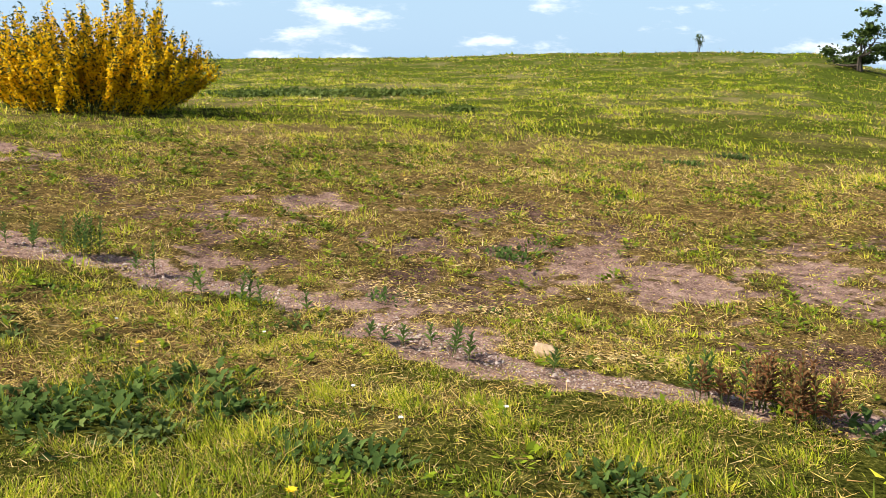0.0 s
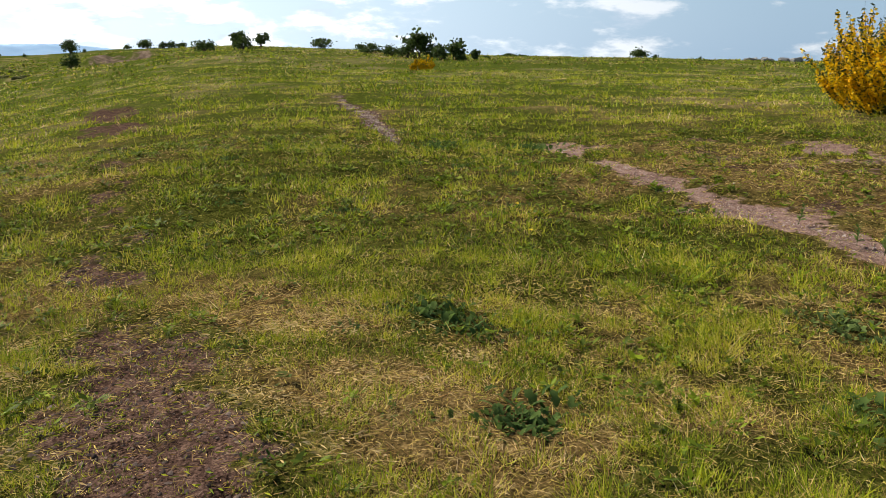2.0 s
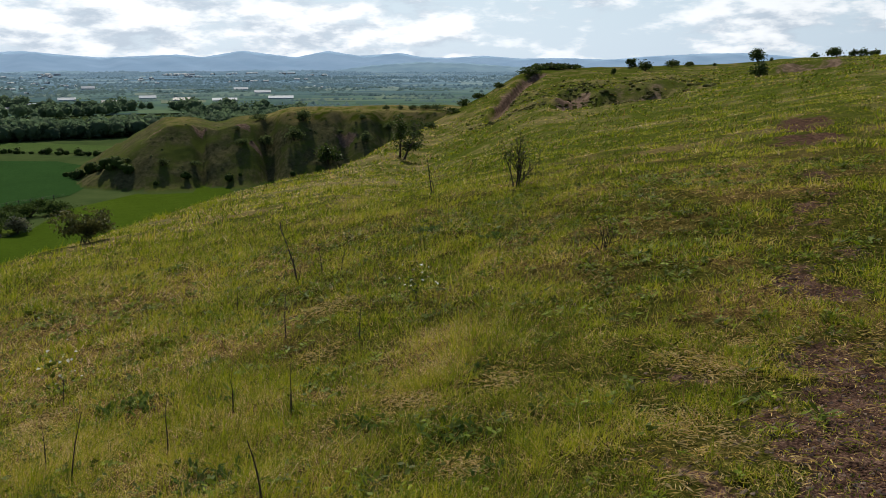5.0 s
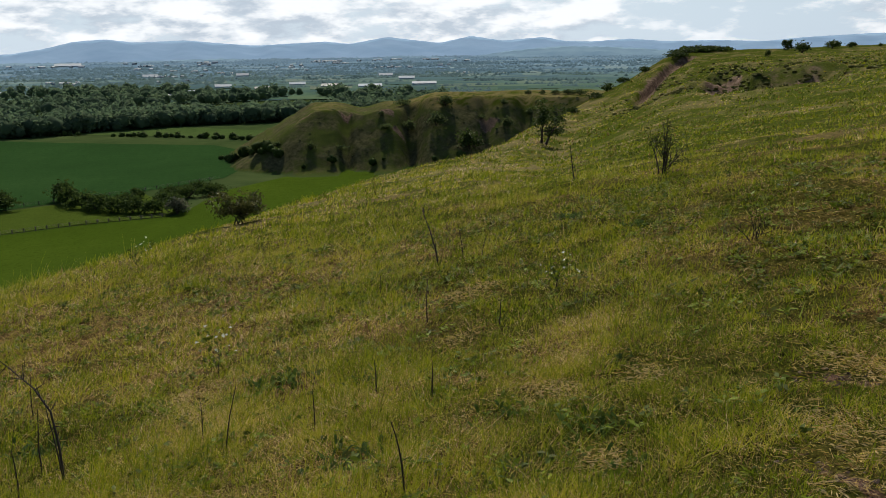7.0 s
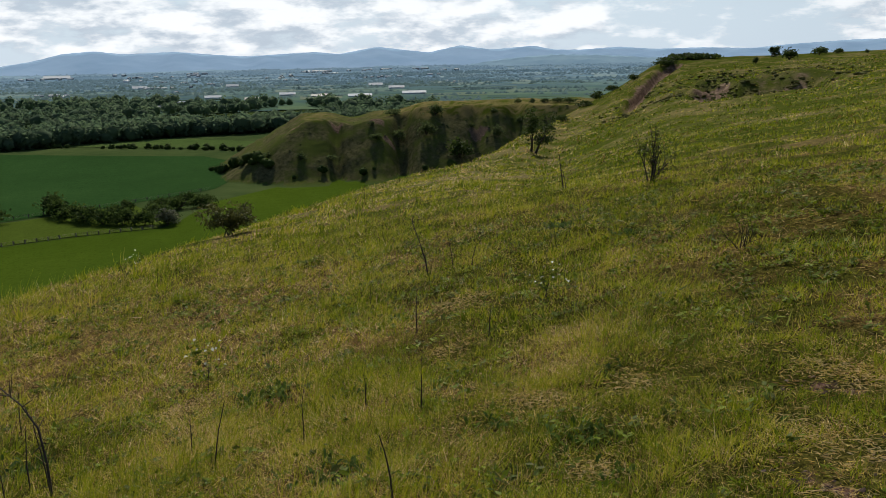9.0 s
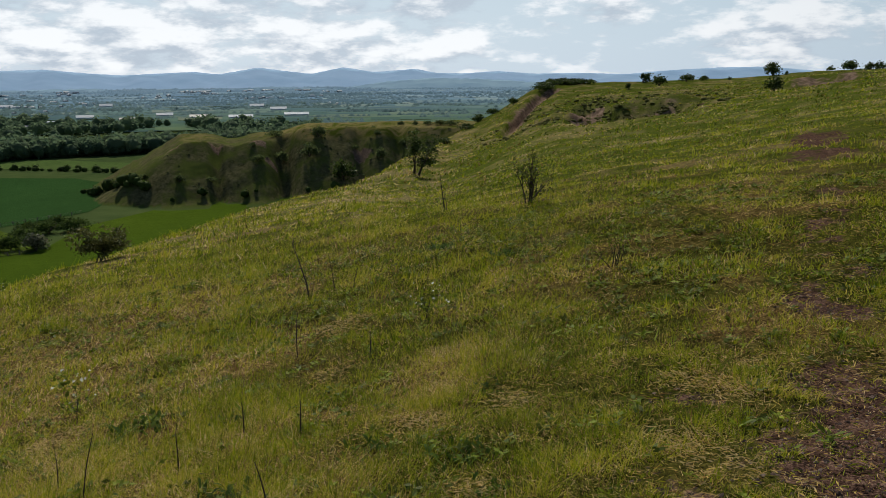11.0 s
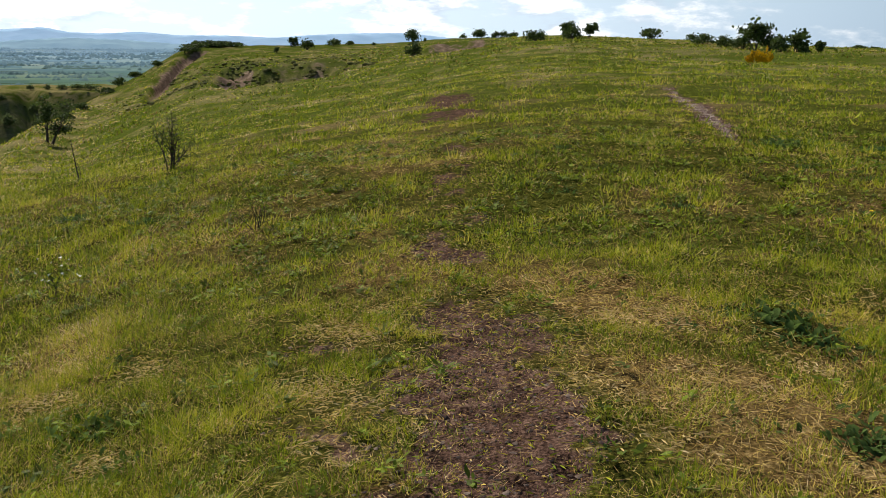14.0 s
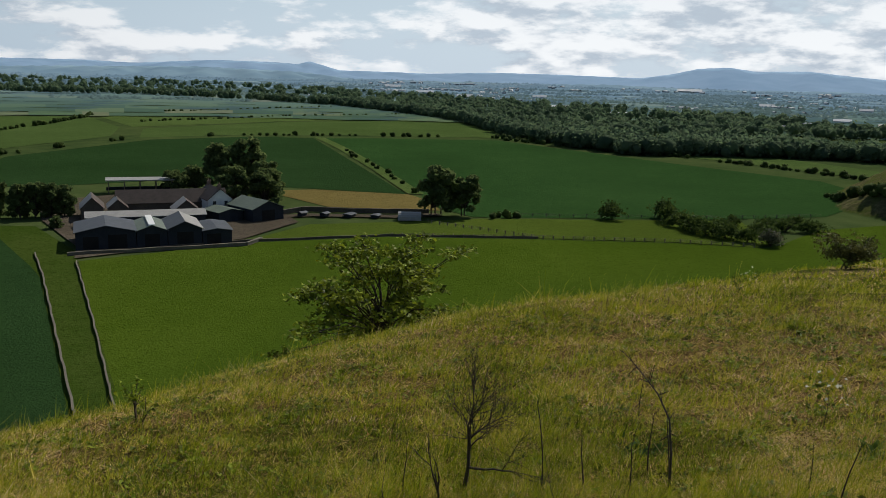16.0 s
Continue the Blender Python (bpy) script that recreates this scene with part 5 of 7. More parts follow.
# ---- broom in flower ----
def broom(label, x, y, height, width, seed, fronds=190):
    """Whippy stems fan out from the root; upright shoots on them carry the flowers and end in bare green tips."""
    r = np.random.RandomState(seed)
    t = thing("broom_bush", label, "bush", at_land(x, y, 0.05), "broom in flower")
    S, C, G = [], [], []
    scale = height / 2.0

    def shoot(p, h, L, q, bloom, gap):
        u = np.linspace(0, 1, 5)
        P = p + np.outer(u * L, h) + np.outer(u * u * L, (0, 0, 0.22)) + r.normal(size=(5, 3)) * 0.012 * scale * u[:, None]
        S.append([(a, q * (1 - 0.8 * b)) for a, b in zip(P, u)])
        v = r.uniform(bloom, gap, int(125 * L / scale * (gap - bloom))) * 4
        k = np.minimum(v.astype(int), 3)
        c = P[k] + (P[k + 1] - P[k]) * (v - k)[:, None] + r.normal(size=(len(v), 3)) * 0.032 * scale
        C.append(c)
        v = r.uniform(0.3, 1.0, int(26 * L / scale)) * 3.99
        k = v.astype(int)
        G.append(P[k] + (P[k + 1] - P[k]) * (v - k)[:, None] + r.normal(size=(len(v), 3)) * 0.02 * scale)
        return P

    for _ in range(fronds):
        a, f = r.uniform(0, 2 * np.pi), math.sqrt(r.rand())
        way = np.array([math.cos(a), math.sin(a), 0])
        base = way * f * width * 0.27 + r.normal(size=3) * 0.04 * width * np.array((1, 1, 0))
        tall = height * (0.92 - 0.50 * f ** 2.2) * r.uniform(0.52, 1.12)
        tip = way * width * (0.10 + 0.43 * f) * r.uniform(0.8, 1.1) + (0, 0, tall)
        h = tip - base
        L = float(np.linalg.norm(h))
        P = shoot(base, h / L, L * 0.92, 0.012 * scale, 0.36 if f < 0.7 else 0.12, r.uniform(0.78, 0.96))
        for _ in range(5):
            u = r.uniform(0.35, 0.9) * 4
            k = min(int(u), 3)
            p = P[k] + (P[k + 1] - P[k]) * (u - k)
            g = h / L * 0.6 + (0, 0, 0.55) + r.normal(size=3) * 0.2
            shoot(p, g / np.linalg.norm(g), r.uniform(0.22, 0.5) * scale, 0.006 * scale, 0.0, r.uniform(0.6, 0.95))
    V, F = tubes(S, 3)
    fast_part("branchwork", V, F, BROOM_GREEN, t, "green whippy stems")
    C = np.concatenate(C)
    C[:, 2] = np.abs(C[:, 2] - 0.05) + 0.05
    C = C[r.rand(len(C)) < np.clip(C[:, 2] / (0.16 * height), 0.1, 1)]
    V, F = leaves(C, 0.046 * max(scale, 0.8), r, long=1.3)
    fast_part("blossom", V, F, FLOWER_YELLOW, t, "dense yellow pea flowers")
    V, F = leaves(np.concatenate(G), 0.03 * max(scale, 0.7), r, long=3.0)
    fast_part("foliage", V, F, BROOM_GREEN, t, "small dark green leaves")
    return t


broom("large broom bush covered in golden yellow flowers", *[float(v) for v in polar(21.8, 19.2)], 2.0, 4.65, 301, 240)
broom("small broom bush in yellow flower before thorn trees", *[float(v) for v in polar(51.6, 48)], 0.82, 1.4, 302, 60)

# ---- wind-shaped thorns along the skyline: yaw, distance, height, width factor, lean ----
for k, (yaw, rr, h, sq, wind) in enumerate((
        (80.1, 150, 1.7, 0.7, 0.30), (69.65, 170, 0.95, 1.7, 0.4), (61.64, 112, 1.9, 0.9, 0.05), (51.9, 65, 2.15, 0.85, 0.0), (49.6, 62, 1.5, 1.1, 0.1), (48.44, 66, 0.85, 0.7, 0.1), (62.9, 88, 1.7, 1.1, 0.0))):
    make_tree("thorn_tree", "wind-bent hawthorn on the hilltop skyline", "tree", at_polar(yaw, rr, 0.1, 0), 320 + k, h, trunk=0.34, depth=2, leaf=0.06 * h + 0.07, per_tip=9, fuzz=0.085 * h, spread=0.9, cap=800, gaps=0.08,
              wind=(wind * math.cos(radians(yaw)), wind * math.sin(radians(yaw)), 0), stems=3, squash=sq * 0.85, low=0.03, group="skyline thorns", sides=4)
for k, (yaw, rr, h, w) in enumerate((
        (79.1, 140, 1.45, 2.4), (77.5, 150, 1.15, 2.3), (76.46, 151, 0.8, 1.3), (75.0, 150, 0.5, 0.6), (72.57, 158, 2.0, 2.5), (71.8, 160, 0.6, 0.6), (68.35, 150, 1.5, 2.5), (67.36, 150, 1.0, 1.6), (66.9, 150, 1.1, 1.5), (66.3, 148, 0.9, 1.7),
        (64.94, 82, 1.1, 1.8), (62.7, 86, 1.2, 1.7), (57.87, 118, 1.25, 2.8), (55.54, 105, 0.8, 1.5), (54.85, 84, 0.9, 1.7), (53.6, 70, 0.85, 1.2), (52.6, 67, 0.9, 1.2), (51.1, 65, 1.1, 1.1), (50.5, 61, 0.95, 1.4),
        (47.7, 78, 0.28, 0.6), (46.3, 92, 0.4, 1.4), (45.5, 92, 0.3, 1.5), (38.4, 100, 1.0, 1.9), (37.4, 101, 0.5, 0.7), (34.8, 100, 0.45, 0.4), (72.5, 84, 1.25, 1.5), (80.95, 131, 0.9, 0.8))):
    bush("rounded dark hawthorn bush on the hilltop skyline", *[float(v) for v in polar(yaw, rr)], h * 1.15, w, 345 + k, LEAF_HAW, "skyline thorns")

def pad_tree(name, label, m, seed, height, width, pads, mat):
    """A young tree: a forked trunk and spreading limbs that carry flat, overlapping pads of leaves with gaps between."""
    r = np.random.RandomState(seed)
    t = thing(name, label, "tree", m)
    S, C = [], []
    fork = np.array([0.0, 0.0, height * 0.36])
    S.append([(np.zeros(3), 0.026 * height), (fork * (1, 1, 0.5) + (0.05, 0, 0), 0.021 * height), (fork, 0.018 * height)])
    for k in range(pads):
        a = k * 2.4 + r.normal() * 0.3
        z = height * (0.26 + 0.70 * ((k + 0.5) / pads))
        room = 0.5 * width * math.sqrt(max(0.05, 1 - abs((z / height - 0.48) / 0.54) ** 2.0)) * (0.8 + 0.3 * math.sin(a * 2.0 + 1))
        f = r.uniform(0.25, 1.0)
        tip = np.array([math.cos(a) * room * f, math.sin(a) * room * f, z + r.normal() * 0.08])
        start = fork * (1, 1, r.uniform(0.75, 1.0)) + (0, 0, max(0, z - fork[2]) * 0.35)
        mid = start + (tip - start) * 0.55 + (0, 0, 0.06 * height * f)
        S.append([(start, 0.0062 * height), ((start + mid) / 2 + r.normal(size=3) * 0.06, 0.0048 * height), (mid, 0.0034 * height), (tip, 0.0012 * height)])
        for _ in range(3):
            twig_end = tip + r.normal(size=3) * (0.28, 0.28, 0.1)
            S.append([(mid + (tip - mid) * r.rand(), 0.003 * height), (twig_end, 0.001 * height)])
            C.append(twig_end + r.normal(size=(24, 3)) * (0.15, 0.15, 0.05))
        C.append(tip + r.normal(size=(34, 3)) * (0.2, 0.2, 0.06))
    V, F = tubes(S, 5)
    fast_part("trunk", V, F, BARK, t)
    V, F = leaves(np.concatenate(C), 0.105, r, 0.9, 1.35)
    fast_part("crown", V, F, mat, t)
    return t


make_tree("hawthorn", "gnarled hawthorn with layered dark green crown", "tree", at_polar(-22.0, 52, 0.4), 371, 3.6, trunk=0.34, depth=3, leaf=0.15, per_tip=14, fuzz=0.15, spread=0.85, stems=1, squash=1.1, lift=0.0, thick=0.05, cap=1900, gaps=0.35, low=0.22)
make_tree("shrub", "thin bare-stemmed shrub on the skyline", "shrub", at_polar(-13.0, 64, 0.1), 372, 1.4, trunk=0.5, depth=2, leaf=0.08, per_tip=4, fuzz=0.08, stems=3, squash=0.8, cap=130)
make_tree("hawthorn", "small hawthorn leaning over the brow", "tree", at_polar(94.35, 59, 0.1), 373, 3.0, trunk=0.42, depth=3, leaf=0.10, per_tip=9, fuzz=0.16, stems=2, squash=0.8, cap=1500, gaps=0.25, low=0.2, wind=(0.02, 0.08, 0))
make_tree("hawthorn", "low spreading hawthorn on the edge of the slope", "bush", at_land(-25.0, -11.4, 0.05), 374, 1.12, trunk=0.4, depth=3, leaf=0.06, per_tip=7, fuzz=0.08, stems=4, squash=1.35, cap=2200, gaps=0.3, low=0.15, wind=(0, -0.05, 0),
          mat=leaf_mat("dry_hawthorn", (0.04, 0.05, 0.015), (0.14, 0.14, 0.04)))
pad_tree("sycamore_sapling", "young broadleaf tree with layered fresh leaves below the brow", at_polar(142.4, 22.8, 0.45), 375, 4.2, 6.6, 70, LEAF_ASH)
LEAF_SAPLING = leaf_mat("sapling_leaves", (0.035, 0.05, 0.012), (0.17, 0.18, 0.035), 0.3)
make_tree("sapling", "young hawthorn sapling with sparse leaves", "sapling", at_land(-17.0, 0.3, 0.03), 376, 1.05, trunk=0.6, depth=1, leaf=0.042, per_tip=5, fuzz=0.07, stems=8, squash=0.65, cap=270, low=0.02, mat=LEAF_SAPLING, thick=0.045)
make_tree("sapling", "low leafy hawthorn seedling in the grass", "sapling", at_land(-10.4, 0.9, 0.03), 377, 0.4, trunk=0.6, depth=1, leaf=0.022, per_tip=4, fuzz=0.04, stems=6, squash=1.0, mat=LEAF_ASH, cap=150, low=0.02)
make_tree("sapling", "leafy sprig on the brow of the slope", "sapling", at_polar(158.8, 10.2, 0.03), 378, 0.5, trunk=0.6, depth=1, leaf=0.035, per_tip=6, fuzz=0.04, stems=3, squash=0.8, cap=110, mat=LEAF_ASH)
make_tree("sapling", "small sprig on the edge of the slope", "sapling", at_land(-15.9, -9.5, 0.03), 379, 0.42, trunk=0.6, depth=1, leaf=0.03, per_tip=4, fuzz=0.03, stems=2, squash=0.6, cap=60, mat=LEAF_ASH)

# dark scrub on the far shoulder above the quarry
for k, (yaw, rr, h, w) in enumerate(((85.6, 146, 0.8, 4), (85.0, 147, 1.0, 5), (84.3, 148, 0.9, 5), (83.6, 149, 0.7, 4), (86.2, 143, 1.0, 3), (88.0, 138, 0.9, 2), (91.0, 118, 0.9, 2), (92.4, 105, 0.8, 1.6), (93.3, 92, 0.7, 1.5),
                                     (90.2, 127, 1.0, 1.9), (89.3, 133, 0.9, 1.8))):
    bush("dark gorse scrub on the shoulder of the hill", *[float(v) for v in polar(yaw, rr)], h, w, 400 + k, None, "shoulder scrub")
# low bramble patch on the grass
LEAF_BRAMBLE = leaf_mat("bramble_leaves", (0.05, 0.08, 0.016), (0.16, 0.20, 0.04))
for k, (yaw, rr, w) in enumerate(((13.5, 30, 2.6), (11.5, 31, 2.4), (9.6, 30, 2.2), (7.6, 31, 2.6), (5.6, 30.5, 2.4), (3.6, 31, 2.0), (15.0, 29, 1.6), (0.2, 24, 1.0))):
    bush("low dark bramble patch in the meadow", *[float(v) for v in polar(yaw, rr)], 0.26, w, 420 + k, LEAF_BRAMBLE, "brambles", "bramble")


# ---- herbs and weeds ----
LEAF_WEED = leaf_mat("weed_leaves", (0.028, 0.060, 0.012), (0.125, 0.185, 0.042), 0.4, 0.85, 3.0)
LEAF_GREY = leaf_mat("thistle_leaves", (0.055, 0.09, 0.025), (0.18, 0.23, 0.06), 0.35, 0.85, 3.0)
LEAF_BRIGHT = leaf_mat("bright_weed_leaves", (0.036, 0.076, 0.010), (0.135, 0.20, 0.03), 0.35, 0.85, 3.0)
LEAF_RUST = leaf_mat("rusty_dock", (0.07, 0.05, 0.015), (0.24, 0.10, 0.04), 0.2, 0.7, 3.0)
BLOSSOM = leaf_mat("white_blossom", (0.55, 0.55, 0.42), (0.8, 0.8, 0.7), 0.3)
STALK = leaf_mat("green_stalks", (0.05, 0.07, 0.02), (0.12, 0.13, 0.04), 0.1)


def blades(r, roots, heads, length, width, droop=0.4, folds=5, lobes=0.0):
    """Long leaves with a spine that arches over; lobes gives them toothed edges."""
    V, F, n0 = [], [], 0
    for p, h, L, w in zip(roots, heads, length, width):
        p, h = np.array(p, float), np.array(h, float) / np.linalg.norm(h)
        side = np.cross(h, (0, 0, 1.0))
        side /= np.linalg.norm(side) + 1e-9
        side = side + np.array([0, 0, r.normal() * 0.25])
        for k in range(folds + 1):
            u = k / folds
            c = p + h * L * u + np.array([0, 0, -droop * L * u * u])
            ww = w * math.sin(math.pi * (0.08 + 0.92 * u) ** 0.8) * (1 + lobes * (1 if k % 2 else -1)) * 0.5 + 0.0008
            up = np.array([0, 0, 0.28 * ww])
            V += [c - side * ww + up, c, c + side * ww + up]
        for k in range(folds):
            i = n0 + 3 * k
            F += [(i, i + 1, i + 4), (i, i + 4, i + 3), (i + 1, i + 2, i + 5), (i + 1, i + 5, i + 4)]
        n0 += 3 * (folds + 1)
    return np.array(V), np.array(F)


SPOTS = []


def rosette(name, label, x, y, width, height, seed, mat, n=34, lobes=0.3):
    """A clump of broad leaves from one root."""
    r = np.random.RandomState(seed)
    t = thing(name, label, "plant", at_land(x, y, 0.01, 0, 1.15), "leafy clumps")
    SPOTS.append((x, y, width * 0.36))
    a = r.uniform(0, 2 * np.pi, n)
    up = r.uniform(0.5, 2.4, n)
    roots = np.stack([np.cos(a) * width * 0.12 * r.rand(n), np.sin(a) * width * 0.12 * r.rand(n), 0 * a], -1)
    roots[:, :2] += r.normal(size=(n, 2)) * width * 0.2
    heads = np.stack([np.cos(a), np.sin(a), up], -1)
    L = r.uniform(0.10, 0.25, n) * math.hypot(width * 0.7, height)
    V, F = blades(r, roots, heads, L, L * r.uniform(0.16, 0.34, n), 0.4, 5, lobes)
    fast_part("leaves", V, F, mat, t)
    return t


def willowherb(label, x, y, height, seed, stems=1, mat=None):
    """Upright leafy stems with narrow leaves in whorls."""
    r = np.random.RandomState(seed)
    t = thing("willowherb", label, "plant", at_land(x, y, 0.01, 0, 1.2), "willowherb by the track")
    SPOTS.append((x, y, 0.07))
    for _ in range(stems):
        o = np.array([*(r.normal(size=2) * 0.05 * (stems > 1)), 0])
        lean = np.array([*(r.normal(size=2) * 0.14), 1.0])
        H = height * r.uniform(0.7, 1.05)
        V, F = tubes([[(o + lean * H * u, 0.0035 * (1 - 0.6 * u)) for u in np.linspace(0, 1, 4)]], 4)
        stem = fast_part("stem", V, F, STALK, t)
        n = int(10 + H * 55)
        k = np.arange(n)
        u, a = 0.2 + 0.8 * k / n, k * 2.4
        roots = o + lean * H * u[:, None]
        heads = np.stack([np.cos(a), np.sin(a), 0.5 + 0.9 * u], -1)
        L = 0.07 * (1.15 - 0.55 * u) * r.uniform(0.8, 1.2, n)
        V, F = blades(r, roots, heads, L, L * 0.26, 0.3, 3)
        fast_part("foliage", V, F, mat or LEAF_WEED, stem)


for k, (x, y, h, n) in enumerate(((-3.13, 6.97, 0.34, 7), (-2.63, 6.71, 0.22, 1), (-2.5, 6.75, 0.2, 1), (-1.95, 6.21, 0.17, 1), (-2.07, 6.36, 0.19, 1), (-1.5, 6.05, 0.24, 3), (-1.15, 6.06, 0.17, 1), (-0.55, 5.51, 0.1, 1),
                                  (-0.66, 5.6, 0.1, 1), (-0.24, 5.49, 0.13, 1), (-0.07, 5.31, 0.2, 2), (0.0, 5.25, 0.17, 1), (-3.6, 7.0, 0.2, 1), (-3.9, 7.15, 0.16, 1), (-3.75, 7.25, 0.18, 2), (-4.6, 7.45, 0.17, 1), (0.5, 5.1, 0.14, 1),
                                  (1.3, 4.85, 0.2, 2), (1.45, 4.8, 0.25, 2), (-0.42, 5.45, 0.1, 1))):
    willowherb("upright willowherb with narrow leaves beside the track", x, y, h, 430 + k, n)
for k, (x, y, w, h, mat, lab) in enumerate((
        (-1.42, 4.28, 0.75, 0.26, LEAF_WEED, "clump of lobed dark green leaves in grass"), (-1.75, 4.1, 0.6, 0.22, LEAF_WEED, "clump of lobed dark green leaves in grass"), (-1.44, 3.63, 0.5, 0.2, LEAF_GREY, "pale toothed thistle leaves in grass"), (-1.85, 3.65, 0.7, 0.24, LEAF_WEED, "clump of lobed dark green leaves in grass"),
        (-2.1, 3.85, 0.6, 0.2, LEAF_WEED, "clump of lobed dark green leaves in grass"), (-1.15, 4.05, 0.55, 0.22, LEAF_WEED, "clump of lobed dark green leaves in grass"), (-0.39, 3.5, 0.5, 0.18, LEAF_WEED, "low dark leafy weed in grass"), (0.66, 3.43, 0.55, 0.16, LEAF_WEED, "low dark leafy weed in grass"), (-0.75, 3.7, 0.4, 0.14, LEAF_WEED, "low dark leafy weed in grass"),
        (-4.67, 3.28, 0.6, 0.24, LEAF_WEED, "bushy clump of dark green leaves"), (-4.35, 3.2, 0.5, 0.2, LEAF_WEED, "bushy clump of dark green leaves"), (-4.9, 3.05, 0.35, 0.16, LEAF_WEED, "bushy clump of dark green leaves"),
        (-3.05, 2.42, 0.5, 0.2, LEAF_WEED, "tuft of long dark green leaves"), (-7.85, 4.68, 0.4, 0.16, LEAF_WEED, "small leafy weed in short turf"), (-2.95, 4.98, 0.55, 0.2, LEAF_GREY, "grey-green thistle clump in the grass"), (-2.75, 4.85, 0.4, 0.15, LEAF_GREY, "grey-green thistle clump in the grass"),
        (-8.86, 7.01, 0.4, 0.14, LEAF_WEED, "small leafy weed in short turf"), (-5.61, 7.35, 0.4, 0.1, LEAF_WEED, "flat leafy weed beside the track"), (-6.46, 7.8, 0.35, 0.1, LEAF_WEED, "flat leafy weed beside the track"), (-8.12, 7.21, 0.4, 0.14, LEAF_WEED, "small leafy weed in short turf"),
        (0.31, 8.49, 0.6, 0.16, LEAF_WEED, "leafy weed at the edge of bare soil"), (-0.7, 6.6, 0.4, 0.1, LEAF_WEED, "small leafy weed in short turf"), (1.78, 11.57, 0.4, 0.14, LEAF_WEED, "small leafy weed in short turf"), (3.23, 14.38, 0.6, 0.25, LEAF_WEED, "dark leafy weed in the meadow"), (4.3, 15.6, 0.7, 0.4, LEAF_HAW, "dark leafy weed in the meadow"),
        (-7.36, -3.31, 0.65, 0.16, LEAF_BRIGHT, "low patch of bright green leaves"), (-7.0, -2.45, 0.4, 0.12, LEAF_WEED, "low leafy weed in long grass"), (-13.9, -1.1, 0.5, 0.25, LEAF_WEED, "dark leafy weed in long grass"), (-5.0, -2.0, 0.5, 0.16, LEAF_WEED, "low leafy weed in long grass"), (-5.6, -1.2, 0.45, 0.15, LEAF_BRIGHT, "low leafy weed in long grass"),
        (-5.2, -0.7, 0.45, 0.16, LEAF_BRIGHT, "low leafy weed in long grass"), (-5.0, 2.05, 0.25, 0.08, LEAF_WEED, "small leafy weed on the path edge"), (-12.6, -0.2, 0.5, 0.2, LEAF_WEED, "dark leafy weed in long grass"), (-9.6, 9.0, 0.8, 0.2, LEAF_WEED, "dark leafy weed in the meadow"), (-10.6, 8.2, 0.9, 0.25, LEAF_WEED, "dark leafy weed in the meadow"),
        (-1.2, 5.75, 0.45, 0.12, LEAF_WEED, "flat leafy weed beside the track"), (2.1, 4.35, 0.6, 0.2, LEAF_WEED, "tuft of bright green leaves by the track"), (-6.2, -4.8, 0.5, 0.2, LEAF_WEED, "low leafy weed in long grass"))):
    rosette("leafy_weed", lab, x, y, w, h, 460 + k, mat, n=120 if w > 0.45 else 64, lobes=0.45 if mat in (LEAF_GREY,) or k < 6 else 0.12)
for k, (x, y, w, h, m) in enumerate(((-4.12, 3.25, 0.4, 0.2, 0), (-4.77, 2.64, 0.3, 0.14, 0), (-5.35, 2.13, 0.22, 0.08, 0), (-3.14, 2.54, 0.6, 0.26, 0), (-3.49, 2.0, 0.3, 0.12, 0), (-5.24, 0.4, 0.3, 0.14, 1), (-3.49, 1.39, 0.26, 0.08, 0), (-5.99, 1.31, 0.25, 0.08, 0),
                                  (-7.1, -3.14, 0.6, 0.14, 1), (-5.3, -0.58, 0.4, 0.18, 1), (-4.63, -0.5, 0.45, 0.16, 1), (-4.84, -0.98, 0.35, 0.16, 0), (-6.61, -0.48, 0.35, 0.15, 0), (-11.2, -1.6, 0.4, 0.15, 0), (-12.58, -3.1, 0.4, 0.15, 0),
                                  (-1.5, 4.53, 0.45, 0.2, 1), (-1.54, 3.79, 0.5, 0.22, 0), (-0.72, 3.45, 0.4, 0.16, 0), (-0.47, 3.44, 0.4, 0.16, 0), (-0.49, 4.15, 0.3, 0.1, 0), (-2.97, 6.0, 0.4, 0.18, 1), (-2.46, 6.29, 0.3, 0.14, 0), (0.69, 8.96, 0.5, 0.12, 1),
                                  (0.17, 6.41, 0.3, 0.09, 0), (-0.85, 5.57, 0.3, 0.09, 0), (-1.56, 5.17, 0.35, 0.12, 1), (0.6, 3.47, 0.5, 0.16, 0), (-9.0, 4.0, 0.4, 0.15, 0), (-11.5, 5.2, 0.5, 0.2, 0), (-6.9, 6.0, 0.35, 0.14, 0))):
    rosette("leafy_weed", "low clump of broad green leaves in the turf" if m else "dark green leafy weed in the turf", x, y, w, h, 620 + k, LEAF_BRIGHT if m else LEAF_WEED, n=44 if w > 0.35 else 26, lobes=0.3)
for k, (x, y, h, n) in enumerate(((1.56, 4.62, 0.26, 8), (1.72, 4.5, 0.28, 9), (1.4, 4.75, 0.2, 5), (1.88, 4.55, 0.24, 6))):
    willowherb("rust-red dried dock stems beside the track", x, y, h, 520 + k, n, LEAF_RUST)


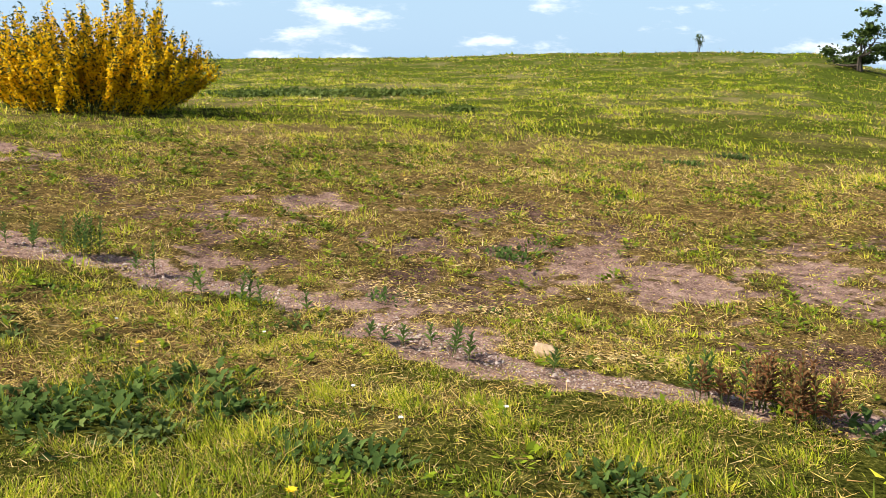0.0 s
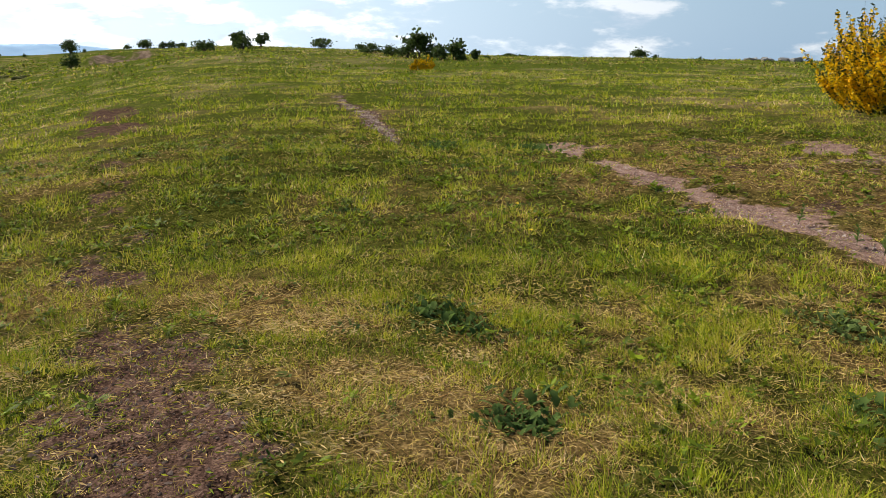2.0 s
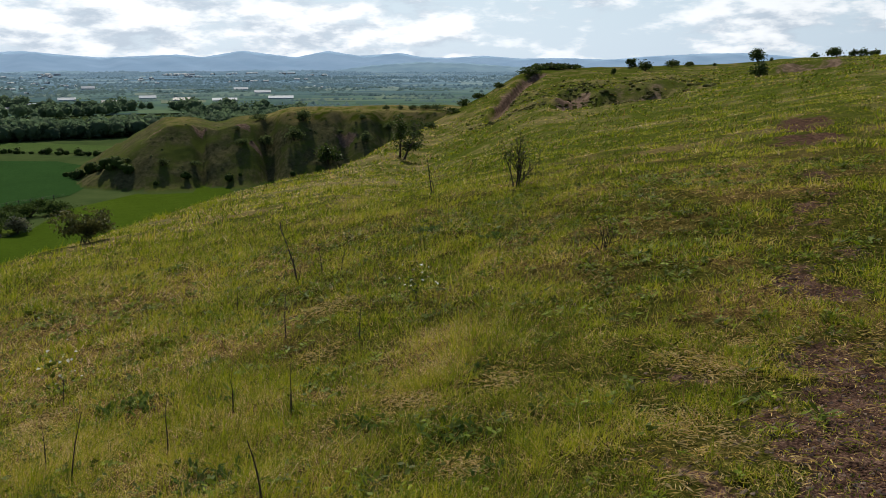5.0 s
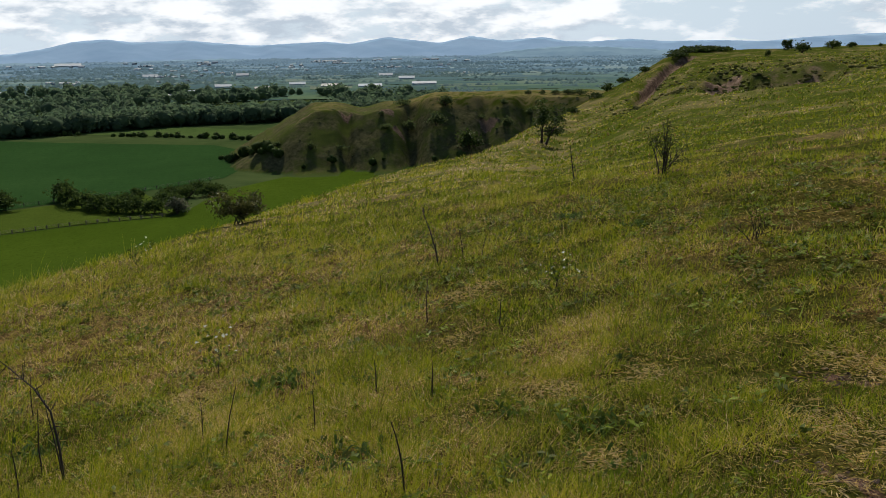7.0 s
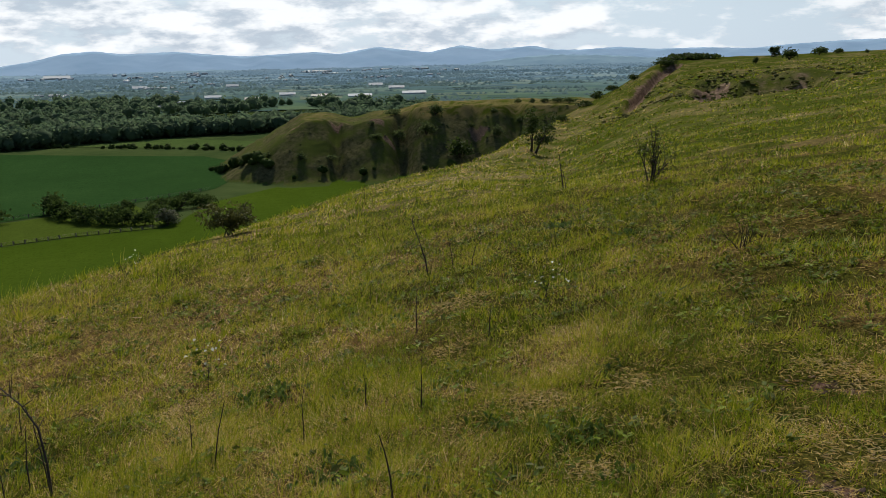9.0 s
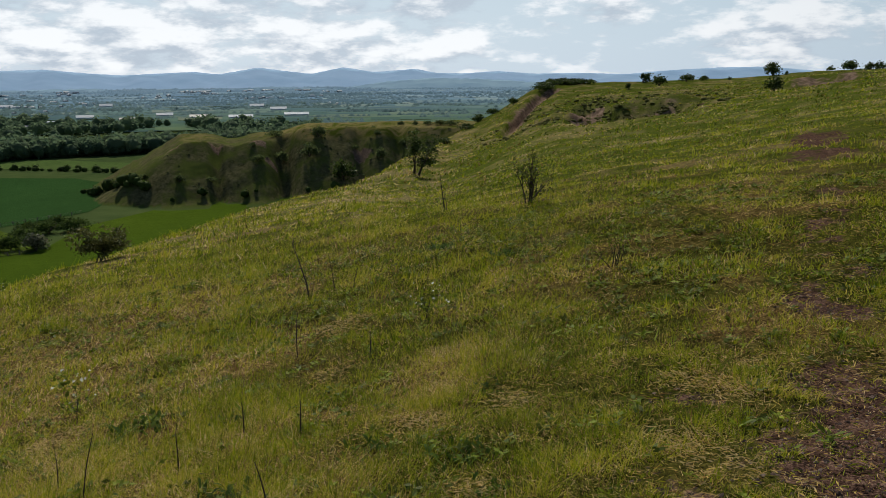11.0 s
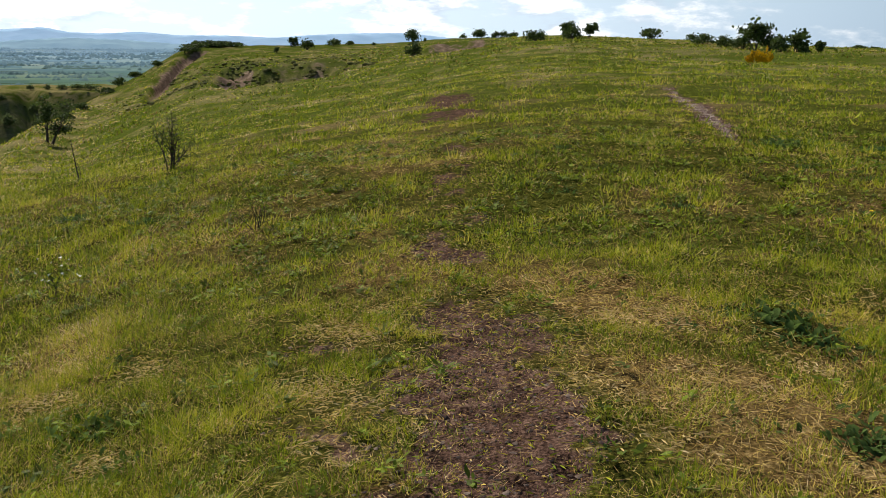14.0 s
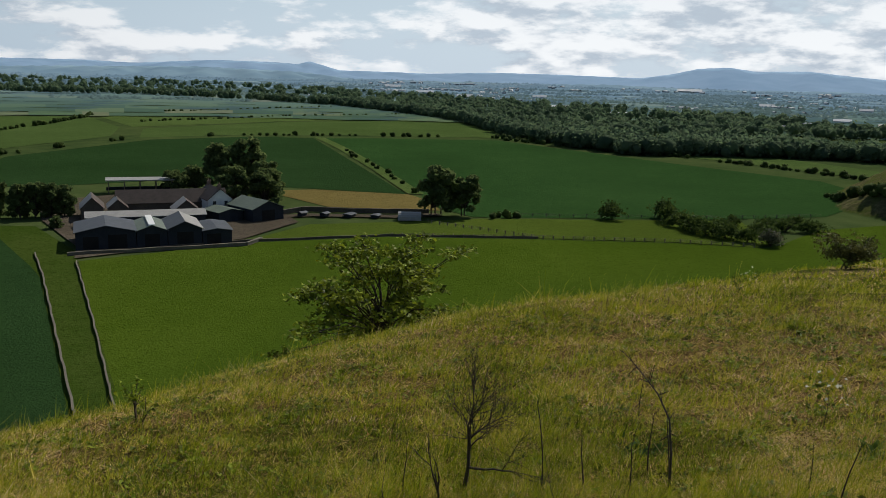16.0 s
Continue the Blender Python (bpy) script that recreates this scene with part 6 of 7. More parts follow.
def twig(name, label, x, y, seed, height, spread, depth=3, mat=None, lean=(0, 0, 1), thick=0.012, kids=(1, 3), leafed=0, leaf_m=None, wander=0.12, trunk=0.55, group=""):
    r = np.random.RandomState(seed)
    t = thing(name, label, "plant", at_land(x, y, 0.02), group)
    P, T = grow(r, (0, 0, 0), lean, height * trunk, thick, depth, spread, wander, 0.05, kids, segs=5)
    k = height / max(p[-1][0][2] for p in P)
    P = [[(pt * k, q) for pt, q in path] for path in P]
    V, F = tubes(P, 4)
    fast_part("stem", V, F, mat or DEAD, t)
    if leafed:
        c = np.repeat(T * k, leafed, 0)
        c = c + r.normal(size=c.shape) * 0.025
        V, F = leaves(c, 0.032, r)
        fast_part("leaves", V, F, leaf_m or LEAF_ASH, t)
    return t


twig("dead_shrub", "leafless grey shrub with many fine twigs", -4.62, -5.3, 540, 1.34, 0.5, 4, thick=0.02, kids=(2, 4), trunk=0.4)
twig("dead_shrub", "leafless grey shrub with many fine twigs", -4.25, -5.15, 541, 0.75, 0.4, 3, thick=0.012, kids=(2, 3))
for k, (x, y, h, lab) in enumerate(((-5.35, -4.05, 0.55, 0), (-5.1, -4.2, 0.5, 0), (-5.75, -4.5, 0.42, 0), (-4.9, -4.8, 0.6, 0), (-5.0, -4.5, 0.4, 0), (-4.3, -5.6, 0.45, 0), (-6.6, -2.3, 0.35, 0), (-6.2, -1.8, 0.4, 0), (-5.8, -2.5, 0.45, 0),
                                    (-5.5, -3.0, 0.4, 0), (-6.0, -3.4, 0.38, 0), (-9.0, -2.4, 0.4, 0), (-8.4, -1.6, 0.35, 0), (-12.3, -2.3, 0.5, 0), (-12.5, -2.6, 0.42, 0), (-11.0, -3.4, 0.35, 0), (-19.0, -1.3, 0.35, 0), (-7.2, -5.6, 0.4, 0),
                                    (-4.5, -1.6, 0.35, 0), (-3.9, -3.9, 0.5, 0), (-3.6, -4.9, 0.45, 0))):
    twig("dry_stem", "thin dark dead flower stem standing in grass", x, y, 550 + k, h * 1.15, 0.3, 1, thick=0.0075, kids=(0, 2), trunk=0.9, group="dry stems", wander=0.06)


def arching(label, pts, thick, seed):
    """A single bare stem bent over, with short side shoots."""
    r = np.random.RandomState(seed)
    x, y = pts[0][0], pts[0][1]
    t = thing("thorny_stem", label, "plant", at_land(x, y, 0.02))
    P = [np.array([p[0] - x, p[1] - y, p[2]]) for p in pts]
    S = [[(p, thick * (1 - 0.7 * k / (len(P) - 1))) for k, p in enumerate(P)]]
    for k in range(1, len(P)):
        for _ in range(3):
            q = P[k - 1] + (P[k] - P[k - 1]) * r.rand()
            S.append([(q, thick * 0.4), (q + r.normal(size=3) * 0.05 + (0, 0, 0.04), thick * 0.2)])
    V, F = tubes(S, 4)
    fast_part("stem", V, F, DEAD, t)


arching("bare curved briar stem arching out of the grass", [(-5.35, -4.05, 0), (-5.38, -4.08, 0.28), (-5.42, -4.14, 0.5), (-5.5, -4.3, 0.62), (-5.6, -4.55, 0.72), (-5.68, -4.75, 0.78)], 0.011, 581)
arching("tall thin stem leaning in the grass", [(-12.0, -2.85, 0), (-12.05, -2.9, 0.25), (-12.15, -3.0, 0.5), (-12.3, -3.12, 0.72)], 0.014, 582)
arching("tall thin stem with a leafy tip", [(-19.2, -1.35, 0), (-19.2, -1.4, 0.4), (-19.25, -1.45, 0.78)], 0.016, 583)


def blossom(label, x, y, h, seed):
    t = twig("blossoming_seedling", label, x, y, seed, h, 0.5, 2, thick=0.007, kids=(1, 3), leafed=1)
    r = np.random.RandomState(seed)
    c = r.normal(size=(16, 3)) * (0.10, 0.10, 0.09) + (0, 0, h * 0.8)
    V, F = leaves(c, 0.032, r, flat=1.0, long=1.1)
    fast_part("blossom", V, F, BLOSSOM, t, "small white flowers")


blossom("small thorn seedling with white blossom", -8.0, -4.2, 0.5, 590)
blossom("small thorn seedling with white blossom", -9.6, -1.15, 0.3, 593)
blossom("small thorn seedling with white blossom", -16.0, -9.3, 0.45, 592)


# ---- a loose stone and other small things ----
def stone(label, x, y, size, seed, mat):
    """A broken slab: an uneven outline, a smaller top face and split edges."""
    r = np.random.RandomState(seed)
    n = 7
    a = np.sort(np.arange(n) * 2 * np.pi / n + r.uniform(-0.3, 0.3, n))
    q = r.uniform(0.72, 1.12, n)
    rings = []
    for z, k in ((-0.5, 0.92), (0.1, 1.0), (0.42, 0.93), (0.6, 0.7)):
        rings.append(np.stack([np.cos(a) * q * k, np.sin(a) * q * k, z + 0.07 * r.normal(size=n) + 0.22 * np.cos(a) * (z > 0.2)], -1) * size)
    V = np.concatenate(rings + [np.array([[0.02, 0, 0.64]]) * size])
    F = [(j * n + i, j * n + (i + 1) % n, (j + 1) * n + (i + 1) % n, (j + 1) * n + i) for j in range(3) for i in range(n)] + [(3 * n + i, 3 * n + (i + 1) % n, 4 * n) for i in range(n)]
    ob = part("stone", V, F, mat)
    ob.matrix_world = at_land(x, y, -size[2] * 0.3, seed * 40)
    return tagged(ob, label, "stone")


def rock_mat(name, a, b):
    m = Mat(name, 0.9, 0.2)
    v = m.noise(22.0, 6.0, 0.7)
    return m.colour(m.ramp(v, (0.3, a), (0.7, b))).bump(v, 0.6, 0.01).m


STONE_TAN, STONE_GREY = rock_mat("tan_sandstone", (0.30, 0.20, 0.11), (0.48, 0.35, 0.22)), rock_mat("grey_stone", (0.12, 0.115, 0.11), (0.3, 0.29, 0.27))
stone("flat tan sandstone lying on the track edge", 0.47, 5.52, np.array((0.125, 0.075, 0.055)), 3, STONE_TAN)
r = np.random.RandomState(88)
for k in range(14):
    yaw, rr = 30.8 + r.normal() * 1.0, 90 + r.normal() * 0.8
    o = stone("grey boulder in a tumbled heap on the hilltop", *[float(v) for v in polar(yaw, rr)], np.array((0.5, 0.4, 0.28)) * r.uniform(0.6, 1.5), 20 + k, STONE_GREY)
    o["group"] = "boulder heap"


def pebbles():
    """Loose chippings on the bare ground."""
    r = np.random.RandomState(99)
    x, y = [], []
    for line, w in ((GRAVEL, 0.26), (RUT, 0.25)):
        P = np.array(line)
        k = r.randint(0, len(P) - 1, 7000)
        f = r.rand(7000)
        q = P[k] + (P[k + 1] - P[k]) * f[:, None] + r.normal(size=(7000, 2)) * w * 0.5
        ok = dirt(q[:, 0], q[:, 1]) > 0.45
        x.append(q[ok, 0])
        y.append(q[ok, 1])
    x, y = np.concatenate(x), np.concatenate(y)
    n = len(x)
    s = r.uniform(0.003, 0.009, n) * (1 + 1.5 * (r.rand(n) < 0.05))
    c = np.stack([x, y, land(x, y) - 0.02 + 0.2 * s], -1)
    octa = np.array([(1, 0, 0), (-0.3, 1, 0), (-0.8, -0.7, 0), (0.1, 0, 0.8)])
    a = r.uniform(0, 6.28, n)
    rot = np.stack([np.stack([np.cos(a), -np.sin(a), 0 * a], -1), np.stack([np.sin(a), np.cos(a), 0 * a], -1), np.stack([0 * a, 0 * a, 1 + 0 * a], -1)], 1)
    V = c[:, None] + np.einsum("nij,kj->nki", rot, octa) * s[:, None, None] * r.uniform(0.6, 1.3, (n, 4, 1))
    i = np.arange(n)[:, None] * 4
    F = np.concatenate([i + (0, 1, 3), i + (1, 2, 3), i + (2, 0, 3)])
    m = Mat("chippings", 0.9, 0.2)
    m.colour(m.ramp(m.island(), (0.0, (0.09, 0.06, 0.05)), (0.5, (0.26, 0.19, 0.16)), (1.0, (0.48, 0.40, 0.35))))
    tagged(mesh_object("gravel", V.reshape(-1, 3), F, [m.m]), "loose pinkish chippings on the worn track", "gravel", kind="stuff")


pebbles()

PETAL_Y, PETAL_W = leaf_mat("dandelion_petals", (0.75, 0.5, 0.01), (0.9, 0.68, 0.03), 0.2), leaf_mat("daisy_petals", (0.7, 0.7, 0.66), (0.85, 0.85, 0.8), 0.2)


def flower(name, label, x, y, size, h, mat, seed):
    r = np.random.RandomState(seed)
    t = thing(name, label, "flower", at_land(x, y, 0.0), name + "s")
    V, F = tubes([[(np.array((0, 0, 0)), 0.0025), (np.array((0.005, 0, h)), 0.002)]], 4)
    fast_part("stalk", V, F, STALK, t)
    n = 14
    a = np.arange(n) * 2 * np.pi / n
    c = np.stack([0.005 + np.cos(a) * size * 0.3, np.sin(a) * size * 0.3, h + 0.004 * (np.arange(n) % 2)], -1)
    heads = np.stack([np.cos(a), np.sin(a), 0.3 + 0 * a], -1)
    V, F = blades(r, c * (1, 1, 1) - heads * size * 0.25, heads, [size * 0.55] * n, [size * 0.28] * n, 0.1, 2)
    fast_part("petals", V, F, mat, t)


for k, (x, y) in enumerate(((-1.0, 11.6), (1.5, 12.6), (3.6, 9.2), (-6.7, 5.9), (-1.9, 4.9), (2.9, 15.5), (5.6, 19), (6.5, 21), (0.6, 14.2), (-5.8, 5.2), (-0.6, 3.0), (4.5, 13))):
    flower("dandelion", "yellow dandelion head in the grass", x, y, 0.042, 0.07, PETAL_Y, 800 + k)
for k, (x, y) in enumerate(((-0.6, 4.5), (0.2, 4.2), (-2.3, 11.6), (-0.4, 6.4), (1.1, 10.6), (-3.5, 8.6), (-5.9, 8.4), (0.9, 6.9), (2.2, 9.6), (-2.2, 5.3), (-0.3, 4.0), (-1.3, 5.4))):
    flower("daisy", "small white daisy in short turf", x, y, 0.024, 0.05, PETAL_W, 830 + k)


# ---- turf: countless blades, thick underfoot and thinner with distance ----
def grass_mat():
    m = Mat("grass_blades", 0.6, 0.08)
    t = m.attr("tint")
    c = m.ramp(t, (0.0, (0.42, 0.24, 0.085)), (0.06, (0.20, 0.135, 0.035)), (0.1, (0.055, 0.080, 0.008)), (0.24, (0.205, 0.270, 0.012)), (0.44, (0.47, 0.475, 0.024)), (0.6, (0.64, 0.53, 0.075)), (0.78, (0.64, 0.44, 0.15)), (1.0, (0.80, 0.62, 0.35)))
    return m.colour(c).leafy(0.26).m


GRASS = grass_mat()


def clear(x, y):
    """Grass gives way where broad-leaved weeds stand."""
    k = np.ones(len(x))
    for cx, cy, w in SPOTS:
        k *= 1 - 0.8 * (np.hypot(x - cx, y - cy) < w)
    return k


def mats(x, y):
    """Flattened mats of dead straw, 0 to 1."""
    d = np.zeros(np.shape(x))
    for cx, cy, rx, ry, turn in MATS:
        d = np.maximum(d, blob(x, y, cx, cy, rx * 1.3, ry * 1.6, turn))
    return np.clip(1.5 * d - 1.3 * value_noise(x, y, 0.16, 71) * (1.3 - d), 0, 1)


def turf(name, label, r0, r1, tufts, per, seed, length, width, points, yaw0=-27.0, yaw1=170.0, spread=0.035, clump=0.2):
    """Grass in tufts of blades; the ring's edges fade so that rings blend."""
    r = np.random.RandomState(seed)
    yaw = r.uniform(yaw0, yaw1, tufts)
    rr = np.sqrt(r.uniform((r0 * 0.8) ** 2, (r1 * 1.2) ** 2, tufts))
    x, y = polar(yaw, rr)
    fade = np.clip((rr - r0 * 0.8) / (r0 * 0.4), 0, 1) * np.clip((r1 * 1.2 - rr) / (r1 * 0.4), 0, 1)
    if r0 < 4:
        fade = np.clip((r1 * 1.2 - rr) / (r1 * 0.4), 0, 1)
    bare = dirt(x, y)
    keep = fade * np.clip(1.04 - 2.0 * np.clip(bare - 0.12, 0, 1), 0.16, 1) * (0.45 + 0.55 * smooth(0.6 * value_noise(x, y, clump, 33) + 0.4 * value_noise(x, y, clump * 2.7, 34), 0.30, 0.5)) * clear(x, y) * (outside(x, y, BROW_LOOP) < 30) * (shale(x, y) < 0.34)
    ok = r.rand(tufts) < keep
    x, y, rr, bare = x[ok], y[ok], rr[ok], bare[ok]
    n = len(x)
    d = dryness(x, y)
    patch = value_noise(x, y, 0.7, 31)
    tuft = smooth(0.6 * value_noise(x, y, clump, 33) + 0.4 * value_noise(x, y, clump * 2.7, 34), 0.32, 0.68)
    mottle = value_noise(x, y, clump * 1.3, 35)
    flank = np.clip((-y - 1.0) / 5.0, 0, 1)
    t_len = length * r.uniform(0.5, 1.4, n) * (0.45 + 0.5 * patch) * (0.35 + 1.25 * tuft) * (1 - 0.72 * np.clip(bare * 1.5, 0, 1)) * (1 + 0.45 * flank) * (0.8 + 0.5 * (r.rand(n) < 0.06))
    mat = mats(x, y)
    s = np.clip((d - 0.38) / 0.4, 0, 1)
    t_straw = r.rand(n) < np.clip(0.15 + 0.60 * s * s * (3 - 2 * s) + 0.5 * (mottle - 0.5) + 0.2 * bare + 0.9 * mat, 0.04, 0.95)
    t_brown = r.rand(n) < np.clip(0.10 + 0.4 * (value_noise(x, y, 0.5, 61) - 0.45), 0.04, 0.3) + 0.45 * np.maximum(blob(x, y, -3.7, 2.8, 1.3, 0.6, 30), blob(x, y, -2.4, 3.3, 0.7, 0.45)) * value_noise(x, y, 0.3, 62)
    t_len = t_len * (1 - 0.4 * mat)
    t_tint = np.where(t_straw, 0.64 + 0.34 * r.rand(n), 0.10 + 0.34 * r.rand(n) + 0.25 * (d - 0.3) + 0.2 * (patch - 0.5) + 0.34 * (mottle - 0.4))
    t_tint = np.where(t_brown & ~t_straw, 0.05 * r.rand(n), np.where(t_straw, t_tint, np.maximum(t_tint - 0.14 * np.clip((rr - 22) / 35, 0, 1), 0.145)))
    t_straw = t_straw | t_brown
    t_a = r.uniform(0, 2 * np.pi, n)
    # blades of each tuft splay outwards
    q = np.repeat(np.arange(n), per)
    m = len(q)
    a = r.uniform(0, 2 * np.pi, m)
    off = np.abs(r.normal(size=m)) * spread * (1 + 0.03 * rr[q])
    bx, by = x[q] + np.cos(a) * off, y[q] + np.sin(a) * off
    bz = land(bx, by) - 0.008
    a = a + r.normal(size=m) * 0.7
    straw = np.where(r.rand(m) < 0.2, ~t_straw[q], t_straw[q])
    lean = np.where(straw, r.uniform(0.7, 1.5, m), r.uniform(0.05, 0.95, m))
    L = (t_len[q] * r.uniform(0.5, 1.25, m))[:, None]
    W = (width * r.uniform(0.6, 1.3, m) * (1 + 0.035 * (rr[q] - r0)))[:, None]
    tint = np.where(straw == t_straw[q], t_tint[q], np.where(straw, 0.75, 0.3))
    tint = tint + np.where(tint < 0.08, 0.0, r.normal(size=m) * 0.07)
    W = W * np.where(straw, 0.7, 1.0)[:, None]
    base = np.stack([bx, by, bz], -1)
    h = np.stack([np.cos(a) * np.sin(lean) - 0.12, np.sin(a) * np.sin(lean) + 0.08, np.cos(lean)], -1)
    b = a + r.uniform(-1.2, 1.2, m)
    w = np.stack([-np.sin(b), np.cos(b), 0.25 * r.normal(size=m)], -1) * W
    mid = base + h * L * 0.55
    tip = base + h * L * 0.95 + np.stack([h[:, 0] * 0.8, h[:, 1] * 0.8, -0.35 * np.sin(lean)], -1) * L * 0.35
    if points == 5:
        V = np.stack([base - w / 2, base + w / 2, mid + w * 0.42, mid - w * 0.42, tip], 1)
        tri = np.array([(0, 1, 2), (0, 2, 3), (3, 2, 4)])
    elif points == 4:
        V = np.stack([base, mid + w * 0.5, tip, mid - w * 0.5], 1)
        tri = np.array([(0, 1, 2), (0, 2, 3)])
    else:
        V = np.stack([base - w / 2, base + w / 2, tip], 1)
        tri = np.array([(0, 1, 2)])
    k = V.shape[1]
    F = (np.arange(m)[:, None, None] * k + tri[None]).reshape(-1, 3)
    ob = mesh_object(name, V.reshape(-1, 3), F, [GRASS], attrs=[("tint", np.repeat(np.clip(tint, 0, 1), k))])
    return tagged(ob, label, "grass", kind="stuff")


turf("grass", "short green and straw-coloured meadow grass", 3.3, 7.0, 112000, 9, 41, 0.095, 0.0056, 3, spread=0.03, clump=0.17)
turf("grass", "short green and straw-coloured meadow grass", 7.0, 16.0, 112000, 7, 42, 0.10, 0.0125, 3, spread=0.05, clump=0.27)
turf("grass", "rough green and straw-coloured hillside grass", 16.0, 42.0, 112000, 5, 43, 0.14, 0.028, 3, spread=0.08, clump=0.55)
turf("grass", "rough green and straw-coloured hillside grass", 42.0, 120.0, 78000, 3, 44, 0.19, 0.075, 3, yaw1=110.0, spread=0.15, clump=1.4)

turf("long_grass", "long fine grass with pale tips on the slope", 3.3, 8.0, 22000, 7, 141, 0.20, 0.0034, 3, yaw0=84.0, yaw1=170.0, spread=0.05)
turf("long_grass", "long fine grass with pale tips on the slope", 8.0, 19.0, 26000, 6, 142, 0.22, 0.0068, 3, yaw0=84.0, yaw1=170.0, spread=0.08)
turf("grass", "short trodden meadow grass on the hilltop", 0.4, 2.9, 9000, 8, 48, 0.07, 0.008, 3, yaw1=333.0, spread=0.03)
turf("grass", "rough meadow grass on the hilltop", 3.4, 12.0, 20000, 4, 49, 0.10, 0.018, 3, yaw0=165.0, yaw1=335.0, spread=0.05)


def thatch(r0, r1, count, seed, length, width, yaw0=-27.0, yaw1=170.0):
    """Dead blades lying criss-cross in the sward, the tan and brown between the green."""
    r = np.random.RandomState(seed)
    yaw, rr = r.uniform(yaw0, yaw1, count), np.sqrt(r.uniform(r0 ** 2, r1 ** 2, count))
    x, y = polar(yaw, rr)
    b, d = dirt(x, y), dryness(x, y)
    ok = r.rand(count) < np.clip(0.35 + 0.9 * d + 0.5 * (value_noise(x, y, 0.3, 91) - 0.5), 0.2, 1) * np.clip(1.1 - 1.3 * b, 0.05, 1) * clear(x, y)
    x, y, rr, d = x[ok], y[ok], rr[ok], d[ok]
    n = len(x)
    a = r.uniform(0, 2 * np.pi, n)
    L, W = (length * r.uniform(0.5, 1.4, n))[:, None], (width * r.uniform(0.6, 1.3, n) * rr / r0)[:, None]
    base = np.stack([x, y, land(x, y) + r.uniform(0.002, 0.022, n)], -1)
    lie = np.stack([np.cos(a), np.sin(a), r.normal(size=n) * 0.28 + 0.1], -1)
    w = np.stack([-np.sin(a), np.cos(a), r.normal(size=n) * 0.6], -1) * W * 0.5
    V = np.stack([base - w, base + w, base + lie * L], 1)
    tint = np.where(r.rand(n) < 0.5, r.uniform(0.62, 0.9, n), r.uniform(0.0, 0.08, n))
    tagged(mesh_object("dead_grass", V.reshape(-1, 3), np.arange(3 * n).reshape(-1, 3), [GRASS], attrs=[("tint", np.repeat(tint, 3))]), "dead straw-coloured blades lying in the sward", "grass", kind="stuff")


thatch(2.6, 6.5, 120000, 145, 0.065, 0.0017)
thatch(6.5, 15.0, 75000, 146, 0.08, 0.0032)


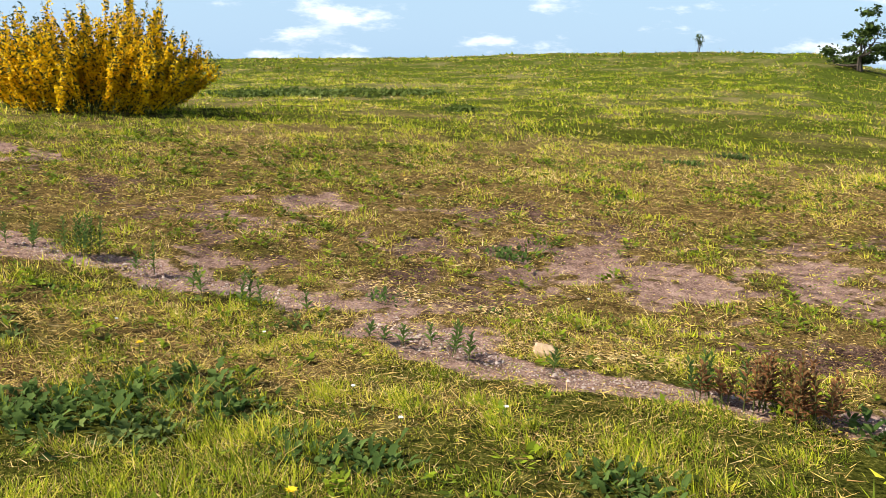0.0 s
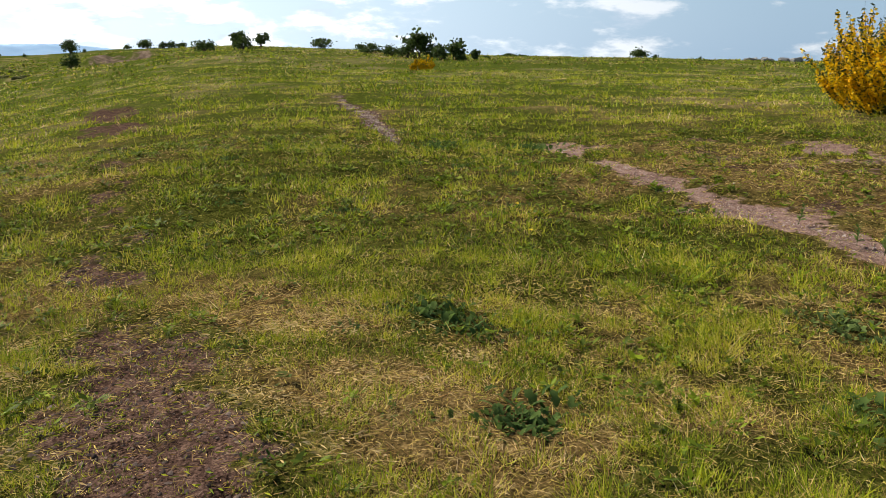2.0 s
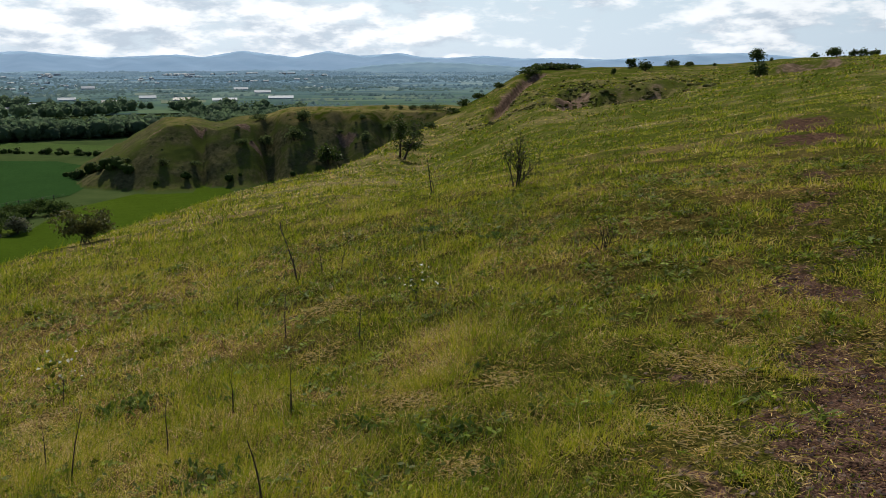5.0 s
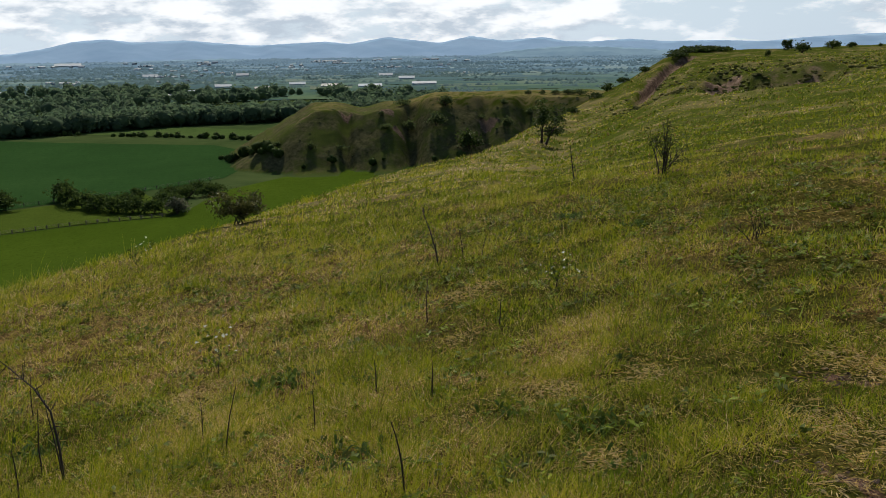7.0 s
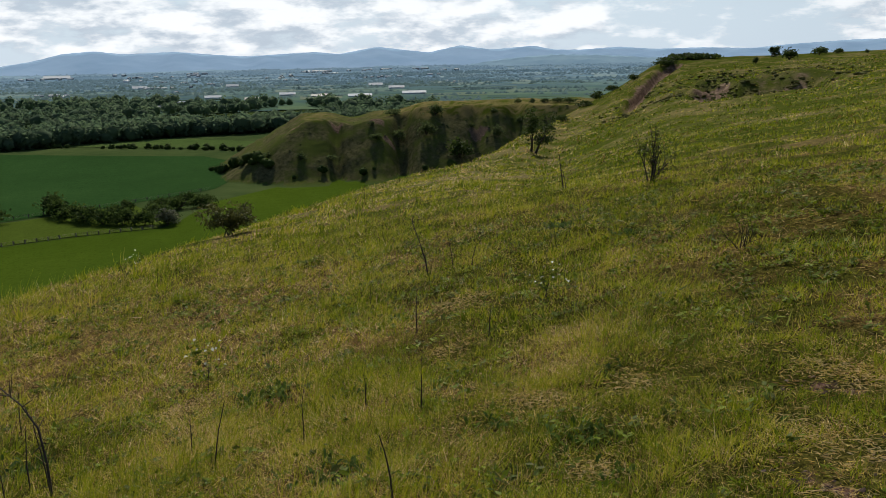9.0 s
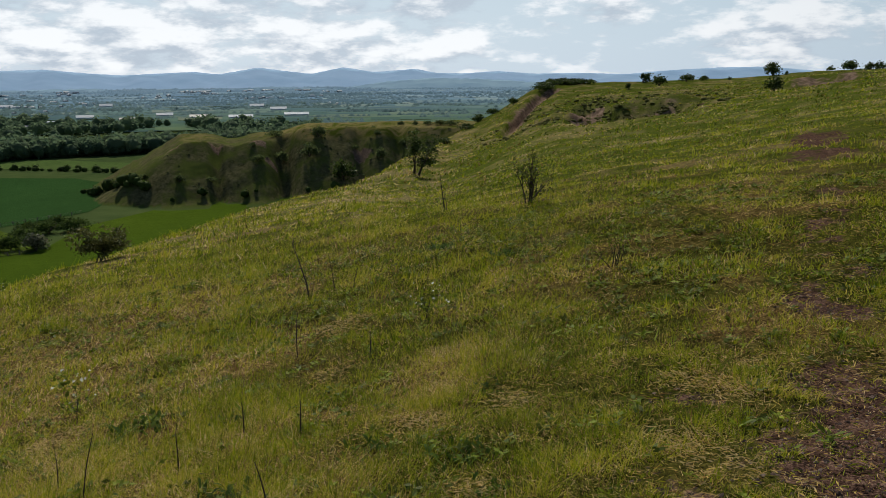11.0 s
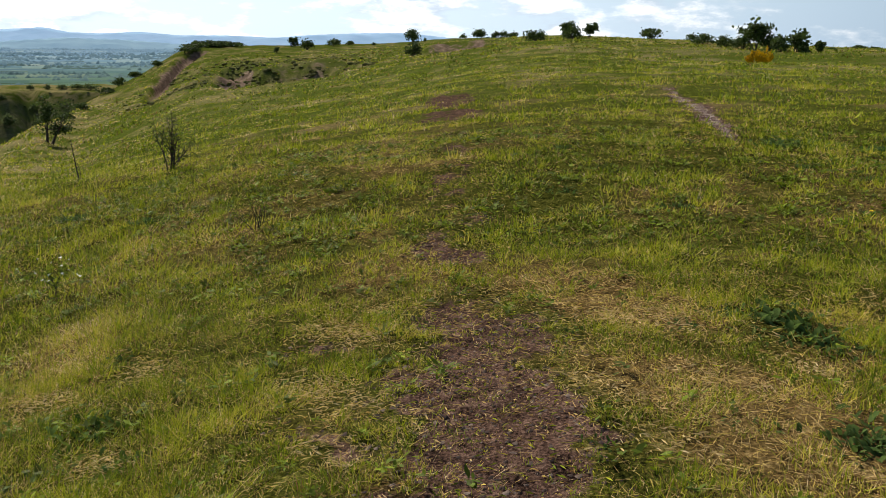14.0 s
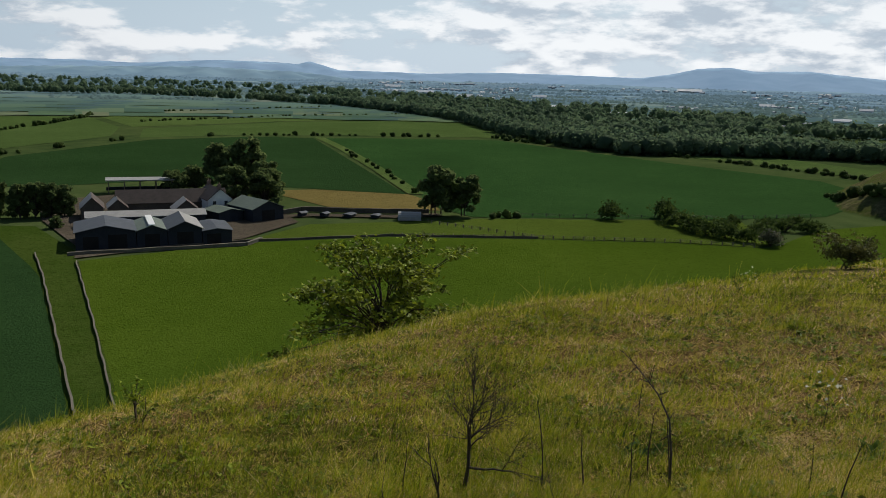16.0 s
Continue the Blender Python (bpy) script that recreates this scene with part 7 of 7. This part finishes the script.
def litter():
    """Flattened dead straw strewn over the bare patches."""
    r = np.random.RandomState(45)
    n = 360000
    yaw, rr = r.uniform(-27, 120, n), np.sqrt(r.uniform(2.3 ** 2, 13 ** 2, n))
    x, y = polar(yaw, rr)
    b, mat = dirt(x, y), mats(x, y)
    ok = r.rand(n) < np.maximum(np.clip((b - 0.12) * 1.2, 0, 0.3) * (0.3 + 0.7 * (paleness(x, y) < 0.5)), 0.75 * mats(x, y))
    x, y = x[ok], y[ok]
    n = len(x)
    a = r.uniform(0, 2 * np.pi, n)
    mat = mat[ok]
    L, W = (r.uniform(0.02, 0.06, n))[:, None], (r.uniform(0.0012, 0.003, n) * (1 - 0.25 * mat))[:, None]
    base = np.stack([x, y, land(x, y) - 0.05 * np.clip(b[ok] - 0.3, 0, 1) + r.uniform(0.002, 0.012, n) + 0.03 * mat * r.rand(n)], -1)
    d = np.stack([np.cos(a), np.sin(a), r.normal(size=n) * 0.22], -1)
    w = np.stack([-np.sin(a), np.cos(a), 0.4 + 0 * a], -1) * W
    V = np.stack([base, base + d * L * 0.5 + w + (0, 0, 0.004), base + d * L, base + d * L * 0.5 - w], 1)
    F = (np.arange(n)[:, None, None] * 4 + np.array([(0, 1, 2), (0, 2, 3)])[None]).reshape(-1, 3)
    tint = np.where(r.rand(n) < 0.35 + 0.6 * mat, r.uniform(0.66, 0.86, n) + 0.12 * mat, np.where(r.rand(n) < 0.5, 0.02, r.uniform(0.12, 0.5, n)))
    tagged(mesh_object("straw_litter", V.reshape(-1, 3), F, [GRASS], attrs=[("tint", np.repeat(tint, 4))]), "trampled straw and short shoots on bare soil", "straw", kind="stuff")
    # crumbs of dark earth on the path
    n = 14000
    yaw, rr = r.uniform(40, 110, n), np.sqrt(r.uniform(2.3 ** 2, 9 ** 2, n))
    x, y = polar(yaw, rr)
    b = dirt(x, y)
    ok = (b > 0.3) & (paleness(x, y) < 0.5)
    x, y, b = x[ok], y[ok], b[ok]
    n = len(x)
    s = r.uniform(0.006, 0.02, n)
    c = np.stack([x, y, land(x, y) - 0.05 * np.clip(b - 0.3, 0, 1)], -1)
    clod = np.array([(1, 0, -0.2), (-0.4, 0.9, -0.2), (-0.7, -0.8, -0.2), (0.1, 0.1, 0.75), (0.5, -0.9, 0.1)])
    V = c[:, None] + clod[None] * s[:, None, None] * r.uniform(0.5, 1.4, (n, 5, 1)) * (1, 1, 0.8)
    F = (np.arange(n)[:, None, None] * 5 + np.array([(0, 1, 3), (1, 2, 3), (2, 4, 3), (4, 0, 3)])[None]).reshape(-1, 3)
    m = Mat("earth_crumbs", 0.95, 0.1)
    m.colour(m.ramp(m.island(), (0.0, (0.02, 0.014, 0.012)), (0.6, (0.07, 0.048, 0.04)), (1.0, (0.20, 0.15, 0.12))))
    tagged(mesh_object("earth_clods", V.reshape(-1, 3), F, [m.m]), "crumbs of dark trodden earth on the path", "soil", kind="stuff")


litter()


def herbs():
    """Small broad leaves of clover, plantain and the like, in patches among the blades."""
    r = np.random.RandomState(47)
    n = 10500
    yaw, rr = r.uniform(-27, 168, n), np.sqrt(r.uniform(2.6 ** 2, 15 ** 2, n))
    x, y = polar(yaw, rr)
    ok = r.rand(n) < np.clip(2.2 * value_noise(x, y, 0.8, 81) - 0.6, 0.08, 1) * np.clip(1.2 - 1.6 * dirt(x, y), 0.05, 1) * (mats(x, y) < 0.4)
    x, y, rr = x[ok], y[ok], rr[ok]
    n, per = len(x), 11
    q = np.repeat(np.arange(n), per)
    m = len(q)
    a = r.uniform(0, 2 * np.pi, m)
    size = (r.uniform(0.6, 1.5, n) * (1 + 0.05 * rr))[q]
    off = np.abs(r.normal(size=m)) * 0.035 * size
    px, py = x[q] + np.cos(a) * off, y[q] + np.sin(a) * off
    c = np.stack([px, py, land(px, py) + r.uniform(0.015, 0.055, m)], -1)
    L = (r.uniform(0.010, 0.022, m) * size)[:, None]
    d = np.stack([np.cos(a), np.sin(a), r.uniform(-0.3, 0.8, m)], -1)
    w = np.stack([-np.sin(a), np.cos(a), 0.35 * r.normal(size=m)], -1) * 0.42
    V = np.stack([c - d * L, c + w * L + (0, 0, 0.002), c + d * L, c - w * L], 1)
    F = (np.arange(m)[:, None, None] * 4 + np.array([(0, 1, 2), (0, 2, 3)])[None]).reshape(-1, 3)
    tint = np.clip(r.uniform(0.10, 0.22, n)[q] + r.normal(size=m) * 0.04, 0.095, 0.4)
    tagged(mesh_object("herb_leaves", V.reshape(-1, 3), F, [GRASS], attrs=[("tint", np.repeat(tint, 4))]), "small clover and plantain leaves in the turf", "herbs", kind="stuff")


herbs()
